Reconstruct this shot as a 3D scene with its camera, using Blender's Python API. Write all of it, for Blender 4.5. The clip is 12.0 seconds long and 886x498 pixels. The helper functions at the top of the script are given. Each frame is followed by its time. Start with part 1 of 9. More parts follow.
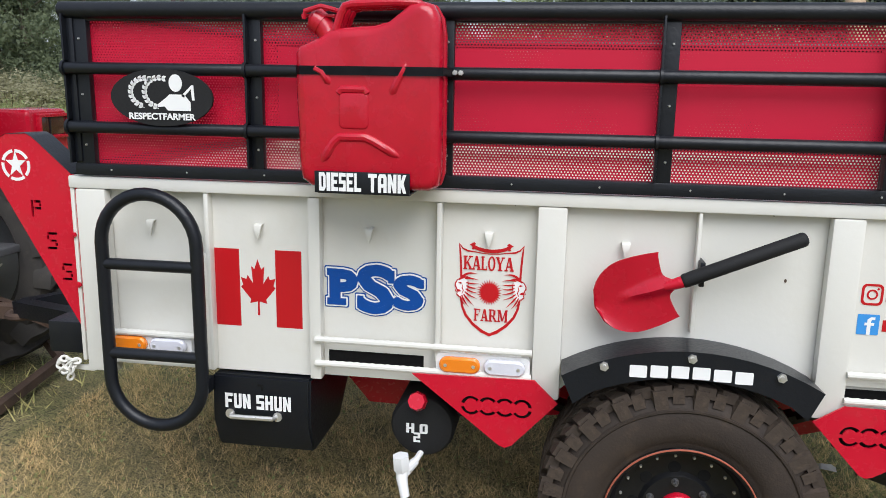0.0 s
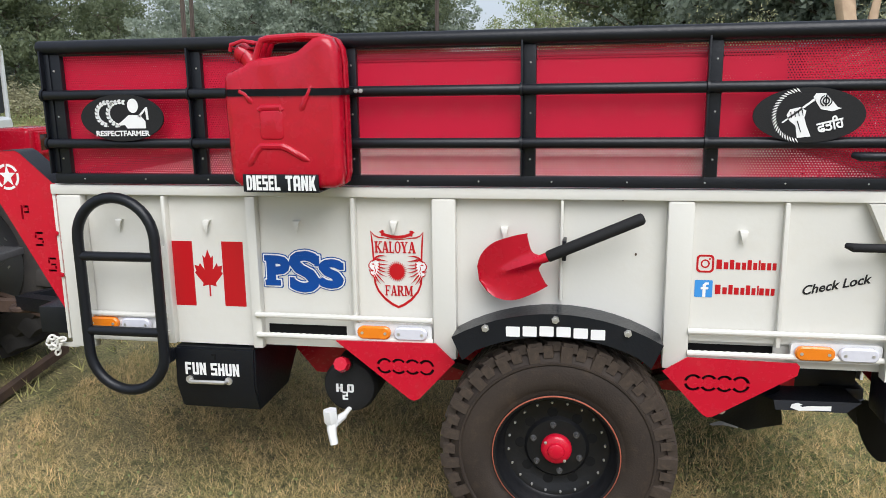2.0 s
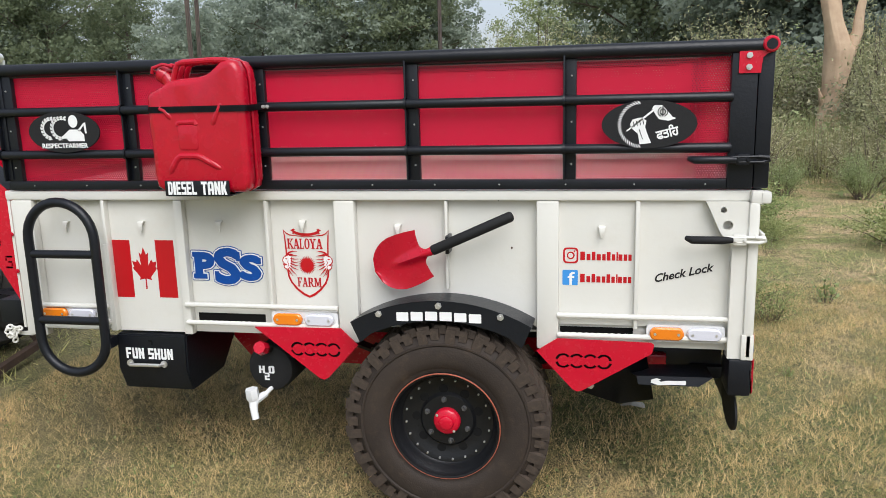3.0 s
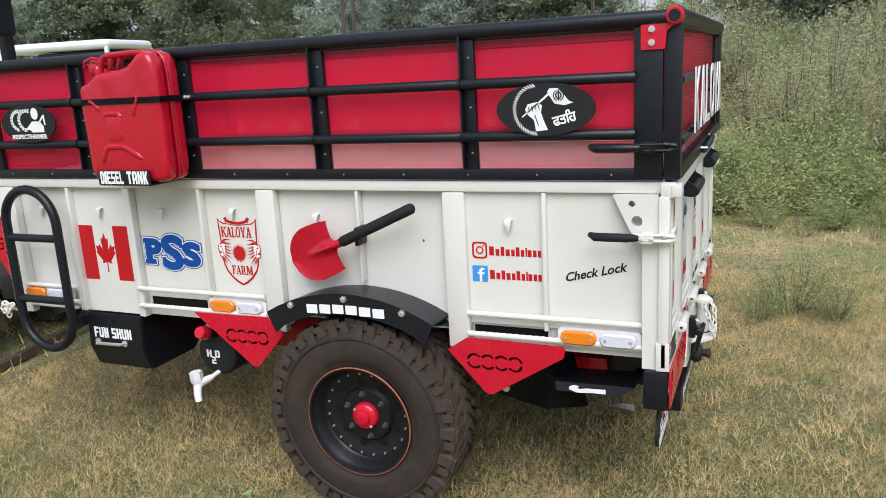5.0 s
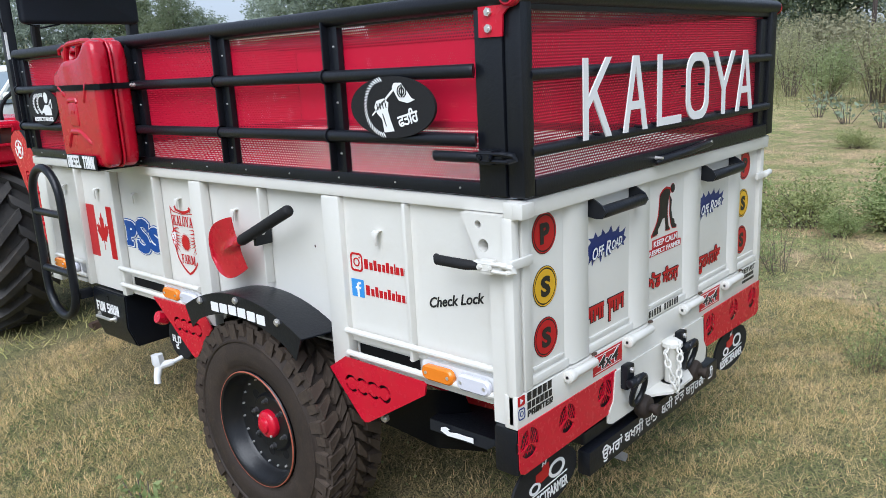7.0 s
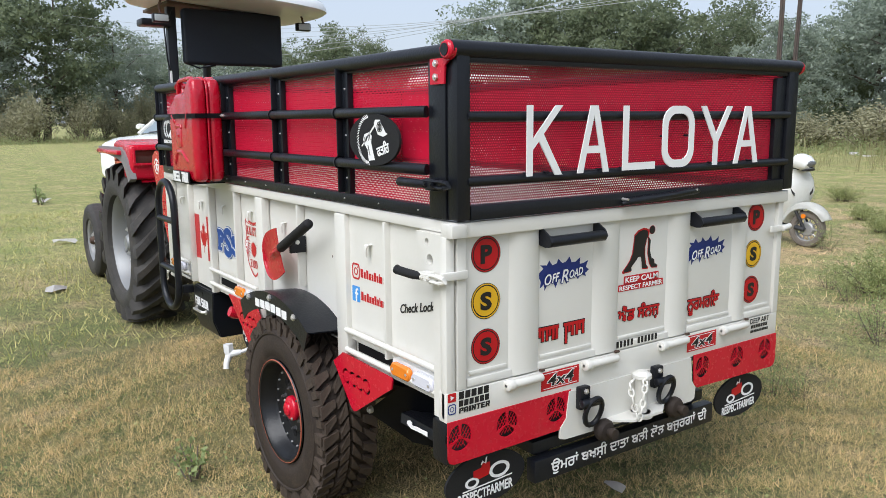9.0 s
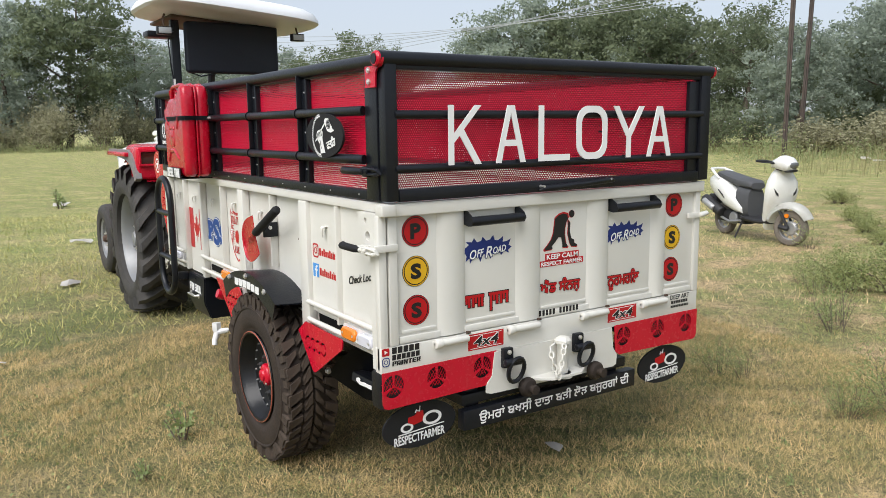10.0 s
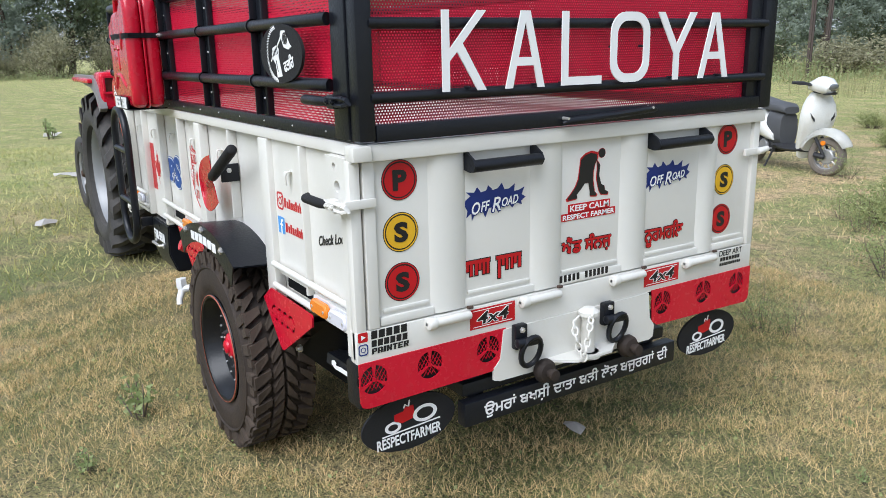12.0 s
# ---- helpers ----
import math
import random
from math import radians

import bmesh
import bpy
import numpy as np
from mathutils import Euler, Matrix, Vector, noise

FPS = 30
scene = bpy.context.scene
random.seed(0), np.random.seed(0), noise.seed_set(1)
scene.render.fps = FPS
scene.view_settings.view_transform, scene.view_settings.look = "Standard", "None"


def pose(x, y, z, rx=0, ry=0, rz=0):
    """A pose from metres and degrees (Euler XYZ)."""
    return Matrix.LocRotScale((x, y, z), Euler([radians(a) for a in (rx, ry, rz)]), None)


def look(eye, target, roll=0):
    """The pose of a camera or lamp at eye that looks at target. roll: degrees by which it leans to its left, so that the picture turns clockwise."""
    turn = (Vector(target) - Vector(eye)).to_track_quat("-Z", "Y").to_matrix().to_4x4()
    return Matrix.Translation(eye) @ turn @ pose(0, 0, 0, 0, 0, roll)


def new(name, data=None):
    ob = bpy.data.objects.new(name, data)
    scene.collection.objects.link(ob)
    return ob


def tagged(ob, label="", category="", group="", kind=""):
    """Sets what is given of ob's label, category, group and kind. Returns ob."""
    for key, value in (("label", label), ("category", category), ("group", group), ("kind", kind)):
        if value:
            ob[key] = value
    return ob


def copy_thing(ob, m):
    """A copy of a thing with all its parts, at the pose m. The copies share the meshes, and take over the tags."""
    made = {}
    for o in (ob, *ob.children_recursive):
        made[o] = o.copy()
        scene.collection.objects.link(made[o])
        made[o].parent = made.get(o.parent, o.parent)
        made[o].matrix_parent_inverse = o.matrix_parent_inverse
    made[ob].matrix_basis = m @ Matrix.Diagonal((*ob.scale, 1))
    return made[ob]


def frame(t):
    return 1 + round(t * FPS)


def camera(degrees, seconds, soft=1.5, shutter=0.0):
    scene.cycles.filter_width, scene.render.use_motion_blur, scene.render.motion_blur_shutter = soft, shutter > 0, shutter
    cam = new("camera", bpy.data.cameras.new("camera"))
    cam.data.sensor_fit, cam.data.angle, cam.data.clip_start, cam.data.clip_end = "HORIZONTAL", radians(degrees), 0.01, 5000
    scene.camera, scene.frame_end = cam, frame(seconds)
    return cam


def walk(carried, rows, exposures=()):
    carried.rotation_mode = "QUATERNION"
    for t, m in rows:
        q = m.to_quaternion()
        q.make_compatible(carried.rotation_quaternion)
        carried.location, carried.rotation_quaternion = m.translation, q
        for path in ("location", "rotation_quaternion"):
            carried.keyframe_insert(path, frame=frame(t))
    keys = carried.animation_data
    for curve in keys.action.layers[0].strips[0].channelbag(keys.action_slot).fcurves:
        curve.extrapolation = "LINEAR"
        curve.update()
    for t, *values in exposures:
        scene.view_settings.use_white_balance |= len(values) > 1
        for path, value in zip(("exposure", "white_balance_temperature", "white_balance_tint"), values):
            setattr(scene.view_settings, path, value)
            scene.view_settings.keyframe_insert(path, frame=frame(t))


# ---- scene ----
from mathutils import geometry

cam = camera(58.9, 12.0, soft=0.6)
PATH = [
    (0, (-1.393, -2.061, 1.491), (-1.691, -0.126, 1.083), 1.0),
    (0.5, (-1.27, -2.104, 1.507), (-1.588, -0.175, 1.084), 0.5),
    (1, (-1.184, -2.141, 1.516), (-1.512, -0.215, 1.088), 0.0),
    (1.5, (-1.103, -2.276, 1.506), (-1.441, -0.345, 1.11), -0.3),
    (2, (-0.986, -2.438, 1.532), (-1.331, -0.51, 1.127), -0.8),
    (2.5, (-0.791, -2.58, 1.513), (-1.137, -0.647, 1.136), -1.1),
    (3, (-0.53, -2.69, 1.573), (-0.907, -0.768, 1.17), -1.5),
    (4.8, (0.186, -2.377, 1.569), (-0.549, -0.569, 1.131), -2.9),
    (5, (0.273, -2.321, 1.578), (-0.502, -0.533, 1.126), -3.2),
    (5.5, (0.47, -2.109, 1.578), (-0.423, -0.381, 1.111), -3.7),
    (6, (0.68, -1.893, 1.57), (-0.341, -0.24, 1.097), -3.7),
    (6.5, (0.925, -1.692, 1.552), (-0.235, -0.132, 1.081), -3.4),
    (7, (1.075, -1.47, 1.537), (-0.232, -0.025, 1.081), -2.9),
    (7.5, (1.189, -1.244, 1.547), (-0.252, 0.08, 1.13), -2.3),
    (7.7, (1.253, -1.164, 1.528), (-0.236, 0.114, 1.139), -1.9),
    (9.3, (1.856, -1.268, 1.498), (0.227, -0.151, 1.179), -0.6),
    (9.5, (1.953, -1.271, 1.494), (0.317, -0.164, 1.18), -0.8),
    (10, (2.222, -1.26, 1.466), (0.575, -0.169, 1.158), -0.7),
    (10.5, (2.377, -1.274, 1.47), (0.725, -0.193, 1.15), -0.8),
    (11, (2.321, -1.231, 1.457), (0.677, -0.15, 1.101), -1.1),
    (11.5, (2.016, -1.051, 1.415), (0.382, 0.021, 0.993), -1.1),
    (12, (1.726, -0.875, 1.441), (0.093, 0.17, 0.949), -1.2),
]
EXPOSURES = [(0.0, 0.52, 5850, 10), (3.0, 0.55, 6000, 10), (5.0, 0.55, 5850, 10), (7.5, 0.60, 5450, 10), (9.5, 0.63, 6000, 10), (10.5, 0.62, 6150, 10), (11.5, 0.65, 5900, 10), (12.0, 0.73, 5600, 10)]
walk(cam, [(t, look(eye, target, roll)) for t, eye, target, roll in PATH], EXPOSURES)

# ---- light ----
world = bpy.data.worlds.new("hazy_sky")
scene.world = world
world.use_nodes = True
wn, wl = world.node_tree.nodes, world.node_tree.links
sky = wn.new("ShaderNodeTexSky")
sky.sky_type, sky.sun_disc = "NISHITA", False
SUN_EL, SUN_AZ = radians(50), radians(156)
sky.sun_elevation, sky.sun_rotation = SUN_EL, SUN_AZ
sky.air_density, sky.dust_density, sky.ozone_density = 1.0, 3.0, 1.0
veil = wn.new("ShaderNodeMix")  # thin white cloud over the whole sky
veil.data_type = "RGBA"
veil.inputs["Factor"].default_value = 0.78
veil.inputs["B"].default_value = (3.05, 3.12, 3.22, 1)
wl.new(sky.outputs[0], veil.inputs["A"])
wl.new(veil.outputs["Result"], wn["Background"].inputs[0])
wn["Background"].inputs[1].default_value = 0.15
sun = new("sun", bpy.data.lights.new("sun", "SUN"))
sun.data.energy, sun.data.angle, sun.data.color = 2.4, radians(50), (1.0, 0.95, 0.88)
sun_dir = Vector((math.sin(SUN_AZ) * math.cos(SUN_EL), math.cos(SUN_AZ) * math.cos(SUN_EL), math.sin(SUN_EL)))
sun.rotation_euler = sun_dir.to_track_quat("Z", "Y").to_euler()

# ---- materials ----


def material(name, rgb, rough=0.5, metal=0.0, alt=None, scale=6.0, amount=0.5, grain=90.0, bump=0.04, dirt=None, dirt_amount=0.25,
             coat=0.0, island=0.0, objects=0.0, transmit=0.0, rough_var=0.12):
    """A painted, plastic, rubber, metal or plant surface with variation at two scales and a fine relief."""
    m = bpy.data.materials.new(name)
    m.use_nodes = True
    nt = m.node_tree
    N, L = nt.nodes, nt.links
    b = N["Principled BSDF"]
    co = N.new("ShaderNodeTexCoord")
    big, small = N.new("ShaderNodeTexNoise"), N.new("ShaderNodeTexNoise")
    for n, s, d in ((big, scale, 5.0), (small, grain, 3.0)):
        n.inputs["Scale"].default_value, n.inputs["Detail"].default_value = s, d
        L.new(co.outputs["Object"], n.inputs["Vector"])
    alt = alt or tuple(c * 0.86 for c in rgb)
    ramp = N.new("ShaderNodeMapRange")
    ramp.inputs["From Min"].default_value, ramp.inputs["From Max"].default_value = 0.35, 0.68
    ramp.inputs["To Max"].default_value = amount
    L.new(big.outputs["Fac"], ramp.inputs["Value"])
    mix = N.new("ShaderNodeMix")
    mix.data_type = "RGBA"
    mix.inputs["A"].default_value, mix.inputs["B"].default_value = (*rgb, 1), (*alt, 1)
    fac = ramp.outputs["Result"]
    if island or objects:
        if island:
            rnd = N.new("ShaderNodeNewGeometry").outputs["Random Per Island"]
            k = island
        else:
            rnd = N.new("ShaderNodeObjectInfo").outputs["Random"]
            k = objects
        ma = N.new("ShaderNodeMath")
        ma.operation, ma.use_clamp = "MULTIPLY_ADD", True
        L.new(rnd, ma.inputs[0])
        ma.inputs[1].default_value = k
        L.new(fac, ma.inputs[2])
        fac = ma.outputs[0]
    L.new(fac, mix.inputs["Factor"])
    out = mix.outputs["Result"]
    if dirt:
        spots = N.new("ShaderNodeTexNoise")
        spots.inputs["Scale"].default_value, spots.inputs["Detail"].default_value = scale * 2.7, 9.0
        spots.inputs["Roughness"].default_value = 0.7
        L.new(co.outputs["Object"], spots.inputs["Vector"])
        r2 = N.new("ShaderNodeMapRange")
        r2.inputs["From Min"].default_value, r2.inputs["From Max"].default_value = 0.52, 0.75
        r2.inputs["To Max"].default_value = dirt_amount
        L.new(spots.outputs["Fac"], r2.inputs["Value"])
        m2 = N.new("ShaderNodeMix")
        m2.data_type = "RGBA"
        m2.inputs["B"].default_value = (*dirt, 1)
        L.new(r2.outputs["Result"], m2.inputs["Factor"])
        L.new(out, m2.inputs["A"])
        out = m2.outputs["Result"]
    L.new(out, b.inputs["Base Color"])
    rr = N.new("ShaderNodeMapRange")
    rr.inputs["To Min"].default_value, rr.inputs["To Max"].default_value = max(rough - rough_var, 0.02), min(rough + rough_var, 1.0)
    L.new(small.outputs["Fac"], rr.inputs["Value"])
    L.new(rr.outputs["Result"], b.inputs["Roughness"])
    b.inputs["Metallic"].default_value = metal
    b.inputs["Specular IOR Level"].default_value = 0.35
    b.inputs["Coat Weight"].default_value = coat
    b.inputs["Coat Roughness"].default_value = 0.12
    if bump:
        bp = N.new("ShaderNodeBump")
        bp.inputs["Strength"].default_value, bp.inputs["Distance"].default_value = bump, 0.01
        L.new(small.outputs["Fac"], bp.inputs["Height"])
        L.new(bp.outputs["Normal"], b.inputs["Normal"])
    if transmit:
        tr = N.new("ShaderNodeBsdfTranslucent")
        L.new(out, tr.inputs["Color"])
        sh = N.new("ShaderNodeMixShader")
        sh.inputs[0].default_value = transmit
        L.new(b.outputs[0], sh.inputs[1])
        L.new(tr.outputs[0], sh.inputs[2])
        L.new(sh.outputs[0], N["Material Output"].inputs["Surface"])
    return m


WHITE = material("cream_white_paint", (0.685, 0.672, 0.622), 0.36, alt=(0.65, 0.634, 0.575), scale=3, grain=55, bump=0.05, dirt=(0.50, 0.42, 0.30), dirt_amount=0.12, coat=0.15)
RED = material("signal_red_paint", (0.53, 0.005, 0.026), 0.25, alt=(0.46, 0.004, 0.020), scale=4, grain=60, bump=0.05, dirt=(0.35, 0.12, 0.09), dirt_amount=0.12, coat=0.2)
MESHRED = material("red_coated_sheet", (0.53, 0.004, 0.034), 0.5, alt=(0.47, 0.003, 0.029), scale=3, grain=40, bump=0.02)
# darker copy of the red sheet: the tail side's shade put into its colour
TAILSHEET = material("shaded_red_coated_sheet", (0.33, 0.006, 0.024), 0.5, alt=(0.28, 0.005, 0.020), scale=3, grain=40, bump=0.02)
BLACK = material("black_satin_paint", (0.006, 0.007, 0.0105), 0.37, alt=(0.010, 0.012, 0.016), scale=5, grain=120, bump=0.08, dirt=(0.05, 0.045, 0.038), dirt_amount=0.10)
RUBBER = material("dusty_tyre_rubber", (0.024, 0.0175, 0.0140), 0.72, alt=(0.050, 0.036, 0.026), scale=7, grain=160, bump=0.15, dirt=(0.11, 0.073, 0.047), dirt_amount=0.32)
TREADRUB = material("brown_dusted_tread", (0.040, 0.030, 0.023), 0.8, alt=(0.080, 0.058, 0.042), scale=9, grain=120, bump=0.25, dirt=(0.15, 0.105, 0.07), dirt_amount=0.4)
DULLNUT = material("dull_wheel_nut", (0.16, 0.16, 0.165), 0.4, 0.7, scale=20)
RIMBLACK = material("black_rim_paint", (0.009, 0.0095, 0.011), 0.34, alt=(0.009, 0.009, 0.010), scale=14, grain=120, bump=0.06, dirt=(0.06, 0.05, 0.04), dirt_amount=0.12)
FOAM = material("black_foam_grip", (0.011, 0.011, 0.012), 0.72, grain=300, bump=0.1)
STEEL = material("zinc_steel", (0.72, 0.71, 0.69), 0.33, 0.75, grain=80, bump=0.03)
RUST = material("rusty_iron", (0.075, 0.05, 0.04), 0.8, 0.2, alt=(0.14, 0.09, 0.06), scale=12, grain=120, bump=0.3)
STICKWHITE = material("white_vinyl", (0.82, 0.82, 0.81), 0.38, bump=0.0, scale=10, amount=0.2)
STICKRED = material("red_vinyl", (0.47, 0.007, 0.012), 0.35, bump=0.0, scale=10, amount=0.3)
STICKBLUE = material("blue_vinyl", (0.006, 0.065, 0.31), 0.35, bump=0.0, scale=10, amount=0.3)
NAVY = material("dark_blue_vinyl", (0.014, 0.03, 0.17), 0.35, bump=0.0, scale=10, amount=0.3)
LIGHTBLUE = material("light_blue_vinyl", (0.06, 0.28, 0.68), 0.35, bump=0.0, scale=10, amount=0.3)
STICKBLACK = material("black_vinyl", (0.014, 0.014, 0.015), 0.38, bump=0.0, scale=10, amount=0.3)
YELLOW = material("yellow_vinyl", (0.72, 0.42, 0.015), 0.35, bump=0.0, scale=10, amount=0.3)
AMBER = material("amber_lens", (0.80, 0.22, 0.01), 0.18, grain=40, bump=0.12, coat=0.6)
CLEAR = material("clear_reflector", (0.66, 0.66, 0.72), 0.16, grain=40, bump=0.12, coat=0.6)
GOLD = material("copper_pinstripe", (0.36, 0.10, 0.06), 0.45, bump=0.0)
WHITEPLASTIC = material("white_plastic", (0.80, 0.80, 0.80), 0.35, bump=0.02)
# near-black that stands in for the shade inside slots, holes and vents
DARKGAP = material("cavity_shade_black", (0.002, 0.002, 0.002), 0.9, bump=0.0)
BEDFLOOR = material("bare_bed_sheet", (0.70, 0.69, 0.64), 0.45, alt=(0.55, 0.53, 0.47), scale=4, dirt=(0.35, 0.28, 0.2), dirt_amount=0.4)

# ---- building helpers ----
IDENT = Matrix.Identity(4)


def empty(name, m=IDENT):
    ob = new(name)
    ob.empty_display_size = 0.2
    ob.matrix_basis = m
    return ob


def mesh_from(name, bm, mat, smooth=35.0):
    me = bpy.data.meshes.new(name)
    bmesh.ops.recalc_face_normals(bm, faces=bm.faces)
    if smooth:
        for f in bm.faces:
            f.smooth = True
        for e in bm.edges:
            e.smooth = len(e.link_faces) == 2 and e.calc_face_angle(0) < radians(smooth)
    bm.to_mesh(me)
    bm.free()
    me.materials.append(mat)
    return me


def part(name, bm, mat, parent=None, label="", smooth=35.0):
    ob = new(name, mesh_from(name, bm, mat, smooth) if isinstance(bm, bmesh.types.BMesh) else bm)
    ob.parent = parent
    if label:
        ob["label"] = label
    return ob


def thing(name, bm, mat, label, category, group="", kind="", smooth=35.0):
    return tagged(part(name, bm, mat, None, "", smooth), label, category, group, kind)


def box(bm, x0, x1, y0, y1, z0, z1, bevel=0.0, seg=2, m=IDENT):
    r = bmesh.ops.create_cube(bm, size=1.0)
    vs = r["verts"]
    for v in vs:
        v.co = Vector((x0 + (v.co.x + 0.5) * (x1 - x0), y0 + (v.co.y + 0.5) * (y1 - y0), z0 + (v.co.z + 0.5) * (z1 - z0)))
    if bevel:
        es = list({e for v in vs for e in v.link_edges})
        out = bmesh.ops.bevel(bm, geom=es, offset=bevel, segments=seg, profile=0.6, affect="EDGES")
        vs = list({v for f in out["faces"] for v in f.verts} | {v for v in vs if v.is_valid})
    if m is not IDENT:
        for v in vs:
            v.co = m @ v.co
    return bm


def nb():
    return bmesh.new()


def tube(bm, pts, r, seg=12, closed=False, caps=True):
    """A round pipe along pts; r a number or one radius a point."""
    pts = [Vector(p) for p in pts]
    n = len(pts)
    rs = [r] * n if isinstance(r, (int, float)) else list(r)
    rings, up = [], None
    for i, p in enumerate(pts):
        a = pts[(i - 1) % n] if (closed or i > 0) else p
        b = pts[(i + 1) % n] if (closed or i < n - 1) else p
        d = (b - a).normalized()
        if up is None:
            up = d.orthogonal().normalized()
        up = (up - d * up.dot(d))
        up = up.normalized() if up.length > 1e-6 else d.orthogonal().normalized()
        side = d.cross(up)
        rings.append([bm.verts.new(p + (up * math.cos(2 * math.pi * k / seg) + side * math.sin(2 * math.pi * k / seg)) * rs[i]) for k in range(seg)])
    for i in range(n if closed else n - 1):
        a, b = rings[i], rings[(i + 1) % n]
        shift = 0
        if closed and i == n - 1:
            shift = min(range(seg), key=lambda s: (a[0].co - b[s].co).length)
        for k in range(seg):
            bm.faces.new((a[k], a[(k + 1) % seg], b[(k + 1 + shift) % seg], b[(k + shift) % seg]))
    if caps and not closed:
        bm.faces.new(rings[0][::-1])
        bm.faces.new(rings[-1])
    return bm


def rod(bm, a, b, r, seg=12, soft=0.0):
    """A straight rod; soft rounds its ends."""
    a, b = Vector(a), Vector(b)
    if not soft:
        return tube(bm, (a, b), r, seg)
    d = (b - a).normalized()
    ps, rs = [], []
    for k in (0.0, 0.35, 0.7, 1.0):
        ps.append(a + d * soft * (1 - math.cos(k * math.pi / 2)))
        rs.append(max(r * (0.35 + 0.65 * math.sin(k * math.pi / 2)), 1e-4))
    ps2 = [b - (p - a) for p in ps][::-1]
    ps2 = [b - d * soft * (1 - math.cos(k * math.pi / 2)) for k in (1.0, 0.7, 0.35, 0.0)]
    return tube(bm, ps + ps2, rs + rs[::-1], seg)


def plate(bm, loops, t, m=IDENT):
    """A flat plate of thickness t whose front lies in the local plane z = 0; loops: the outline, then its holes, as (u, v) points."""
    vecs = [[Vector((u, v, 0)) for u, v in lp] for lp in loops]
    flat = [p for lp in vecs for p in lp]
    tris = geometry.tessellate_polygon(vecs)
    front = [bm.verts.new(m @ p) for p in flat]
    back = [bm.verts.new(m @ (p - Vector((0, 0, t)))) for p in flat]
    for tri in tris:
        try:
            bm.faces.new([front[i] for i in tri])
            bm.faces.new([back[i] for i in reversed(tri)])
        except ValueError:
            pass
    k = 0
    for lp in loops:
        n = len(lp)
        for i in range(n):
            a, b = k + i, k + (i + 1) % n
            bm.faces.new((front[a], front[b], back[b], back[a]))
        k += n
    return bm


def ring_pts(cx, cy, rx, ry=None, n=32, a0=0.0, a1=360.0):
    ry = rx if ry is None else ry
    full = abs(a1 - a0) >= 360
    return [(cx + rx * math.cos(radians(a0 + (a1 - a0) * i / (n if full else n - 1))), cy + ry * math.sin(radians(a0 + (a1 - a0) * i / (n if full else n - 1)))) for i in range(n)]


def rrect(x0, y0, x1, y1, r, n=6):
    p = []
    for cx, cy, a in ((x1 - r, y1 - r, 0), (x0 + r, y1 - r, 90), (x0 + r, y0 + r, 180), (x1 - r, y0 + r, 270)):
        p += [(cx + r * math.cos(radians(a + 90 * i / n)), cy + r * math.sin(radians(a + 90 * i / n))) for i in range(n + 1)]
    return p


def arc_band(cx, cy, r0, r1, a0, a1, n=14):
    out = ring_pts(cx, cy, r1, r1, n, a0, a1)
    return out + ring_pts(cx, cy, r0, r0, n, a0, a1)[::-1]


def side_at(y):
    """Local (u, v, n) to the near side's outside: u along x, v up, n out of the side."""
    return Matrix(((1, 0, 0, 0), (0, 0, -1, y), (0, 1, 0, 0), (0, 0, 0, 1)))


def tail_at(x):
    """Local (u, v, n) to the tail's outside: u along y, v up, n out of the tail."""
    return Matrix(((0, 0, 1, x), (1, 0, 0, 0), (0, 1, 0, 0), (0, 0, 0, 1)))


def text_mesh(words, u0, v0, u1, v1, m, t=0.0012, bold=0.0, shear=0.0, turn=0.0, spacing=1.0):
    """Lettering fitted into the box u0, v0, u1, v1 of the plane m, as a bmesh."""
    cu = bpy.data.curves.new("lettering", "FONT")
    cu.body, cu.offset, cu.shear, cu.resolution_u, cu.space_character = words, bold, shear, 3, spacing
    ob = bpy.data.objects.new("lettering", cu)
    scene.collection.objects.link(ob)
    dg = bpy.context.evaluated_depsgraph_get()
    me = bpy.data.meshes.new_from_object(ob.evaluated_get(dg))
    bpy.data.objects.remove(ob)
    bpy.data.curves.remove(cu)
    bm = bmesh.new()
    bm.from_mesh(me)
    bpy.data.meshes.remove(me)
    xs, ys = [v.co.x for v in bm.verts], [v.co.y for v in bm.verts]
    if not xs:
        return bm
    x0, x1, y0, y1 = min(xs), max(xs), min(ys), max(ys)
    c, s = (u0 + u1) / 2, (v0 + v1) / 2
    rot = Matrix.Rotation(radians(turn), 4, "Z")
    for v in bm.verts:
        p = Vector(((v.co.x - x0) / (x1 - x0) * (u1 - u0) - (u1 - u0) / 2, (v.co.y - y0) / (y1 - y0) * (v1 - v0) - (v1 - v0) / 2, 0))
        v.co = Vector((c, s, 0)) + rot @ p
    ext = bmesh.ops.extrude_face_region(bm, geom=bm.faces[:])
    for v in [g for g in ext["geom"] if isinstance(g, bmesh.types.BMVert)]:
        v.co.z += t
    bm.transform(m)
    return bm


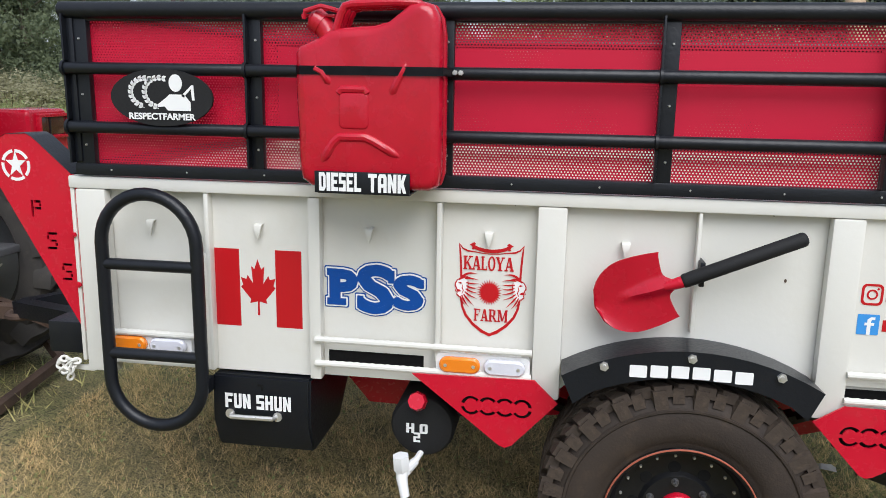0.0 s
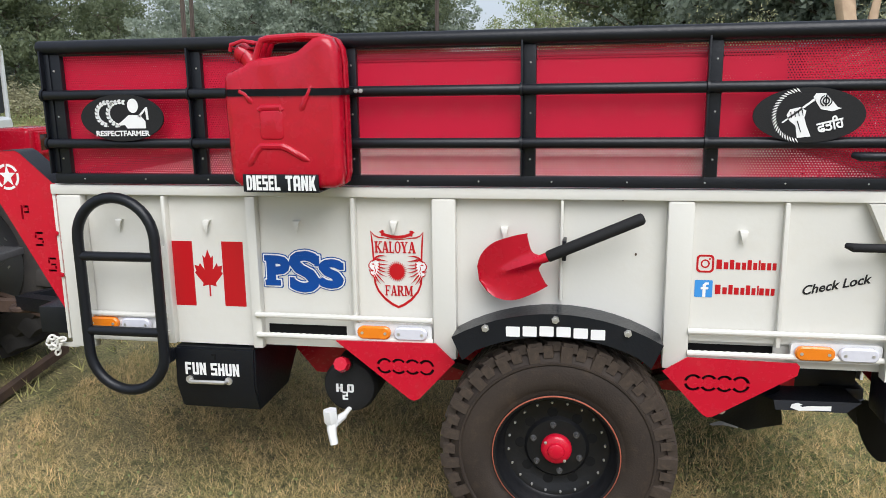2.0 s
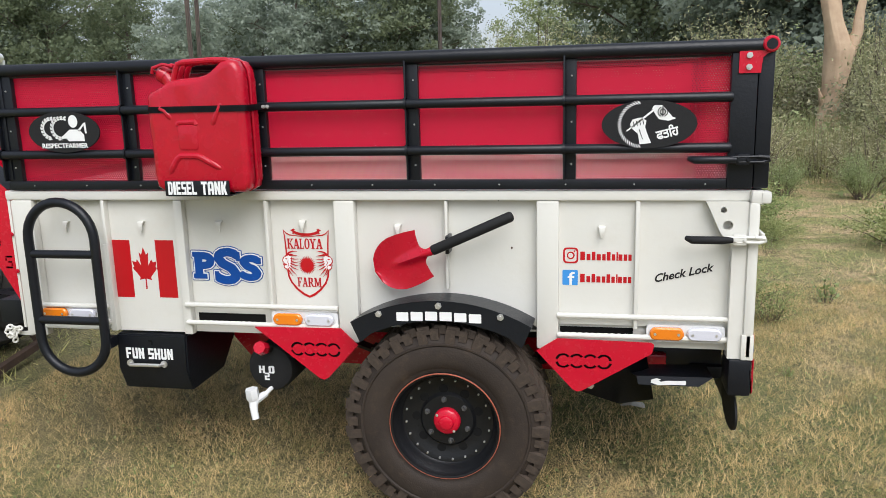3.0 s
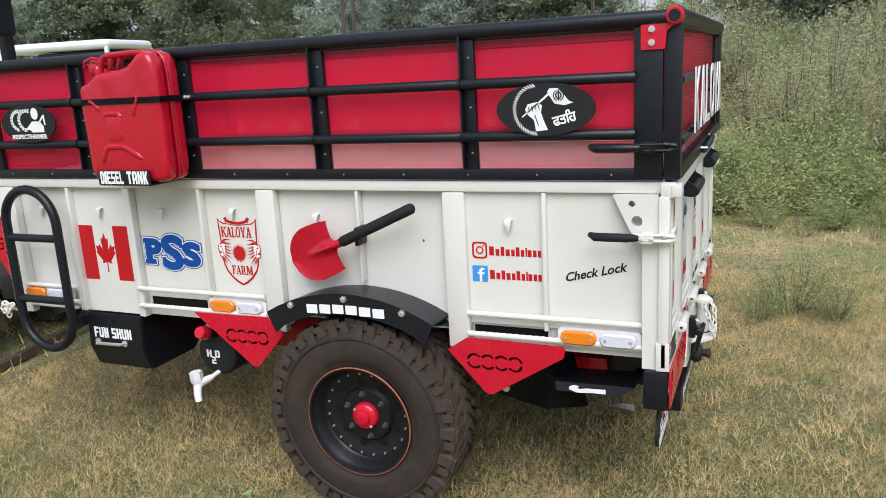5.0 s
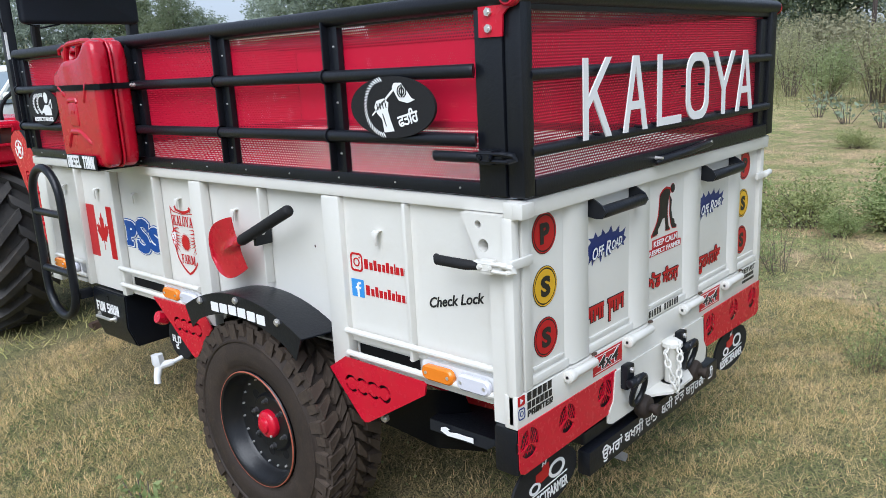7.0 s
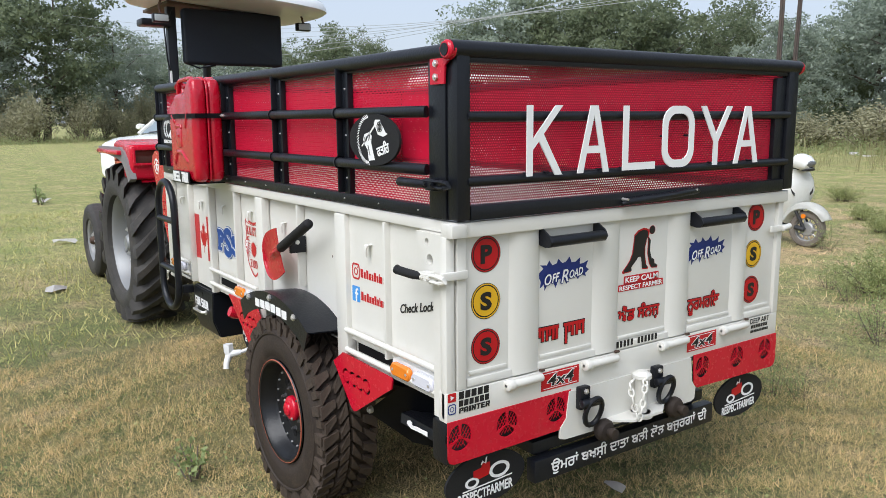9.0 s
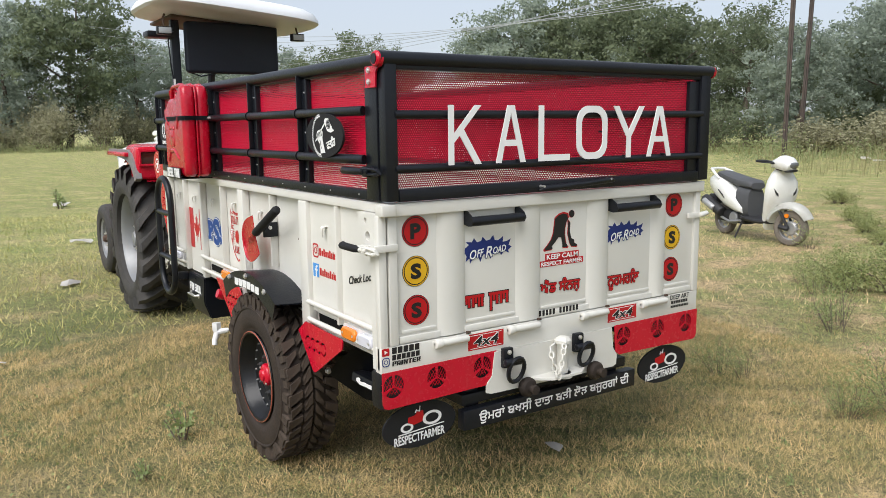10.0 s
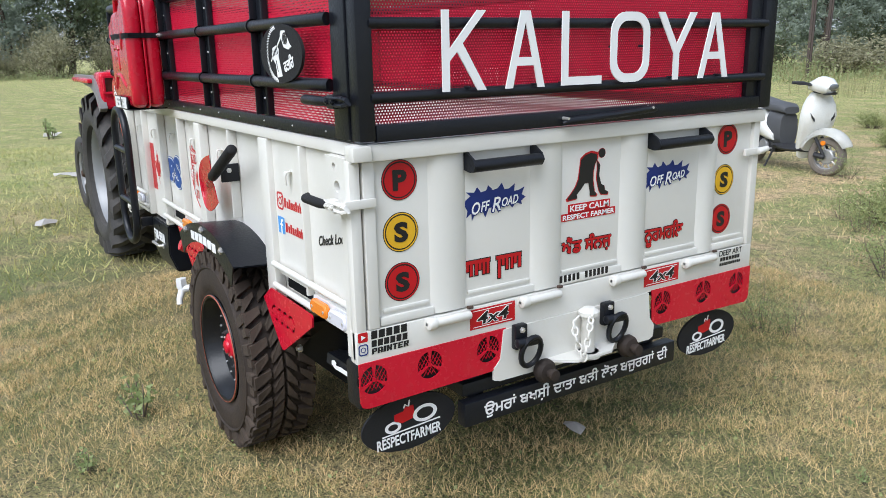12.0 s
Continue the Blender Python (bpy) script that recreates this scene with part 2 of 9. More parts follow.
BA, BB = 0.36, 0.21
BOWL = [(BA, 0.56), (1 - BA, 0.56), (1 - BA, 1 - BB), (BA, 1 - BB)]
BLOCKS = dict(
    I=[[(0, 0), (1, 0), (1, 1), (0, 1)]], L=[[(0, 0), (1, 0), (1, BB), (BA, BB), (BA, 1), (0, 1)]],
    E=[[(0, 0), (1, 0), (1, BB), (BA, BB), (BA, 0.4), (0.85, 0.4), (0.85, 0.6), (BA, 0.6), (BA, 1 - BB), (1, 1 - BB), (1, 1), (0, 1)]],
    F=[[(0, 0), (BA, 0), (BA, 0.38), (0.85, 0.38), (0.85, 0.58), (BA, 0.58), (BA, 1 - BB), (1, 1 - BB), (1, 1), (0, 1)]],
    D=[[(0, 0), (0.75, 0), (1, 0.18), (1, 0.82), (0.75, 1), (0, 1)], [(BA, BB), (1 - BA, BB), (1 - BA, 1 - BB), (BA, 1 - BB)]],
    O=[[(0.15, 0), (0.85, 0), (1, 0.12), (1, 0.88), (0.85, 1), (0.15, 1), (0, 0.88), (0, 0.12)], [(BA, BB), (1 - BA, BB), (1 - BA, 1 - BB), (BA, 1 - BB)]],
    S=[[(0, 0), (1, 0), (1, 0.59), (BA, 0.59), (BA, 0.8), (1, 0.8), (1, 1), (0, 1), (0, 0.41), (1 - BA, 0.41), (1 - BA, 0.2), (0, 0.2)]],
    T=[[(0.5 - BA / 2, 0), (0.5 + BA / 2, 0), (0.5 + BA / 2, 1 - BB), (1, 1 - BB), (1, 1), (0, 1), (0, 1 - BB), (0.5 - BA / 2, 1 - BB)]],
    A=[[(0, 0), (BA, 0), (BA, 0.28), (1 - BA, 0.28), (1 - BA, 0), (1, 0), (1, 0.85), (0.82, 1), (0.18, 1), (0, 0.85)], [(BA, 0.47), (1 - BA, 0.47), (1 - BA, 0.8), (BA, 0.8)]],
    N=[[(0, 0), (BA, 0), (BA, 0.55), (1 - BA, 0), (1, 0), (1, 1), (1 - BA, 1), (1 - BA, 0.45), (BA, 1), (0, 1)]],
    K=[[(0, 0), (BA, 0), (BA, 0.38), (0.62, 0), (1, 0), (0.68, 0.52), (1, 1), (0.62, 1), (BA, 0.62), (BA, 1), (0, 1)]],
    U=[[(0, 0.12), (0.12, 0), (0.88, 0), (1, 0.12), (1, 1), (1 - BA, 1), (1 - BA, BB), (BA, BB), (BA, 1), (0, 1)]],
    H=[[(0, 0), (BA, 0), (BA, 0.4), (1 - BA, 0.4), (1 - BA, 0), (1, 0), (1, 1), (1 - BA, 1), (1 - BA, 0.6), (BA, 0.6), (BA, 1), (0, 1)]],
    P=[[(0, 0), (BA, 0), (BA, 0.38), (1, 0.38), (1, 1), (0, 1)], BOWL],
    R=[[(0, 0), (BA, 0), (BA, 0.36), (0.5, 0.36), (0.64, 0), (1, 0), (0.82, 0.38), (1, 0.44), (1, 1), (0, 1)], BOWL])
BLOCKS["2"] = [[(1 - u, v) for u, v in BLOCKS["S"][0]][::-1]]


def block_word(word, u0, v0, u1, v1, m, gap=0.12, lean=0.0):
    """Heavy square-cut lettering in the box u0, v0, u1, v1 of the plane m."""
    wide = {"I": 0.55, " ": 0.45}
    widths = [wide.get(ch, 1.0) for ch in word]
    k = (u1 - u0) / (sum(widths) + gap * (len(word) - 1))
    bm = bmesh.new()
    u = u0
    for ch, w in zip(word, widths):
        if ch != " ":
            plate(bm, [[(u + p * w * k + lean * q * (v1 - v0), v0 + q * (v1 - v0)) for p, q in lp] for lp in BLOCKS[ch]], 0.001, m)
        u += (w + gap) * k
    return bm


def revolve(bm, profile, centre, seg=64, a0=0.0):
    """Turns (radius, y) pairs round the y axis through centre."""
    cx, cy, cz = centre
    rings = []
    for r, y in profile:
        rings.append([bm.verts.new((cx + r * math.cos(a0 + 2 * math.pi * k / seg), cy + y, cz + r * math.sin(a0 + 2 * math.pi * k / seg))) for k in range(seg)])
    for a, b in zip(rings, rings[1:]):
        for k in range(seg):
            bm.faces.new((a[k], a[(k + 1) % seg], b[(k + 1) % seg], b[k]))
    return bm


def hexnut(bm, c, axis, r, h):
    c, axis = Vector(c), Vector(axis)
    tube(bm, (c, c + axis * h), r, 6)
    tube(bm, (c + axis * h, c + axis * (h * 1.5)), r * 0.5, 8)
    return bm

# ---- ground ----
def grid_axis(n, span, power):
    t = np.linspace(-1, 1, n)
    return np.sign(t) * np.abs(t) ** power * span


def ground_z(x, y):
    return 0.012 * math.sin(x * 1.7 + y * 0.6) * math.sin(y * 1.3 - x * 0.4)


GR = bpy.data.materials.new("mown_dry_grass_soil")
GR.use_nodes = True
N, L = GR.node_tree.nodes, GR.node_tree.links
b = N["Principled BSDF"]
b.inputs["Roughness"].default_value = 0.95
co = N.new("ShaderNodeTexCoord")
noises = []
for s, d in ((0.35, 4), (1.8, 6), (14, 6), (110, 4)):
    n = N.new("ShaderNodeTexNoise")
    n.inputs["Scale"].default_value, n.inputs["Detail"].default_value, n.inputs["Roughness"].default_value = s, d, 0.6
    L.new(co.outputs["Object"], n.inputs["Vector"])
    noises.append(n)


def mixed(fac, a, bb, lo, hi):
    r = N.new("ShaderNodeMapRange")
    r.inputs["From Min"].default_value, r.inputs["From Max"].default_value = lo, hi
    L.new(fac, r.inputs["Value"])
    m = N.new("ShaderNodeMix")
    m.data_type = "RGBA"
    L.new(r.outputs["Result"], m.inputs["Factor"])
    for key, val in (("A", a), ("B", bb)):
        if isinstance(val, tuple):
            m.inputs[key].default_value = (*val, 1)
        else:
            L.new(val, m.inputs[key])
    return m.outputs["Result"]


c1 = mixed(noises[0].outputs["Fac"], (0.145, 0.175, 0.048), (0.33, 0.265, 0.12), 0.42, 0.60)
c2 = mixed(noises[1].outputs["Fac"], c1, (0.52, 0.395, 0.21), 0.53, 0.68)
sep = N.new("ShaderNodeSeparateXYZ")
L.new(co.outputs["Object"], sep.inputs["Vector"])


def beyond(axis, wander, lo, hi, most):
    """A mask that rises along an axis, its edge wandering with the broad noise."""
    wave = N.new("ShaderNodeMath")
    wave.operation = "MULTIPLY_ADD"
    wave.inputs[1].default_value = wander
    L.new(noises[0].outputs["Fac"], wave.inputs[0])
    L.new(sep.outputs[axis], wave.inputs[2])
    r = N.new("ShaderNodeMapRange")
    r.inputs["From Min"].default_value, r.inputs["From Max"].default_value, r.inputs["To Max"].default_value = lo, hi, most
    L.new(wave.outputs[0], r.inputs["Value"])
    return r.outputs["Result"]


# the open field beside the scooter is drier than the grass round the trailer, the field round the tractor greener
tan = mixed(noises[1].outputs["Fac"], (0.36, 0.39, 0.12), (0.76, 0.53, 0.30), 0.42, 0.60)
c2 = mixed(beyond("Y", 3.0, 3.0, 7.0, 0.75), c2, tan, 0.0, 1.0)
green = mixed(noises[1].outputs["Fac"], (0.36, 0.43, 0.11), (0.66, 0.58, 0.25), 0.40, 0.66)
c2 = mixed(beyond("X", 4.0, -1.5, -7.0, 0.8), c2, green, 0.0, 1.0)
c3 = mixed(noises[2].outputs["Fac"], c2, (0.085, 0.092, 0.030), 0.48, 0.74)
c4 = mixed(noises[3].outputs["Fac"], (0.030, 0.030, 0.014), c3, 0.40, 0.54)
straw = N.new("ShaderNodeTexNoise")
straw.inputs["Scale"].default_value, straw.inputs["Detail"].default_value, straw.inputs["Distortion"].default_value = 170, 3, 2.5
L.new(co.outputs["Object"], straw.inputs["Vector"])
c4 = mixed(straw.outputs["Fac"], c4, (0.46, 0.38, 0.20), 0.57, 0.72)
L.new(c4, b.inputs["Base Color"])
bp = N.new("ShaderNodeBump")
bp.inputs["Strength"].default_value, bp.inputs["Distance"].default_value = 0.6, 0.03
L.new(noises[3].outputs["Fac"], bp.inputs["Height"])
L.new(bp.outputs["Normal"], b.inputs["Normal"])

ax = grid_axis(141, 900, 3.2)
bm = nb()
rows = [[bm.verts.new((x - 1.0, y + 1.0, ground_z(x - 1.0, y + 1.0))) for x in ax] for y in ax]
for r0, r1 in zip(rows, rows[1:]):
    for i in range(len(ax) - 1):
        bm.faces.new((r0[i], r0[i + 1], r1[i + 1], r1[i]))
thing("ground", bm, GR, "mown field of dry yellow-green grass and bare soil", "ground", kind="structure", smooth=60)

# ---- the trailer ----
L0, L1, W1, ZT = -2.805, 0.0, 1.56, 1.22
trailer = tagged(empty("farm_trailer"), "cream white farm trailer with red mesh cage, on mown grass", "trailer")

# tub: floor, sides, front, with the arch cut out of the sides
WX, WZ, WR, WY = -1.049, 0.377, 0.376, -0.100


def arch(n=14, r=0.46):
    """The wheel arch edge from rear to front, at the panel's lower line."""
    out = []
    for i in range(n + 1):
        a = math.pi * (0.22 + 0.56 * i / n)
        out.append((WX + 0.02 + r * math.cos(a) * 0.98, WZ + r * math.sin(a)))
    return out


bm = nb()
outline = [(L0 + 0.01, 0.66), (-2.40, 0.66), (-1.42, 0.66)] + [(x, max(z, 0.66)) for x, z in arch()][::-1] + [(-0.66, 0.66), (L1 - 0.02, 0.66), (L1 - 0.02, ZT - 0.01), (L0 + 0.01, ZT - 0.01)]
slots = [[(-2.045, 0.700), (-1.765, 0.700), (-1.765, 0.737), (-2.045, 0.737)], [(-0.645, 0.694), (-0.39, 0.694), (-0.39, 0.728), (-0.645, 0.728)],
         [(-2.66, 0.672), (-2.46, 0.672), (-2.46, 0.688), (-2.66, 0.688)]]
plate(bm, [outline] + slots, 0.004, side_at(0.030))
part("side_panel", bm, WHITE, trailer, "cream white ribbed side panel")
bm = nb()
plate(bm, [outline], 0.004, Matrix.Translation((0, W1, 0)) @ Matrix.Scale(-1, 4, (0, 1, 0)) @ side_at(0.030))
part("side_panel", bm, WHITE, trailer)
bm = nb()
box(bm, L0 + 0.012, -0.035, 0.04, W1 - 0.04, 0.700, 0.706)
part("bed_floor", bm, BEDFLOOR, trailer, "pale worn bed sheet")
bm = nb()
box(bm, L0, L0 + 0.012, 0.0, W1, 0.66, ZT, 0.003)
part("front_panel", bm, WHITE, trailer)
# near-black boxes behind the slots, painted as the shade inside
for x0, x1 in ((-2.05, -1.76), (-0.65, -0.385)):
    box(bm := nb(), x0, x1, 0.036, 0.06, 0.685, 0.742)
    part("slot_backing", bm, DARKGAP, trailer)


def rail_box(name, x0, x1, y0, y1, z0, z1, mat, label="", bevel=0.006, parent=trailer):
    bm = nb()
    box(bm, x0, x1, y0, y1, z0, z1, bevel)
    return part(name, bm, mat, parent, label)


# top rails
rail_box("top_rail", L0, L1, -0.006, 0.058, 1.184, ZT, WHITE)
rail_box("top_rail", L0, L1, W1 - 0.058, W1 + 0.006, 1.184, ZT, WHITE)
rail_box("top_rail", L0 - 0.002, L0 + 0.05, 0.06, W1 - 0.06, 1.184, ZT, WHITE)
# posts and ribs, near and far
for side in (0, 1):
    def ys(a, b):
        return (a, b) if not side else (W1 - b, W1 - a)
    for x0, x1, zb in ((-2.785, -2.692, 0.632), (-1.458, -1.380, 0.648), (-0.726, -0.648, 0.652)):
        rail_box("wide_rib", x0, x1, *ys(-0.008, 0.029), zb, 1.183, WHITE, bevel=0.008)
    for x, zb, w in ((-2.388, 0.66, 0.007), (-1.721, 0.735, 0.007), (-1.044, 0.862, 0.005), (-0.385, 0.735, 0.007)):
        rail_box("thin_rib", x - w, x + w, *ys(-0.010 if x > -0.5 else -0.005, 0.029), zb, 1.183, WHITE, bevel=0.004)
# the flat plate that carries the flag, with its folded edge
bm = nb()
plate(bm, [[(-2.398, 0.656), (-2.092, 0.656), (-2.092, 1.183), (-2.398, 1.183)]], 0.006, side_at(0.024))
part("flag_plate", bm, WHITE, trailer)
# the rear bay's sheet lies nearer to its frame
bm = nb()
plate(bm, [[(-0.648, 0.742), (-0.040, 0.742), (-0.040, 1.183), (-0.648, 1.183)]], 0.004, side_at(0.012))
part("side_sheet", bm, WHITE, trailer)
rail_box("folded_post", -2.091, -2.056, -0.005, 0.029, 0.656, 1.183, WHITE, bevel=0.006)
# rear corner plate with two holes and a sloping edge
bm = nb()
corner = [(-0.036, 0.648), (-0.036, 1.183), (-0.168, 1.183), (-0.120, 1.080), (-0.082, 1.03), (-0.082, 0.648)]
plate(bm, [corner, ring_pts(-0.113, 1.157, 0.010, n=16), ring_pts(-0.098, 1.106, 0.016, n=18)], 0.050, side_at(-0.027))
part("corner_plate", bm, WHITE, trailer)
rail_box("corner_plate", -0.112, -0.002, W1 - 0.026, W1, 0.648, 1.183, WHITE)
# weld-knurled bars between the posts
for x0, x1 in ((-2.072, -1.458), (-0.652, -0.083), (-2.692, -2.40)):
    for z in ((0.779, 0.708) if x0 > -2.5 else (0.762, 0.700)):
        bm = nb()
        n = int((x1 - x0) / 0.011)
        tube(bm, [(x0 + (x1 - x0) * i / n, -0.010, z) for i in range(n + 1)], [0.0088 + 0.0016 * (i % 2) for i in range(n + 1)], 10)
        part("side_bar", bm, WHITE, trailer)
# rope hooks
for x, z in ((-2.569, 1.078), (-2.240, 1.081), (-1.920, 1.084), (-1.587, 1.087), (-1.225, 1.075), (-0.503, 1.077)):
    y = 0.024 if x == -2.240 else (0.012 if x > -0.6 else 0.03)
    bm = nb()
    secs = []
    for dy, dz, hw in ((0.0, 0.018, 0.0115), (-0.013, 0.019, 0.0115), (-0.020, 0.015, 0.011), (-0.023, 0.005, 0.009), (-0.021, -0.011, 0.005), (-0.019, -0.022, 0.0015)):
        secs.append([bm.verts.new((x + q * hw, y + dy + e, z + dz - e * 0.5)) for q, e in ((-1, 0.0), (1, 0.0), (1, 0.004), (-1, 0.004))])
    for a, b in zip(secs, secs[1:]):
        for i in range(4):
            bm.faces.new((a[i], a[(i + 1) % 4], b[(i + 1) % 4], b[i]))
    bm.faces.new(secs[0][::-1])
    bm.faces.new(secs[-1])
    part("rope_hook", bm, WHITE, trailer)
# side lamps: amber and clear
for x, z in ((-2.700, 0.729), (-1.713, 0.734), (-0.337, 0.725)):
    bm = nb()
    plate(bm, [rrect(x - 0.010, z - 0.032, x + 0.250, z + 0.028, 0.012)], 0.020, side_at(-0.006))
    lamp = part("side_lamp", bm, WHITEPLASTIC, trailer, "amber and clear side marker lamp")
    for k, mat in ((0, AMBER), (1, CLEAR)):
        u = x + 0.124 * k
        bm = nb()
        lens = rrect(u, z - 0.022, u + 0.114, z + 0.022, 0.0215)
        inner = rrect(u + 0.005, z - 0.017, u + 0.109, z + 0.017, 0.0165)
        a = [bm.verts.new(side_at(-0.010) @ Vector((p[0], p[1], 0))) for p in lens]
        b = [bm.verts.new(side_at(-0.010) @ Vector((p[0], p[1], 0.010))) for p in lens]
        c = [bm.verts.new(side_at(-0.010) @ Vector((p[0], p[1], 0.015))) for p in inner]
        for i in range(len(a)):
            j = (i + 1) % len(a)
            bm.faces.new((a[i], a[j], b[j], b[i]))
            bm.faces.new((b[i], b[j], c[j], c[i]))
        bm.faces.new(c)
        part("lens", bm, mat, lamp, "amber lens" if k == 0 else "clear lens")
        for q in (0.018, 0.096):
            bm = nb()
            tube(bm, ((u + q, -0.024, z), (u + q, -0.0265, z)), 0.005, 10)
            part("screw", bm, STEEL, lamp)

# red gusset plates with four ring cut-outs
for poly, rc in (([(-1.788, 0.703), (-1.448, 0.708), (-1.383, 0.645), (-1.505, 0.512), (-1.523, 0.504), (-1.540, 0.510)], (-1.550, 0.622)),
                 ([(-0.725, 0.650), (-0.652, 0.698), (-0.330, 0.693), (-0.321, 0.685), (-0.327, 0.655), (-0.565, 0.508), (-0.582, 0.504), (-0.598, 0.512)], (-0.560, 0.617))):
    holes = []
    for k in range(4):
        cx = rc[0] + (k - 1.5) * 0.047
        holes.append(arc_band(cx, rc[1], 0.019, 0.028, 38 if k < 3 else 10, 148 if k else 170, 10))
        holes.append(arc_band(cx, rc[1], 0.019, 0.028, 212 if k else 190, 322 if k < 3 else 350, 10))
    bm = nb()
    plate(bm, [poly] + holes, 0.006, side_at(-0.026))
    part("gusset_plate", bm, RED, trailer, "red gusset plate with a row of cut-out rings")
    # near-black plate as the shade seen through the rings
    bm = nb()
    plate(bm, [rrect(rc[0] - 0.11, rc[1] - 0.04, rc[0] + 0.11, rc[1] + 0.04, 0.01)], 0.003, side_at(-0.012))
    part("gusset_backing", bm, DARKGAP, trailer)

# chassis under the bed
for y in (0.36, 1.20):
    rail_box("chassis_rail", L0 + 0.05, -0.10, y - 0.03, y + 0.03, 0.58, 0.698, BLACK)
for x in (-2.6, -2.0, -1.5, -0.62, -0.2):
    rail_box("cross_member", x - 0.03, x + 0.03, 0.10, W1 - 0.10, 0.635, 0.697, BLACK)
rail_box("axle", WX - 0.035, WX + 0.035, 0.12, W1 - 0.12, WZ - 0.035, WZ + 0.035, BLACK)
for y in (0.36, 1.20):
    bm = nb()
    for k in range(5):
        pts = [(WX + u, y, WZ + 0.055 + 0.014 * k + 0.10 * (u / 0.48) ** 2) for u in [(-0.48 + 0.09 * k) + (0.96 - 0.18 * k) * i / 10 for i in range(11)]]
        for a, b in zip(pts, pts[1:]):
            d = Vector(b) - Vector(a)
            m = Matrix.Translation(Vector(a)) @ Matrix.Rotation(-math.atan2(d.z, d.x), 4, "Y")
            box(bm, 0, d.length + 0.002, -0.03, 0.03, -0.006, 0.006, m=m)
    part("leaf_spring", bm, BLACK, trailer)
# red inner plates seen behind the gussets
for poly in ([(-2.15, 0.60), (-1.10, 0.60), (-1.22, 0.43), (-1.50, 0.395), (-2.03, 0.405), (-2.11, 0.50)], [(-1.02, 0.60), (-0.18, 0.60), (-0.30, 0.50), (-0.62, 0.40), (-0.90, 0.42)]):
    bm = nb()
    plate(bm, [poly], 0.005, side_at(0.45))
    part("inner_gusset", bm, RED, trailer)
# sloping black mud flap plate and step tray behind the rear gusset
bm = nb()
flap = [bm.verts.new(p) for p in ((-0.585, 0.030, 0.488), (-0.500, 0.030, 0.550), (-0.395, 0.050, 0.630), (-0.335, 0.150, 0.600), (-0.300, 0.205, 0.395), (-0.430, 0.120, 0.405))]
bm.faces.new((flap[0], flap[1], flap[2], flap[5]))
bm.faces.new((flap[2], flap[3], flap[4], flap[5]))
bmesh.ops.solidify(bm, geom=bm.faces[:], thickness=0.004)
part("mud_flap", bm, BLACK, trailer, "black sloping mud flap")
bm = nb()
corner = [((-0.374, 0.040, 0.548), (-0.114, 0.040, 0.552), (-0.114, 0.230, 0.532), (-0.440, 0.230, 0.520)), ((-0.374, 0.040, 0.548), (-0.368, 0.032, 0.519), (-0.160, 0.032, 0.519), (-0.114, 0.040, 0.552))]
for quad in corner:
    bm.faces.new([bm.verts.new(p) for p in quad])
bmesh.ops.remove_doubles(bm, verts=bm.verts, dist=0.0005)
bmesh.ops.solidify(bm, geom=bm.faces[:], thickness=0.003)
tray = part("step_tray", bm, BLACK, trailer, "black folded step tray")
bm = nb()
plate(bm, [[(-0.325, 0.529), (-0.322, 0.540), (-0.305, 0.546), (-0.290, 0.541), (-0.298, 0.537), (-0.290, 0.533), (-0.265, 0.538), (-0.235, 0.538), (-0.205, 0.540), (-0.205, 0.524), (-0.240, 0.524), (-0.270, 0.522), (-0.300, 0.520)]], 0.001, side_at(0.029))
part("tray_decal", bm, STICKWHITE, tray)
rail_box("spring_hanger", -0.44, -0.25, 0.28, 0.33, 0.49, 0.545, RED)
# steel hook bolt under the rear gusset
bm = nb()
hexnut(bm, (-0.535, 0.02, 0.515), (0, -1, 0), 0.013, 0.012)
part("bolt", bm, STEEL, trailer)

# ladder hoop
bm = nb()
cx, hw = -2.525, 0.141
pts = []
for i in range(17):
    a = math.pi * i / 16
    pts.append((cx + hw * math.cos(a), -0.08, 1.045 + 0.141 * math.sin(a)))
for i in range(17):
    a = math.pi + math.pi * i / 16
    pts.append((cx + hw * math.cos(a), -0.08, 0.650 + 0.141 * math.sin(a)))
tube(bm, pts, 0.0185, 14, closed=True)
ladder = part("ladder", bm, BLACK, trailer, "black tubular step ladder hoop")
for z in (0.985, 0.722):
    bm = nb()
    rod(bm, (cx - hw, -0.08, z), (cx + hw, -0.08, z), 0.0165, 14)
    part("rung", bm, BLACK, ladder)
rail_box("hinge_strip", -2.408, -2.392, -0.006, 0.02, 0.66, 1.01, WHITE)
rail_box("ladder_hinge", -2.412, -2.385, -0.06, 0.0, 0.60, 0.645, BLACK)
rail_box("lower_step", -2.70, -2.42, -0.01, 0.025, 0.664, 0.680, WHITE)

# tool box under the flag
bm = nb()
prof = [(0.006, 0.648), (-0.001, 0.505), (0.034, 0.412), (0.30, 0.412), (0.50, 0.60), (0.50, 0.648)]
a = [bm.verts.new((-2.392, y - 0.005, z)) for y, z in prof]
b = [bm.verts.new((-2.092, y - 0.005, z)) for y, z in prof]
bm.faces.new(a)
bm.faces.new(b[::-1])
for i in range(len(a)):
    j = (i + 1) % len(a)
    bm.faces.new((a[i], b[i], b[j], a[j]))
bmesh.ops.bevel(bm, geom=bm.edges[:], offset=0.006, segments=2, affect="EDGES")
toolbox = part("tool_box", bm, BLACK, trailer, "black steel tool box with white lettering")
part("lettering", block_word("FUN SHUN", -2.352, 0.549, -2.150, 0.594, side_at(-0.0075), 0.16), STICKWHITE, toolbox)
bm = nb()
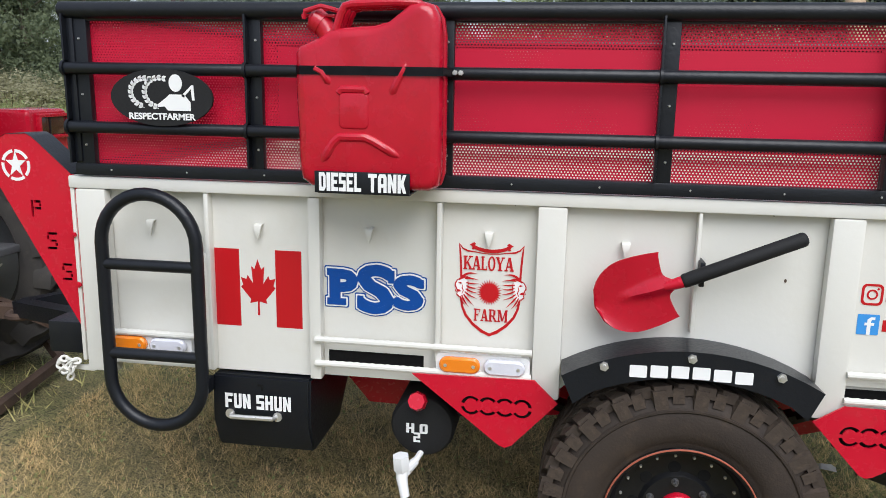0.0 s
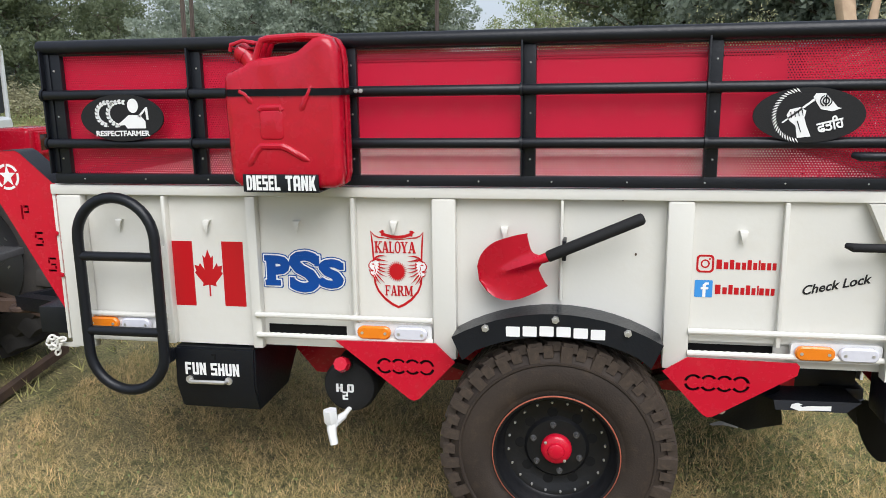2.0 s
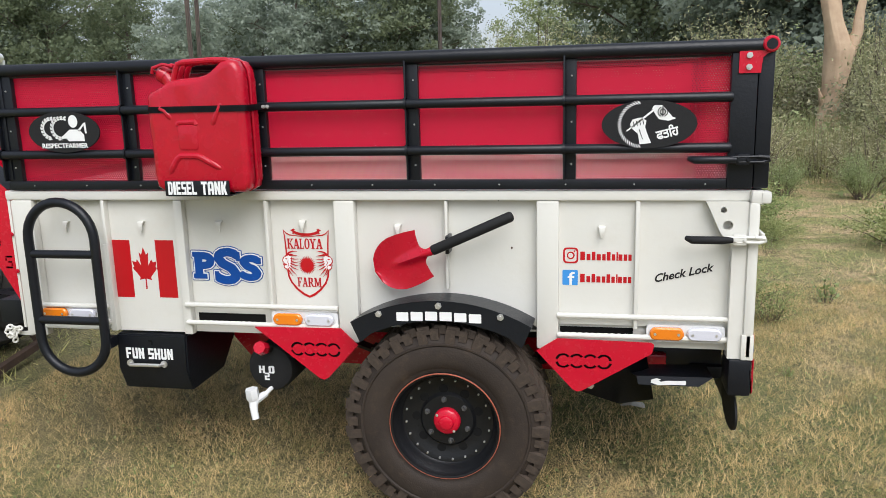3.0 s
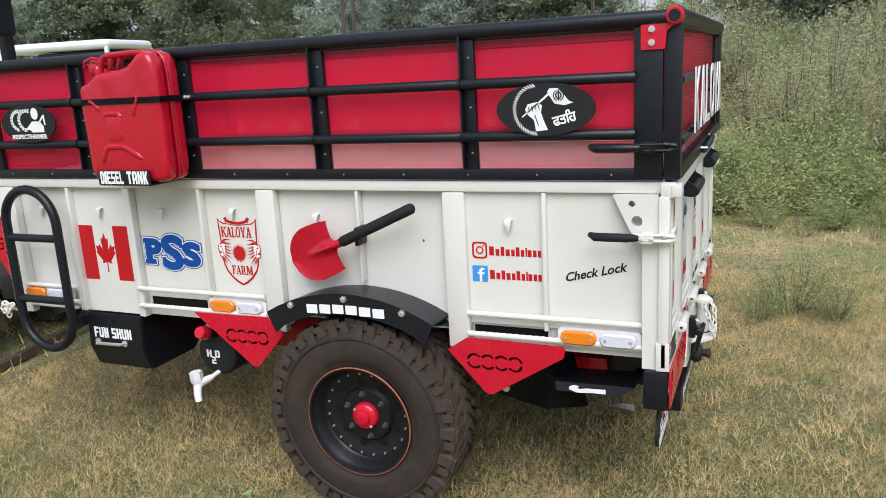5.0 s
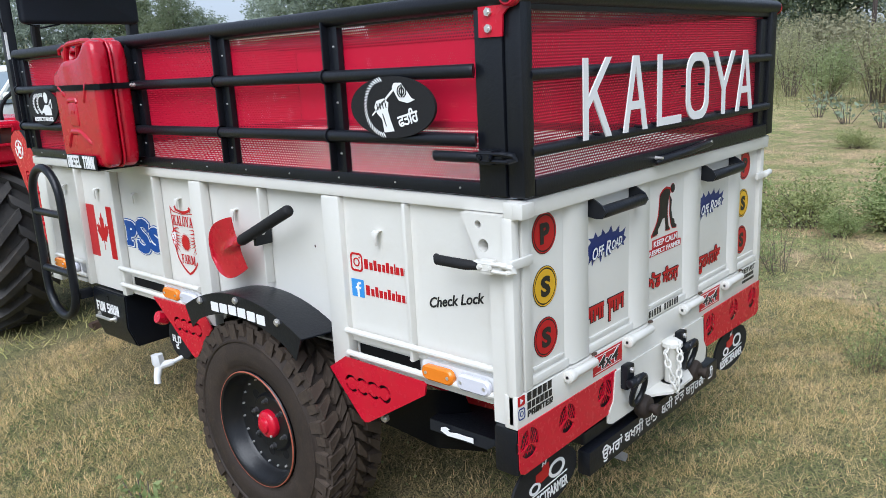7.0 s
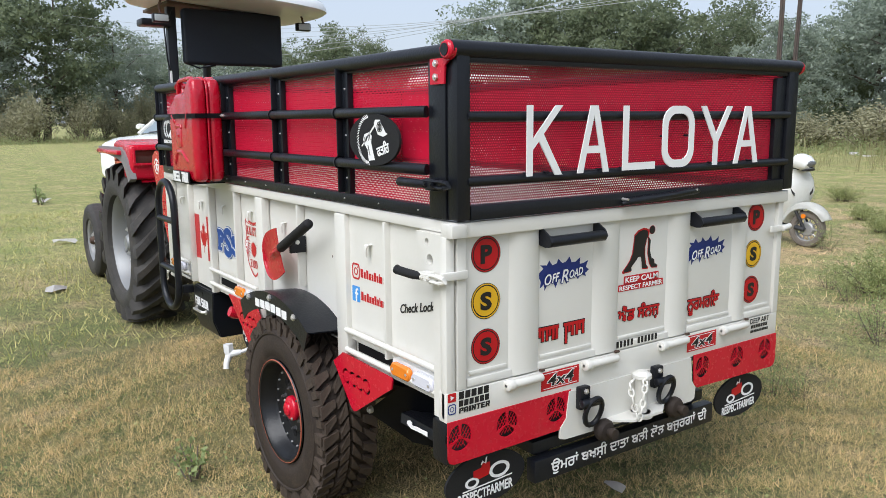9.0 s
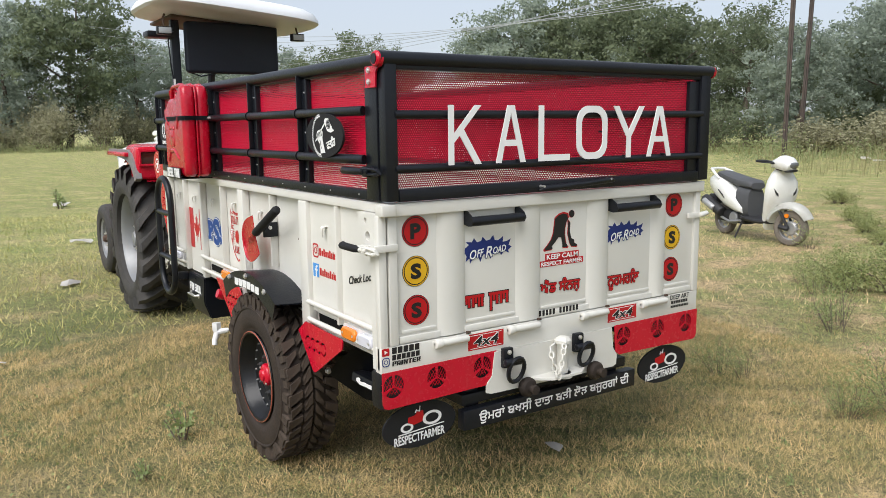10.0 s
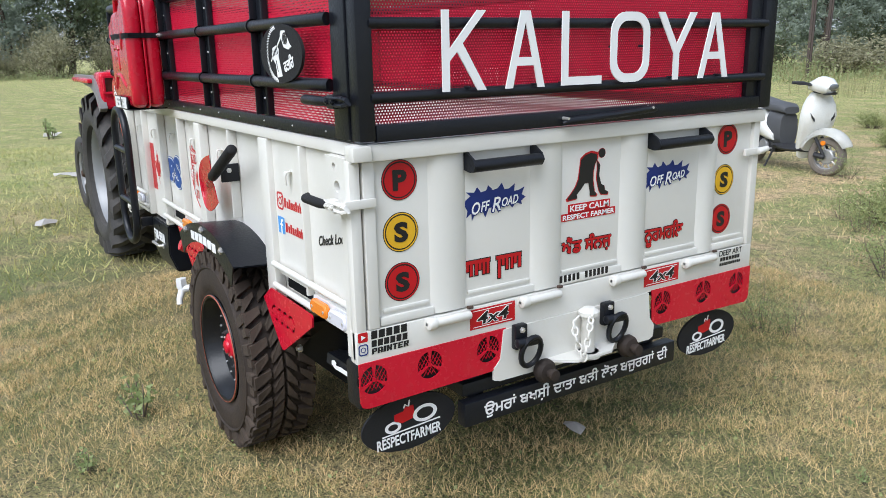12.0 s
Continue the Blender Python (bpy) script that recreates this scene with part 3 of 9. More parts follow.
tube(bm, [(-2.335, -0.006, 0.528), (-2.33, -0.024, 0.528), (-2.20, -0.024, 0.530), (-2.195, -0.006, 0.530)], 0.007, 8)
part("box_handle", bm, STEEL, toolbox, "steel grab handle")
for x in (-2.338, -2.192):
    bm = nb()
    tube(bm, ((x, -0.005, 0.530), (x, -0.010, 0.530)), 0.014, 12)
    part("handle_foot", bm, STEEL, toolbox)

# lock slot drawn as a near-black plate, its inner shade as colour
bm = nb()
plate(bm, [[(-2.252, 0.626), (-2.236, 0.626), (-2.236, 0.606), (-2.241, 0.606), (-2.241, 0.620), (-2.252, 0.620)]], 0.001, side_at(-0.0035))
part("lock_slot", bm, DARKGAP, toolbox)

# water tank with cap and tap
bm = nb()
prof = [(0.0, -0.010), (0.06, -0.010), (0.088, -0.002), (0.096, 0.012), (0.096, 0.22), (0.07, 0.25), (0.0, 0.25)]
revolve(bm, prof, (-1.772, 0.06, 0.508), 36)
tank = part("water_tank", bm, FOAM, trailer, "round black water tank with white lettering")
part("lettering", block_word("H", -1.818, 0.490, -1.794, 0.520, side_at(0.0485)), STICKWHITE, tank)
part("lettering", block_word("2", -1.796, 0.462, -1.776, 0.492, side_at(0.0485)), STICKWHITE, tank)
part("lettering", block_word("O", -1.778, 0.490, -1.754, 0.520, side_at(0.0485)), STICKWHITE, tank)
bm = nb()
tube(bm, [(-1.775, 0.08, 0.585), (-1.775, 0.010, 0.606)], 0.020, 12)
part("filler_neck", bm, FOAM, tank)
bm = nb()
tube(bm, [(-1.775, 0.012, 0.606), (-1.775, -0.006, 0.613), (-1.775, -0.028, 0.622)], [0.027, 0.029, 0.024], 8)
part("filler_cap", bm, RED, tank, "red screw cap")
bm = nb()
tube(bm, [(-1.772, 0.07, 0.43), (-1.785, 0.02, 0.415)], 0.009, 10)
tube(bm, [(-1.785, 0.02, 0.415), (-1.806, -0.028, 0.408)], [0.013, 0.018], 10)
tube(bm, [(-1.812, -0.026, 0.415), (-1.813, -0.034, 0.388), (-1.806, -0.046, 0.366), (-1.800, -0.050, 0.340)], [0.019, 0.017, 0.0145, 0.014], 12)
tube(bm, [(-1.812, -0.028, 0.404), (-1.815, -0.029, 0.418), (-1.818, -0.030, 0.455)], [0.018, 0.026, 0.025], 6)
part("tap", bm, WHITEPLASTIC, tank, "white plastic water tap")

# mudguard
for side in (0, 1):
    def mud(u, v, n):
        return Vector((u, -n if not side else W1 + n, v))
    outer, inner = [], []
    cx, R = -1.056, 0.645
    for i in range(15):
        u = -1.378 + 0.644 * i / 14
        z = 0.850 - R + math.sqrt(R * R - (u - cx) ** 2)
        outer.append((u, z))
    for i in range(15):
        u = -1.345 + 0.578 * i / 14
        inner.append((u, 0.778 - 0.58 + math.sqrt(0.58 ** 2 - (u - cx) ** 2) - (0.012 if i in (0, 14) else 0)))
    bm = nb()
    face = outer + inner[::-1]
    mm = Matrix(((1, 0, 0, 0), (0, 0, -1 if not side else 1, -0.12 if not side else W1 + 0.12), (0, 1, 0, 0), (0, 0, 0, 1)))
    plate(bm, [face], 0.004, mm)
    a = [bm.verts.new(mud(u, z, 0.119)) for u, z in outer]
    b = [bm.verts.new(mud(u, z - 0.010, -0.03)) for u, z in outer]
    c = [bm.verts.new(mud(u, z - 0.004, 0.117)) for u, z in outer]
    d = [bm.verts.new(mud(u, z - 0.015, -0.03)) for u, z in outer]
    for i in range(14):
        bm.faces.new((a[i], a[i + 1], b[i + 1], b[i]))
        bm.faces.new((c[i], d[i], d[i + 1], c[i + 1]))
    guard = part("mudguard", bm, BLACK, trailer, "black sheet mudguard with white blocks of lettering")
    if not side:
        for u, z in ((-1.271, 0.798), (-1.056, 0.833), (-0.840, 0.799)):
            bm = nb()
            hexnut(bm, (u, -0.120, z), (0, -1, 0), 0.012, 0.008)
            part("bolt", bm, STEEL, guard)
# white marks where a maker's name stands
guard = trailer.children[-1]
for k in range(6):
    u0 = -1.207 + k * 0.0515
    zz = 0.772 + (0.006 - 0.0024 * abs(k - 2.5))
    bm = nb()
    plate(bm, [rrect(u0, zz + 0.002, u0 + 0.043, zz + 0.034, 0.003)], 0.001, side_at(-0.1213))
    part("lettering_bar", bm, STICKWHITE, guard)
# inner arch, so that the tub stays closed over the wheel
for side in (0, 1):
    bm = nb()
    pts = [(x, max(z, 0.66)) for x, z in arch()]
    y0, y1 = (0.028, 0.30) if not side else (W1 - 0.30, W1 - 0.028)
    a = [bm.verts.new((x, y0, z)) for x, z in pts]
    b = [bm.verts.new((x, y1, z)) for x, z in pts]
    for i in range(len(a) - 1):
        bm.faces.new((a[i], a[i + 1], b[i + 1], b[i]))
    bm.faces.new(b)
    part("wheel_arch", bm, BLACK, trailer)

# wheels


def trailer_wheel(side):
    """A mud tyre on a black steel rim with a red hub cap; side 0 faces the near side."""
    s = 1 if side == 0 else -1
    c = (WX, WY if side == 0 else W1 - WY, WZ)
    w = 0.225
    bm = nb()
    prof = [(0.196, 0.020), (0.203, 0.006), (0.215, 0.002), (0.222, 0.000), (0.226, -0.004), (0.250, -0.007), (0.290, -0.008), (0.302, -0.004), (0.306, -0.0085), (0.312, -0.0085), (0.315, -0.002), (0.332, 0.006), (0.347, 0.020), (0.356, 0.042),
            (0.354, 0.09), (0.354, w - 0.09), (0.354, w - 0.042), (0.347, w - 0.022), (0.315, w), (0.245, w + 0.004), (0.203, w - 0.006), (0.196, w - 0.02)]
    revolve(bm, [(r, s * y) for r, y in prof], c, 72)
    tyre_bm = bm

    def block(y0, y1, da, skew, r0=0.346, r1=WR, bend=0.0):
        """One tread block at angle 0, about the wheel's centre."""
        y0, y1 = y0 * w / 0.245, y1 * w / 0.245
        bm = nb()
        pts = []
        for r, g in ((r0, 1.0), (r1, 0.86)):
            for yy, sk in ((y0, -skew), (y1, skew)):
                for q in (-1, 1):
                    ang = sk + bend * q * (1 if yy == y0 else -1) + q * da * g
                    mid = (y0 + y1) / 2
                    yv = mid + (yy - mid) * (0.92 if r == r1 else 1.0)
                    pts.append(bm.verts.new((r * math.cos(ang), s * yv, r * math.sin(ang))))
        for q in ((0, 1, 3, 2), (4, 6, 7, 5), (0, 4, 5, 1), (2, 3, 7, 6), (0, 2, 6, 4), (1, 5, 7, 3)):
            bm.faces.new([pts[i] for i in q])
        return mesh_from("tread_block", bm, TREADRUB, 30)
    wheel = empty("wheel")
    wheel.parent = trailer
    wheel["label"] = "chunky mud tyre on a black steel rim with red hub cap"
    part("tyre", tyre_bm, RUBBER, wheel, "dusty black mud tyre", 40)
    n = 42
    kinds = (block(0.000, 0.070, 0.055, 0.036, bend=0.012), block(0.010, 0.064, 0.046, 0.050, bend=0.014), block(0.076, 0.116, 0.050, 0.055, bend=-0.016), block(0.129, 0.169, 0.050, -0.055, bend=0.016), block(0.177, 0.243, 0.055, -0.036, bend=-0.012), block(0.181, 0.233, 0.046, -0.050, bend=-0.014),
             block(-0.0065, 0.024, 0.055, 0.010, 0.314, 0.366), block(-0.001, 0.026, 0.044, -0.008, 0.326, 0.366), block(0.219, 0.251, 0.046, 0.0, 0.316, 0.360))
    for k in range(n):
        a = 360 * k / n
        for me, off in ((kinds[k % 2], 0), (kinds[2], 3.5), (kinds[3], -4), (kinds[4 + k % 2], 5.6), (kinds[6 + k % 2], 0), (kinds[8], 5.6)):
            ob = part("tread_block", me, TREADRUB, wheel)
            ob.matrix_basis = Matrix.Translation(c) @ Matrix.Rotation(-radians(a + off), 4, "Y")
    bm = nb()
    revolve(bm, [(0.204, s * 0.000), (0.200, s * -0.006), (0.193, s * -0.004), (0.187, s * 0.016), (0.181, s * 0.022), (0.176, s * 0.048), (0.168, s * 0.058), (0.150, s * 0.060),
                 (0.135, s * 0.068), (0.105, s * 0.070), (0.095, s * 0.058), (0.06, s * 0.056), (0.0, s * 0.056)], c, 64)
    part("rim", bm, RIMBLACK, wheel, "black steel rim")
    bm = nb()
    revolve(bm, [(0.2040, s * -0.0050), (0.2022, s * -0.0082), (0.2000, s * -0.0080)], c, 72)
    part("pinstripe", bm, GOLD, wheel, "copper pinstripe ring")
    # hand holes, each a near-black disc for the shade inside
    for k in range(9):
        a = radians(217 + 40 * k)
        bm = nb()
        p = Vector((c[0] + 0.118 * math.cos(a), c[1] + s * 0.0695, c[2] + 0.118 * math.sin(a)))
        tube(bm, (p + Vector((0, s * -0.0015, 0)), p + Vector((0, s * 0.004, 0))), 0.0170, 18)
        part("hand_hole", bm, DARKGAP, wheel)
    for k in range(20):
        a = 2 * math.pi * k / 20 + 0.1
        bm = nb()
        p = Vector((c[0] + 0.156 * math.cos(a), c[1] + s * 0.060, c[2] + 0.156 * math.sin(a)))
        tube(bm, (p, p - Vector((0, s * 0.007, 0))), [0.0046, 0.0032], 8)
        part("rivet", bm, STEEL, wheel)
    for k in range(6):
        a = radians(38 + 60 * k)
        bm = nb()
        p = Vector((c[0] + 0.080 * math.cos(a), c[1] + s * 0.060, c[2] + 0.080 * math.sin(a)))
        tube(bm, (p, p - Vector((0, s * 0.004, 0))), 0.0105, 14)
        hexnut(bm, p - Vector((0, s * 0.004, 0)), (0, -s, 0), 0.0075, 0.013)
        part("lug_nut", bm, DULLNUT, wheel)
    bm = nb()
    revolve(bm, [(0.0, s * 0.020), (0.020, s * 0.020), (0.025, s * 0.023), (0.028, s * 0.030), (0.040, s * 0.033), (0.047, s * 0.038), (0.050, s * 0.045), (0.050, s * 0.056)], c, 28)
    hub = part("hub_cap", bm, RED, wheel, "red hub cap")
    for a in (2.5, 5.4):
        bm = nb()
        p = Vector((c[0] + 0.043 * math.cos(a), c[1] + s * 0.036, c[2] + 0.043 * math.sin(a)))
        hexnut(bm, p, (0, -s, 0), 0.0055, 0.004)
        part("hub_screw", bm, STEEL, hub)
    # raised sidewall marks
    for a0, a1 in ((70, 112), (235, 262), (330, 352)):
        bm = nb()
        for k in range(5):
            aa = a0 + (a1 - a0) * k / 5
            lp = arc_band(0, 0, 0.262, 0.288, aa, aa + (a1 - a0) / 7.0, 4)
            plate(bm, [lp, [(u * 0.9965 + 0.0, v * 0.9965) for u, v in arc_band(0, 0, 0.267, 0.283, aa + 0.9, aa + (a1 - a0) / 7.0 - 0.9, 4)]], 0.002,
                  Matrix(((1, 0, 0, c[0]), (0, 0, -s, c[1] - s * 0.0075), (0, 1, 0, c[2]), (0, 0, 0, 1))))
        part("sidewall_mark", bm, RUBBER, wheel)


trailer_wheel(0)
trailer_wheel(1)

# ---- cage of pipes and perforated sheet ----


def perforated(name, width, height, pitch=0.0084, hole=0.0023, mat=MESHRED):
    """A sheet in the local xz plane pierced by staggered hexagonal holes, each cell a ring of six quads."""
    dx, dz = pitch, pitch * 0.866
    nx, nz = int(width / dx), int(height / dz)
    ang = [radians(30 + 60 * k) for k in range(6)]
    big = np.array([[math.cos(a) * pitch / math.sqrt(3), math.sin(a) * pitch / math.sqrt(3)] for a in ang])
    small = np.array([[math.cos(a) * hole, math.sin(a) * hole] for a in ang])
    gx, gz = np.meshgrid(np.arange(nx), np.arange(nz))
    cx = (gx + 0.5 + 0.5 * (gz % 2)).ravel() * dx
    cz = (gz + 0.5).ravel() * dz
    n = cx.size
    v = np.zeros((n, 12, 3), np.float32)
    v[:, :6, 0], v[:, :6, 2] = cx[:, None] + big[:, 0], cz[:, None] + big[:, 1]
    v[:, 6:, 0], v[:, 6:, 2] = cx[:, None] + small[:, 0], cz[:, None] + small[:, 1]
    q = np.array([[k, (k + 1) % 6, 6 + (k + 1) % 6, 6 + k] for k in range(6)])
    f = (np.arange(n)[:, None, None] * 12 + q[None]).reshape(-1, 4)
    me = bpy.data.meshes.new(name)
    me.vertices.add(n * 12)
    me.vertices.foreach_set("co", v.ravel())
    me.loops.add(f.size)
    me.loops.foreach_set("vertex_index", f.ravel().astype(np.int32))
    me.polygons.add(len(f))
    me.polygons.foreach_set("loop_start", np.arange(0, f.size, 4, dtype=np.int32))
    me.update(calc_edges=True)
    me.materials.append(mat)
    return me


sheet_long = perforated("mesh_sheet", 2.70, 0.43)
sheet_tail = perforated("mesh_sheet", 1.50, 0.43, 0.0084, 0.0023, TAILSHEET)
far_long, far_short = perforated("mesh_sheet", 2.70, 0.43, 0.015, 0.0016), perforated("mesh_sheet", 1.50, 0.43, 0.015, 0.0016)


def sheet(me, m, label=""):
    ob = part("mesh_sheet", me, MESHRED, trailer, label)
    ob.matrix_basis = m
    return ob


sheet(sheet_long, pose(-2.755, 0.012, 1.235), "red perforated steel sheet")
sheet(far_long, pose(-2.755, W1 - 0.012, 1.235))
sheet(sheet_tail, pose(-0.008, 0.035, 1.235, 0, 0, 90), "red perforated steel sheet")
sheet(far_short, pose(-2.745, 0.035, 1.235, 0, 0, 90))

POSTS = ((-2.770, -2.710), (-2.245, -2.208), (-1.728, -1.688), (-1.170, -1.128), (-0.632, -0.592))
for side in (0, 1):
    def yv(v):
        return v if not side else W1 - v
    y0, y1 = sorted((yv(-0.012), yv(0.010)))
    for i, (x0, x1) in enumerate(POSTS):
        rail_box("cage_post", x0, x1, y0, y1, 1.228, 1.665, BLACK, bevel=0.004)
        # thin raised fin on the post's edge
        rail_box("post_fin", x0 - 0.003, x0 + 0.003, *sorted((yv(-0.034), yv(-0.010))), 1.26, 1.665, BLACK, bevel=0.001)
    rail_box("cage_post", -0.108, -0.028, *sorted((yv(-0.020), yv(0.010))), 1.228, 1.665, BLACK, bevel=0.004)
    rail_box("cage_sill", -2.772, -0.028, *sorted((yv(-0.014), yv(0.014))), 1.224, 1.258, BLACK, bevel=0.004)
    rail_box("cage_header", -2.772, -0.11, *sorted((yv(-0.010), yv(0.012))), 1.648, 1.668, BLACK, bevel=0.004)
    bm = nb()
    rod(bm, (-2.782, yv(-0.010), 1.676), (0.006, yv(-0.010), 1.676), 0.023, 18)
    part("top_pipe", bm, BLACK, trailer)
    for z in (1.521, 1.361):
        cuts = [-2.770] + [p[0] for p in POSTS[1:]] + [-0.106]
        for a, b in zip(cuts, cuts[1:]):
            bm = nb()
            tube(bm, [(a - 0.004, yv(-0.026), z), (a + 0.010, yv(-0.030), z), (b - 0.010, yv(-0.030), z), (b - 0.002, yv(-0.026), z)], [0.0165, 0.0165, 0.0165, 0.0165], 16)
            part("cage_pipe", bm, BLACK, trailer)
            bm = nb()
            tube(bm, [(a - 0.005, yv(-0.028), z), (a + 0.003, yv(-0.028), z)], 0.0215, 16)
            part("pipe_collar", bm, BLACK, trailer)
    # small steel rivets along the sill, header and posts
    for i in range(12):
        x = -2.66 + i * 0.226
        bm = nb()
        tube(bm, ((x, yv(-0.013), 1.241), (x, yv(-0.017), 1.241)), [0.0034, 0.0020], 6)
        part("rivet", bm, STEEL, trailer)
    for x0, x1 in POSTS:
        for z in (1.31, 1.45, 1.60):
            bm = nb()
            tube(bm, ((x0 * 0.4 + x1 * 0.6, yv(-0.012), z), (x0 * 0.4 + x1 * 0.6, yv(-0.016), z)), [0.004, 0.002], 6)
            part("rivet", bm, STEEL, trailer)
# rear corner posts, tail frame, front frame
for y0, y1 in ((-0.016, 0.030), (W1 - 0.045, W1 + 0.016)):
    rail_box("corner_post", -0.026, 0.022, y0, y1, 1.226, 1.690, BLACK, bevel=0.008)
rail_box("tail_sill", -0.012, 0.022, 0.031, W1 - 0.046, 1.224, 1.266, BLACK, bevel=0.005)
rail_box("tail_header", -0.010, 0.016, 0.031, W1 - 0.046, 1.648, 1.672, BLACK, bevel=0.004)
bm = nb()
rod(bm, (0.006, -0.03, 1.682), (0.006, W1 + 0.03, 1.682), 0.024, 18)
part("top_pipe", bm, BLACK, trailer)
for z in (1.506, 1.331):
    bm = nb()
    rod(bm, (0.012, 0.02, z), (0.012, W1 - 0.03, z), 0.0145, 16)
    part("cage_pipe", bm, BLACK, trailer)
rail_box("tail_stile", -0.010, 0.010, W1 - 0.105, W1 - 0.047, 1.262, 1.64, BLACK, bevel=0.004)
rail_box("front_sill", -2.765, -2.735, 0.015, W1 - 0.015, 1.224, 1.262, BLACK)
bm = nb()
rod(bm, (-2.765, 0.0, 1.676), (-2.765, W1, 1.676), 0.023, 16)
part("top_pipe", bm, BLACK, trailer)
for z in (1.521, 1.361):
    bm = nb()
    rod(bm, (-2.772, 0.0, z), (-2.772, W1, z), 0.0155, 12)
    part("cage_pipe", bm, BLACK, trailer)
for y in (0.0, 0.5, 1.03, W1):
    rail_box("cage_post", -2.768, -2.746, y - 0.018, y + 0.018, 1.262, 1.665, BLACK)
# red hinge ears at the rear corners
for side in (0, 1):
    yy = -0.023 if not side else W1 + 0.023
    mm = side_at(yy - 0.004 if not side else yy)
    bm = nb()
    ear = [(-0.088, 1.593), (-0.022, 1.593), (-0.018, 1.64), (-0.004, 1.652)] + ring_pts(0.004, 1.680, 0.026, n=16, a0=-70, a1=150) + [(-0.040, 1.672), (-0.088, 1.668)]
    plate(bm, [ear], 0.006, mm)
    ear_ob = part("hinge_ear", bm, RED, trailer, "red bolted hinge ear")
    for z in (1.648, 1.612):
        bm = nb()
        hexnut(bm, (-0.058, yy - 0.004 if not side else yy + 0.004, z), (0, -1 if not side else 1, 0), 0.010, 0.006)
        part("bolt", bm, STEEL, ear_ob)
    bm = nb()
    d = -1 if not side else 1
    tube(bm, ((0.004, yy, 1.680), (0.004, yy + d * 0.014, 1.680), (0.004, yy + d * 0.020, 1.680)), [0.0255, 0.0255, 0.021], 20)
    part("pin_cap", bm, RED, ear_ob)
    bm = nb()
    tube(bm, ((0.004, yy + d * 0.0195, 1.680), (0.004, yy + d * 0.0225, 1.680)), 0.0165, 16)
    part("pin_end", bm, BLACK, ear_ob)


def latch(z, y, mat, grip, tail_x):
    """A toggle latch: grip bar along the side, bolt links and a hook round the corner."""
    bm = nb()
    tube(bm, [(-0.232, y - 0.02, z + 0.004), (-0.215, y - 0.034, z), (-0.12, y - 0.036, z), (-0.088, y - 0.030, z)], [0.008, 0.013, 0.013, 0.010], 12)
    lt = part("latch", bm, grip, trailer, "toggle latch with a black foam grip")
    bm = nb()
    box(bm, -0.110, -0.020, y - 0.026, y - 0.004, z - 0.010, z + 0.010, 0.004)
    box(bm, -0.085, -0.045, y - 0.034, y - 0.010, z - 0.017, z + 0.017, 0.004)
    rod(bm, (-0.10, y - 0.030, z + 0.008), (0.0, y - 0.030, z + 0.010), 0.005, 8)
    rod(bm, (-0.10, y - 0.030, z - 0.008), (0.0, y - 0.030, z - 0.008), 0.005, 8)
    tube(bm, [(-0.02, y - 0.030, z + 0.010), (0.012, y - 0.026, z + 0.006), (0.016, y - 0.022, z - 0.002), (-0.005, y - 0.028, z - 0.008)], 0.007, 8)
    part("latch_body", bm, mat, lt)
    for x in (-0.08, -0.05):
        bm = nb()
        hexnut(bm, (x, y - 0.033, z), (0, -1, 0), 0.007, 0.006)
        part("latch_bolt", bm, mat, lt)


latch(1.323, -0.016, BLACK, BLACK, 0.02)
latch(1.064, -0.032, WHITE, FOAM, 0.02)

# ---- tailgate ----
# bottom rail and corner stiles of the tail, then the recessed gate panel
rail_box("tail_stile", -0.030, 0.000, -0.002, 0.030, 0.738, 1.175, WHITE, bevel=0.003)
rail_box("corner_stile", -0.036, -0.001, -0.040, -0.007, 0.648, 1.183, WHITE, bevel=0.012)
rail_box("tail_stile", -0.030, 0.000, W1 - 0.030, W1 + 0.002, 0.738, 1.175, WHITE, bevel=0.003)
gate = rail_box("tailgate", -0.022, -0.014, 0.030, W1 - 0.030, 0.735, 1.19, WHITE, "cream white ribbed tailgate with painted emblems", bevel=0.001)
rail_box("gate_top_rail", -0.030, 0.012, -0.036, W1 + 0.012, 1.176, ZT, WHITE, parent=gate)
rail_box("gate_top_end", 0.0, 0.030, -0.040, 0.012, 1.180, ZT - 0.002, WHITE, parent=gate)
# raised pressings between the recessed fields: outer borders, upright ribs, upper and lower bands
for y0, y1 in ((0.204, 0.304), (0.550, 0.650), (0.908, 1.008), (1.272, 1.345)):
    bm = nb()
    n = 0.010
    a = [bm.verts.new(p) for p in ((-0.014, y0 - n, 0.742), (0.0, y0 + n, 0.742), (0.0, y1 - n, 0.742), (-0.014, y1 + n, 0.742))]
    b = [bm.verts.new(p) for p in ((-0.014, y0 - n, 1.178), (0.0, y0 + n, 1.178), (0.0, y1 - n, 1.178), (-0.014, y1 + n, 1.178))]
    for q in ((0, 1), (1, 2), (2, 3)):
        bm.faces.new((a[q[0]], a[q[1]], b[q[1]], b[q[0]]))
    bm.faces.new(a)
    bm.faces.new(b)
    part("gate_rib", bm, WHITE, gate)
for y0, y1 in ((0.034, 0.200), (0.304, 0.550), (0.650, 0.908), (1.008, 1.272), (1.345, 1.520)):
    rail_box("gate_fold", -0.016, -0.008, y0 + 0.012, y1 - 0.012, 0.772, 0.784, WHITE, bevel=0.004, parent=gate)
    rail_box("gate_band", -0.016, -0.002, y0, y1, 0.740, 0.764, WHITE, bevel=0.005, parent=gate)
rail_box("tail_beam", -0.040, 0.000, -0.040, W1, 0.648, 0.736, WHITE, bevel=0.003)
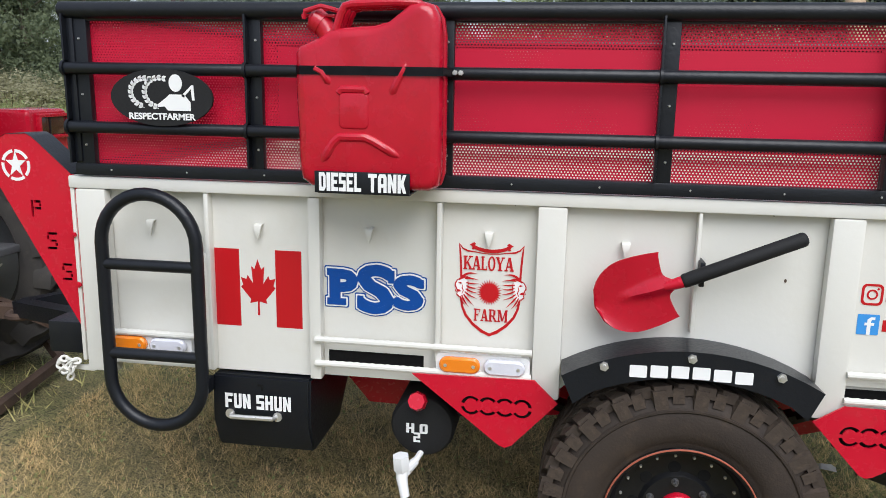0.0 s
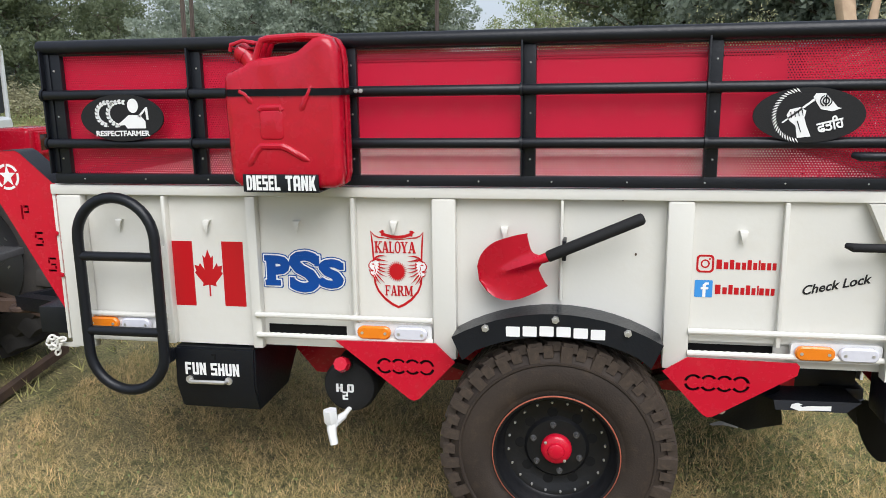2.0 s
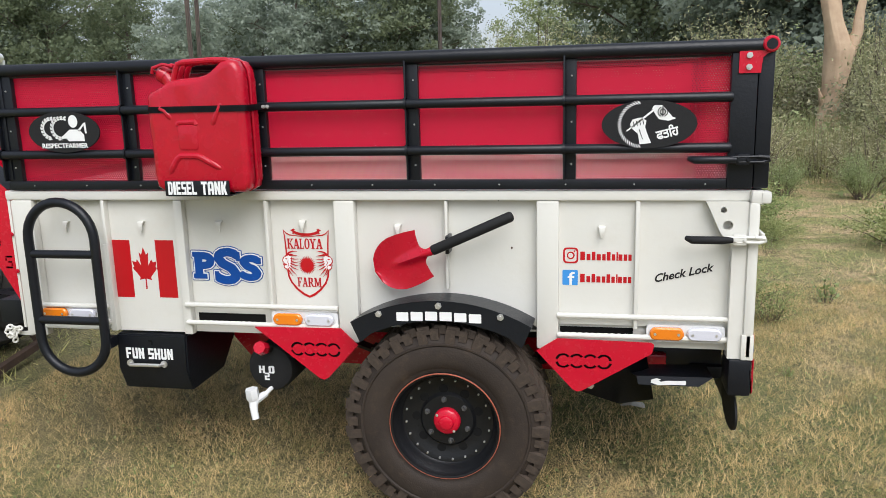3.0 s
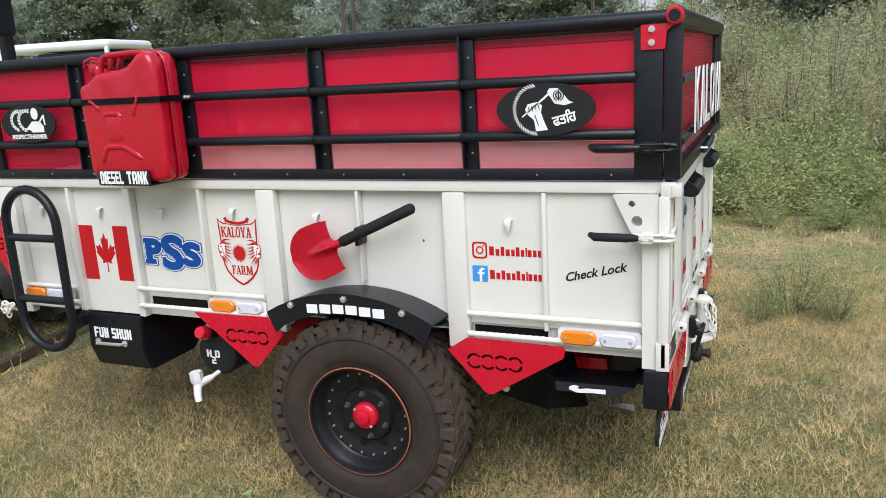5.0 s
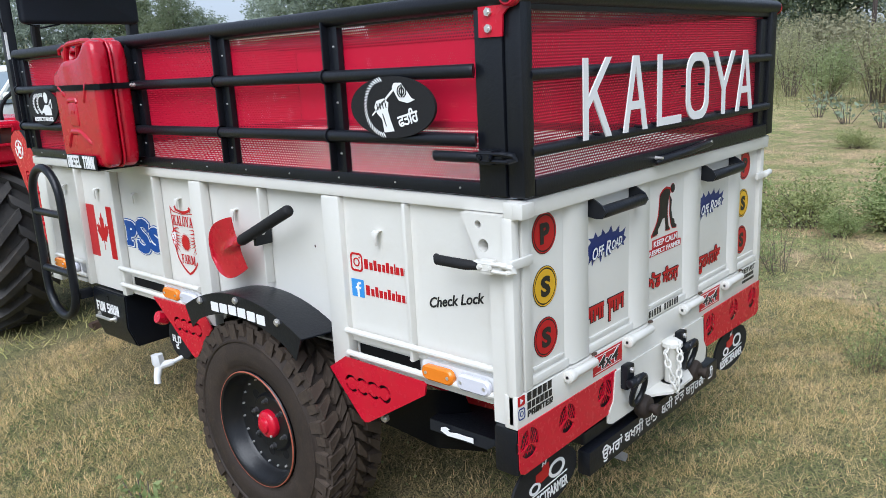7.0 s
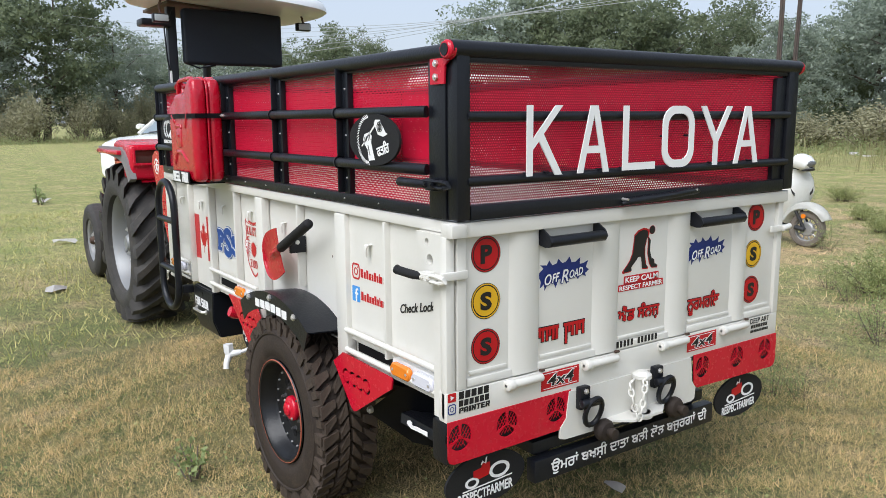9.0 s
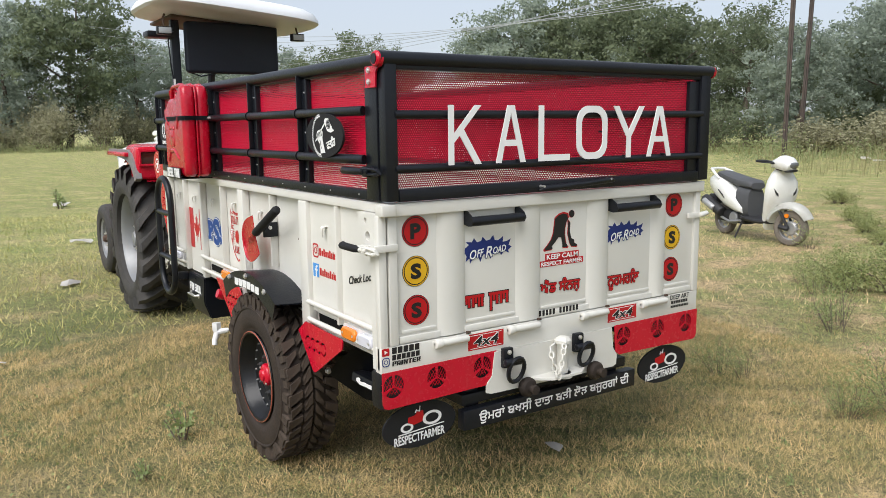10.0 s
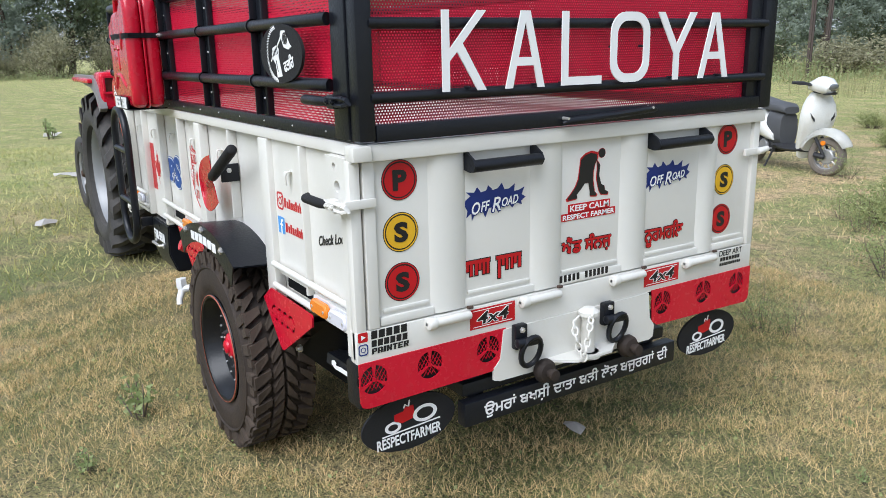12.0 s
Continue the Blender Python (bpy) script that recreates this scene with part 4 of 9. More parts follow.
# hinge barrels
for y0, y1 in ((0.165, 0.310), (0.485, 0.640), (0.850, 1.000), (1.190, 1.350)):
    bm = nb()
    rod(bm, (0.012, y0, 0.722), (0.012, y1, 0.722), 0.013, 12, 0.006)
    rod(bm, (0.012, y0, 0.722), (0.012, y0 + 0.03, 0.722), 0.018, 12, 0.006)
    part("hinge_barrel", bm, WHITE, gate)
    bm = nb()
    rod(bm, (0.006, y1 - 0.006, 0.742), (0.006, y1 + 0.010, 0.740), 0.005, 8)
    part("hinge_pin", bm, RUST, gate)
# black grab handles hung in the fields
for y0, y1 in ((0.305, 0.545), (1.008, 1.264)):
    bm = nb()
    rod(bm, (0.030, y0 + 0.004, 1.140), (0.030, y1 - 0.004, 1.140), 0.017, 16, 0.006)
    handle = part("gate_handle", bm, BLACK, gate, "black tubular grab handle")
    for y in (y0 + 0.004, y1 - 0.004):
        bm = nb()
        mm = Matrix(((1, 0, 0, 0), (0, 0, 1, y + 0.003), (0, 1, 0, 0), (0, 0, 0, 1)))
        plate(bm, [[(-0.026, 1.182), (-0.026, 1.13), (0.018, 1.122), (0.036, 1.124), (0.046, 1.140), (0.036, 1.158), (0.0, 1.180)]], 0.006, mm)
        part("handle_cheek", bm, BLACK, handle)
# draw straps of the side latches
for y0, y1 in ((-0.060, 0.028), (W1 - 0.085, W1 + 0.022)):
    rail_box("latch_strap", 0.001, 0.012, y0, y1, 1.062, 1.086, WHITE, bevel=0.004)
bm = nb()
rod(bm, (0.012, W1 - 0.02, 1.072), (0.012, W1 + 0.035, 1.080), 0.011, 10, 0.004)
part("latch_strap", bm, WHITE, trailer)
# black flexible hose along the tail's upper rim
bm = nb()
tube(bm, [(0.030, 0.62, 1.232), (0.034, 0.64, 1.238), (0.036, 0.84, 1.246), (0.034, 0.98, 1.254), (0.030, 1.00, 1.250)], [0.005, 0.012, 0.012, 0.012, 0.005], 10)
part("rim_handle", bm, BLACK, trailer)
for y, z in ((0.63, 1.246), (0.97, 1.258)):
    bm = nb()
    tube(bm, ((0.02, y, z), (0.046, y, z)), [0.006, 0.004], 8)
    part("rivet", bm, STEEL, trailer)

# red tail boards with round three-spoke vents
for y0, y1, ins in ((-0.040, 0.440, 1), (1.048, W1 + 0.002, -1)):
    z0, z1 = 0.522, 0.652
    c = 0.022
    if ins > 0:
        lp = [(y0, z1), (y0, z0 + c), (y0 + c * 0.3, z0 + c * 0.3), (y0 + c, z0), (y1 - 0.05, z0 + 0.006), (y1 - 0.012, z0 + 0.03), (y1, z1)]
    else:
        lp = [(y0, z1), (y0 + 0.008, z0 + 0.02), (y0 + 0.03, z0 + 0.004), (y1 - c, z0 - 0.004), (y1 - c * 0.3, z0 + c * 0.2), (y1, z0 + c), (y1, z1)]
    holes = []
    cs = [0.004, 0.178, 0.376] if ins > 0 else [1.102, 1.308, 1.487]
    for cy in cs:
        cz = 0.600
        for k in range(3):
            holes.append(arc_band(cy, cz, 0.006, 0.040, 90 + 120 * k + 9, 90 + 120 * (k + 1) - 9, 10))
    bm = nb()
    plate(bm, [lp] + holes, 0.003, tail_at(0.003))
    board = part("tail_board", bm, RED, trailer, "red tail board with round spoked vents")
    for cy in cs:
        # shade within the vent, added as a near-black disc
        bm = nb()
        plate(bm, [ring_pts(cy, 0.600, 0.046, n=28)], 0.002, tail_at(-0.006))
        part("vent_backing", bm, DARKGAP, board)
        bm = nb()
        for q in range(-3, 4):
            h = math.sqrt(max(0.040 ** 2 - (q * 0.012) ** 2, 0))
            for dz in (1, -1):
                a = Vector((-0.001, cy + q * 0.012 - h * 0.5, 0.600 - dz * h * 0.8))
                b = Vector((-0.001, cy + q * 0.012 + h * 0.5, 0.600 + dz * h * 0.8))
                tube(bm, (a, b), 0.0011, 4)
        part("vent_mesh", bm, RED, board)
# black corner caps under the posts
rail_box("corner_cap", -0.078, -0.002, -0.040, 0.10, 0.518, 0.647, BLACK, "black corner cap", bevel=0.012)
rail_box("corner_cap", -0.105, -0.004, W1 - 0.10, W1 - 0.002, 0.525, 0.647, BLACK, bevel=0.016)

# towing plate, rings, pin with chain, buffers
bm = nb()
plate(bm, [[(0.43, 0.648), (0.418, 0.56), (0.395, 0.535), (0.395, 0.498), (0.415, 0.492), (1.04, 0.482), (1.058, 0.490), (1.062, 0.53), (1.04, 0.56), (1.03, 0.648)]], 0.01, tail_at(0.006))
part("towing_plate", bm, WHITE, trailer, "white towing plate")
bm = nb()
plate(bm, [[(0.56, 0.0), (0.90, 0.0), (0.80, 0.075), (0.66, 0.075)]], 0.008, Matrix(((0, 1, 0, 0.0), (1, 0, 0, 0), (0, 0, 1, 0.522), (0, 0, 0, 1))))
part("tow_shelf", bm, WHITE, trailer)
for yy, zz in ((0.478, 0.615), (0.830, 0.615)):
    bm = nb()
    box(bm, 0.006, 0.030, yy - 0.022, yy + 0.022, zz - 0.030, zz + 0.045, 0.006)
    ringp = part("tow_ring_bracket", bm, BLACK, trailer, "black towing ring on a bracket")
    bm = nb()
    pts = [(0.040 + 0.012 * math.sin(radians(a)), yy + 0.026 + 0.036 * math.cos(radians(a)), zz - 0.040 + 0.048 * math.sin(radians(a))) for a in range(0, 360, 20)]
    tube(bm, pts, 0.0085, 10, closed=True)
    part("tow_ring", bm, BLACK, ringp)
    bm = nb()
    rod(bm, (0.040, yy - 0.028, zz - 0.005), (0.040, yy + 0.050, zz - 0.008), 0.014, 12, 0.005)
    part("ring_pin", bm, BLACK, ringp)
    bm = nb()
    hexnut(bm, (0.030, yy, zz + 0.030), (1, 0, 0), 0.009, 0.006)
    part("bolt", bm, STEEL, ringp)
bm = nb()
tube(bm, [(0.032, 0.738, 0.505), (0.032, 0.738, 0.512), (0.032, 0.738, 0.522)], [0.040, 0.040, 0.034], 20)
tube(bm, [(0.032, 0.738, 0.515), (0.032, 0.738, 0.625), (0.032, 0.738, 0.640)], [0.022, 0.021, 0.026], 16)
tube(bm, [(0.032, 0.738, 0.640), (0.032, 0.738, 0.652), (0.032, 0.738, 0.664)], [0.033, 0.033, 0.016], 16)
part("tow_pin", bm, WHITE, trailer, "white towing pin with chain")


def chain(pts, step=0.019, r=0.0035, mat=WHITE, name="chain"):
    bm = nb()
    pts = [Vector(p) for p in pts]
    d, k = 0.0, 0
    for a, b in zip(pts, pts[1:]):
        ln = (b - a).length
        n = max(int(ln / step), 1)
        for i in range(n):
            c = a.lerp(b, (i + 0.5) / n)
            ax = (b - a).normalized()
            sd = ax.orthogonal().normalized() if k % 2 == 0 else ax.cross(ax.orthogonal().normalized())
            lp = [c + ax * step * 0.72 * math.cos(radians(t)) + sd * 0.0085 * math.sin(radians(t)) for t in range(0, 360, 36)]
            tube(bm, lp, r, 6, closed=True)
            k += 1
    return part(name, bm, mat, trailer, "white painted steel chain")


chain([(0.05, 0.735, 0.655), (0.075, 0.705, 0.63), (0.080, 0.688, 0.56), (0.075, 0.680, 0.515), (0.07, 0.670, 0.545), (0.06, 0.660, 0.60), (0.045, 0.665, 0.635), (0.035, 0.695, 0.645)])
for yy in (0.572, 0.922):
    bm = nb()
    prof = [(0.0, 0.085), (0.020, 0.085), (0.022, 0.070), (0.016, 0.068), (0.016, 0.050), (0.034, 0.046), (0.042, 0.034), (0.044, 0.016), (0.036, 0.0), (0.0, 0.0)]
    rings = []
    for r, d in prof:
        rings.append([bm.verts.new((0.006 + d * 0.8, yy + 0.86 * r * math.cos(2 * math.pi * k / 24), 0.492 + 0.86 * r * math.sin(2 * math.pi * k / 24))) for k in range(24)])
    for a, b in zip(rings, rings[1:]):
        for k in range(24):
            bm.faces.new((a[k], a[(k + 1) % 24], b[(k + 1) % 24], b[k]))
    bmesh.ops.remove_doubles(bm, verts=bm.verts, dist=1e-5)
    part("rubber_buffer", bm, RUBBER, trailer, "black rubber buffer")

# bumper channel with white lettering
bm = nb()
box(bm, -0.040, 0.0, 0.294, 1.178, 0.372, 0.446, 0.004)
bumper = part("bumper_bar", bm, BLACK, trailer, "black channel bumper with white lettering")
for y in (0.36, 1.08):
    rail_box("bumper_arm", -0.30, -0.040, y - 0.03, y + 0.03, 0.44, 0.56, BLACK)
rail_box("under_beam", -0.16, -0.02, 0.30, 1.14, 0.46, 0.50, BLACK)

# ---- oval signs ----


def oval(name, m, cu, cv, ru, rv, label, parent=trailer):
    bm = nb()
    plate(bm, [ring_pts(cu, cv, ru, rv, 48)], 0.008, m)
    bmesh.ops.bevel(bm, geom=[e for e in bm.edges if e.calc_face_angle(0) > 1], offset=0.002, segments=2, affect="EDGES")
    return part(name, bm, FOAM, parent, label)


def emblem(loops, m, mat, parent, name="emblem", t=0.001):
    bm = nb()
    for lp in loops:
        plate(bm, lp, t, m)
    return part(name, bm, mat, parent)


def blade(cu, cv, ang, ln, w):
    """A pointed leaf shape."""
    c, s = math.cos(radians(ang)), math.sin(radians(ang))
    return [(cu + c * a * ln - s * b * w, cv + s * a * ln + c * b * w) for a, b in ((0, 0), (0.3, 0.5), (0.65, 0.45), (1, 0), (0.65, -0.45), (0.3, -0.5))]


def swollen(chars, u0, v0, u1, v1, at, x, spread, n=12, slant=0.0, turn=0.0, bold=0.0):
    """Lettering thickened all round by spread, out of n shifted copies laid one upon another."""
    whole = nb()
    for k in range(n):
        a = 2 * math.pi * k / n
        one = text_mesh(chars, u0 + spread * math.cos(a), v0 + spread * math.sin(a), u1 + spread * math.cos(a), v1 + spread * math.sin(a), at(x(k)), 0.0003, bold, slant, turn)
        piece = bpy.data.meshes.new("piece")
        one.to_mesh(piece)
        one.free()
        whole.from_mesh(piece)
        bpy.data.meshes.remove(piece)
    return whole


SY = -0.052
s1 = oval("oval_sign", side_at(SY), -2.478, 1.446, 0.147, 0.076, "black oval sign with white emblem and lettering")
m = side_at(SY - 0.0012)
ears = []
for cu, r in ((-2.522, 0.043), (-2.480, 0.045)):
    for k in range(11):
        a = 82 + 17.5 * k
        p = (cu + r * math.cos(radians(a)), 1.459 + r * 0.86 * math.sin(radians(a)))
        ears.append([blade(p[0], p[1], a - 90 - 30, 0.014, 0.0085)])
        ears.append([blade(p[0], p[1], a - 90 + 30, 0.014, 0.0085)])
    ears.append([arc_band(cu, 1.459, r * 0.92, r * 0.96, 84, 262, 14)])
emblem(ears, m, STICKWHITE, s1, "wheat_emblem")
emblem([[ring_pts(-2.435, 1.485, 0.019, 0.023, 20)],
        [[(-2.490, 1.427), (-2.487, 1.421), (-2.469, 1.423), (-2.459, 1.412), (-2.394, 1.412), (-2.394, 1.435), (-2.412, 1.455), (-2.453, 1.455), (-2.466, 1.444)]],
        [[(-2.419, 1.452), (-2.390, 1.480), (-2.384, 1.480), (-2.382, 1.440), (-2.389, 1.440), (-2.392, 1.470), (-2.413, 1.447)]]], m, STICKWHITE, s1, "plain_figure_mark")
part("lettering", text_mesh("RESPECTFARMER", -2.573, 1.387, -2.381, 1.405, m, bold=0.03), STICKWHITE, s1)
s2 = oval("oval_sign", side_at(SY), -0.360, 1.440, 0.150, 0.077, "black oval sign with white flag emblem and lettering")
teeth = []
for k in range(26):
    a = 92 + 6.8 * k
    p = (-0.385 + 0.062 * math.cos(radians(a)), 1.440 + 0.064 * math.sin(radians(a)))
    teeth.append([blade(p[0], p[1], a + 42, 0.017, 0.0036)])
emblem(teeth, m, STICKWHITE, s2, "tooth_ring_emblem")
emblem([[[(-0.432, 1.420), (-0.428, 1.418), (-0.345, 1.482), (-0.350, 1.486)]],
        [[(-0.352, 1.490), (-0.345, 1.500), (-0.320, 1.500), (-0.300, 1.478), (-0.287, 1.462), (-0.275, 1.458), (-0.300, 1.450), (-0.330, 1.456), (-0.340, 1.470)]],
        [[(-0.420, 1.440), (-0.412, 1.456), (-0.385, 1.462), (-0.368, 1.452), (-0.372, 1.432), (-0.364, 1.408), (-0.352, 1.380), (-0.388, 1.376), (-0.394, 1.410), (-0.412, 1.425)]]], m, STICKWHITE, s2, "flag_emblem")
emblem([[ring_pts(-0.318, 1.479, 0.010, 0.011, 16), ring_pts(-0.318, 1.479, 0.006, 0.007, 14)], [[(-0.320, 1.464), (-0.316, 1.464), (-0.316, 1.496), (-0.320, 1.496)]]], side_at(SY - 0.0024), STICKBLACK, s2, "flag_mark")
emblem([[arc_band(-0.318, 1.479, 0.0135, 0.0165, -70, 70, 8)], [arc_band(-0.318, 1.479, 0.0135, 0.0165, 110, 250, 8)]], side_at(SY - 0.0024), STICKBLACK, s2, "flag_mark")
emblem([[[(u, 1.452 + 0.2 * (u + 0.395)), (u + 0.0025, 1.452 + 0.2 * (u + 0.395)), (u + 0.006, 1.436 + 0.2 * (u + 0.395)), (u + 0.004, 1.436 + 0.2 * (u + 0.395))]] for u in (-0.411, -0.401, -0.391, -0.381)] + [[[(-0.392, 1.424), (-0.389, 1.424), (-0.378, 1.392), (-0.380, 1.392)]]], side_at(SY - 0.0024), STICKBLACK, s2, "hand_line")
part("lettering", swollen("ਫਤਿਹ", -0.338, 1.398, -0.268, 1.434, side_at, lambda k: SY - 0.0012 - 0.0001 * k, 0.0012, 6, 0.0, 14), STICKWHITE, s2)
for k, (y, mx) in enumerate(((0.130, -0.036), (1.385, -0.030))):
    s = oval("hanging_sign", tail_at(mx), y, 0.426 if k == 0 else 0.421, 0.152, 0.082, "black oval sign hung under the tail board, tractor emblem and white lettering")
    zc = 0.426 if k == 0 else 0.421
    mt = tail_at(mx + 0.0012)
    emblem([[ring_pts(y + 0.050, zc + 0.016, 0.040, 0.026, 28), ring_pts(y + 0.050, zc + 0.016, 0.028, 0.017, 24)],
            [ring_pts(y - 0.055, zc - 0.002, 0.026, 0.017, 24), ring_pts(y - 0.055, zc - 0.002, 0.016, 0.010, 20)],
            [[(y - 0.09, zc - 0.022), (y + 0.10, zc - 0.010), (y + 0.10, zc - 0.014), (y - 0.09, zc - 0.026)]],
            [[(y - 0.022, zc + 0.048), (y - 0.016, zc + 0.060), (y - 0.006, zc + 0.052), (y - 0.002, zc + 0.068), (y + 0.002, zc + 0.068), (y - 0.002, zc + 0.046), (y - 0.014, zc + 0.054), (y - 0.018, zc + 0.046)]]], mt, STICKWHITE, s, "tractor_emblem")
    emblem([[[(y - 0.050, zc + 0.014), (y - 0.050, zc + 0.034), (y - 0.020, zc + 0.038), (y - 0.016, zc + 0.050), (y + 0.012, zc + 0.050), (y + 0.014, zc + 0.030), (y + 0.008, zc + 0.010), (y - 0.026, zc + 0.004)]]], mt, STICKRED, s, "tractor_emblem")
    part("lettering", text_mesh("RESPECTFARMER", y - 0.108, zc - 0.058, y + 0.102, zc - 0.026, mt, bold=0.02, turn=1.5), STICKWHITE, s)
    bm = nb()
    tube(bm, [(mx - 0.006, y, zc + 0.070), (mx - 0.012, y, zc + 0.092)], 0.006, 8)
    part("sign_hanger", bm, BLACK, s)

# ---- raised white letters on the tail mesh ----
strokes = dict(
    K=(0.214, 0.350, [[(0, 0), (0.022, 0), (0.022, 0.074), (0.045, 0.098), (0.108, 0.0), (0.136, 0.0), (0.062, 0.118), (0.136, 0.199), (0.108, 0.199), (0.022, 0.104), (0.022, 0.199), (0, 0.199)]]),
    A=(0.412, 0.545, [[(0, 0), (0.024, 0), (0.037, 0.058), (0.096, 0.058), (0.109, 0), (0.133, 0), (0.082, 0.199), (0.051, 0.199)], [(0.043, 0.080), (0.0665, 0.172), (0.090, 0.080)]]),
    L=(0.606, 0.757, [[(0, 0), (0.150, 0), (0.150, 0.023), (0.024, 0.023), (0.024, 0.199), (0, 0.199)]]),
    O=(0.790, 0.948, [rrect(0, 0, 0.158, 0.199, 0.058), rrect(0.025, 0.025, 0.133, 0.174, 0.040)]),
    Y=(0.980, 1.152, [[(0.074, 0), (0.098, 0), (0.098, 0.080), (0.172, 0.199), (0.143, 0.199), (0.086, 0.106), (0.029, 0.199), (0, 0.199), (0.074, 0.080)]]),
    A2=(1.170, 1.312, [[(0, 0), (0.024, 0), (0.040, 0.058), (0.102, 0.058), (0.118, 0), (0.142, 0), (0.087, 0.199), (0.055, 0.199)], [(0.046, 0.080), (0.071, 0.172), (0.096, 0.080)]]))
for key, (y0, y1, loops) in strokes.items():
    bm = nb()
    plate(bm, [[(y0 + u, 1.338 + v) for u, v in lp] for lp in loops], 0.004, tail_at(0.040))
    part("raised_letter", bm, STICKWHITE, trailer, "white raised sheet letter")

for y in (0.225, 0.30, 0.44, 0.52, 0.62, 0.70, 0.81, 0.93, 1.06, 1.20, 1.28):
    bm = nb()
    rod(bm, (0.012, y, 1.345 if y not in (0.93, 0.81) else 1.44), (0.037, y, 1.345 if y not in (0.93, 0.81) else 1.44), 0.004, 6)
    part("letter_stud", bm, BLACK, trailer)

# ---- painted emblems and lettering, near side ----
PY = 0.0295
mf = side_at(0.0235) @ Matrix.Translation((-0.006, 0, 0))


def decal(loops, m, mat, parent=trailer, name="decal", t=0.0006, label=""):
    ob = emblem(loops, m, mat, parent, name, t)
    if label:
        ob["label"] = label
    return ob


decal([[[(-2.386, 0.793), (-2.300, 0.793), (-2.300, 1.023), (-2.386, 1.023)]], [[(-2.192, 0.795), (-2.114, 0.795), (-2.114, 1.024), (-2.192, 1.024)]]], mf, STICKRED, name="flag_decal", label="red and white maple leaf flag")
half = [(0.0, 1.0), (0.10, 0.80), (0.19, 0.86), (0.15, 0.52), (0.30, 0.68), (0.34, 0.60), (0.50, 0.63), (0.44, 0.48), (0.50, 0.44), (0.22, 0.20), (0.25, 0.12), (0.025, 0.16), (0.03, -0.12), (0.0, -0.12)]
leaf = half + [(-u, v) for u, v in half[-2:0:-1]]
decal([[[(-2.245 + u * 0.104, 0.846 + v * 0.149) for u, v in leaf]]], mf, STICKRED, name="flag_decal")
PSS = (("P", -2.040, 0.874, -1.955, 0.980), ("S", -1.960, 0.852, -1.850, 0.998), ("S", -1.855, 0.868, -1.766, 0.972))
SERIFS = ((0, -2.046, 0.874, -1.990, 0.894), (0, -2.046, 0.960, -2.014, 0.980), (1, -1.958, 0.868, -1.940, 0.905), (1, -1.868, 0.945, -1.850, 0.982), (2, -1.853, 0.879, -1.838, 0.903), (2, -1.781, 0.935, -1.766, 0.960))
for depth, spread, mat in ((0.0, 0.0166, STICKBLUE), (0.0016, 0.0132, STICKWHITE), (0.0032, 0.0088, STICKBLUE)):
    for which, (ch, u0, v0, u1, v1) in enumerate(PSS):
        whole = swollen(ch, u0 + 0.0095, v0 + 0.0095, u1 - 0.0095, v1 - 0.0095, side_at, lambda k: PY - depth - 0.0001 * k, spread)
        grow = spread - 0.0088
        for owner, a0, b0, a1, b1 in SERIFS:
            if owner == which:
                plate(whole, [rrect(a0 - grow, b0 - grow, a1 + grow, b1 + grow, 0.002 + grow * 0.5)], 0.0003, side_at(PY - depth - 0.00135))
        part("letter_decal", whole, mat, trailer)


CU, CV = 0.000638, 0.000677


def crest(p, sgn=1):
    return (-1.581 + sgn * (p[0] - 203) * CU, 1.070 - (p[1] - 35) * CV)


def band(pts, widths):
    """Outline of a band of changing width along a line of points."""
    left, right = [], []
    for i, p in enumerate(pts):
        q0, q1 = Vector(pts[max(i - 1, 0)]), Vector(pts[min(i + 1, len(pts) - 1)])
        d = (q1 - q0).normalized()
        w = widths[i] * 0.5
        left.append((p[0] - d.y * w, p[1] + d.x * w))
        right.append((p[0] + d.y * w, p[1] - d.x * w))
    return left + right[::-1]


def wisp(a, c, b, w):
    pts = []
    for i in range(7):
        f = i / 6
        pts.append(tuple((1 - f) ** 2 * a[k] + 2 * f * (1 - f) * c[k] + f * f * b[k] for k in (0, 1)))
    return band(pts, [w * (0.55 + 1.5 * i / 6 * (1 - i / 6)) * (1 - (i / 6) ** 2 * 0.9) for i in range(7)])


def mark(outline, depth, sgn=1, mat=STICKRED, label=""):
    return decal([[[crest(p, sgn) for p in outline]]], side_at(PY - depth), mat, name="crest_decal", t=0.0003, label=label)


mark(band([(76, 262), (82, 300), (98, 336), (130, 373), (170, 402), (203, 416), (236, 402), (276, 373), (308, 336), (324, 300), (330, 262)], [9, 10, 11, 12, 13, 13, 13, 12, 11, 10, 9]), 0.0008, label="red shield crest with sun, maned heads and lettering")
for sgn in (1, -1):
    mark(band([(64, 36), (69, 70), (73, 120), (76, 190)], [2, 8, 9, 9]), 0.0008, sgn)
    mark(band([(65, 38), (80, 56), (102, 66), (135, 69), (170, 74), (203, 76)], [2, 6, 7, 4, 3, 3]), 0.0012, sgn)
    mark([(108, 40), (128, 29), (137, 36), (128, 44), (140, 52), (128, 60), (118, 58), (124, 48)], 0.0016, sgn)
mark(band([(122, 44), (145, 55), (175, 62), (203, 64), (231, 62), (261, 55), (284, 44)], [13, 14, 15, 15, 15, 14, 13]), 0.0020)
sunpts = []
for k in range(56):
    r = 55 if k % 2 == 0 else 37
    sunpts.append((199 + r * math.cos(2 * math.pi * k / 56), 236 + r * math.sin(2 * math.pi * k / 56)))
mark(sunpts, 0.0008)
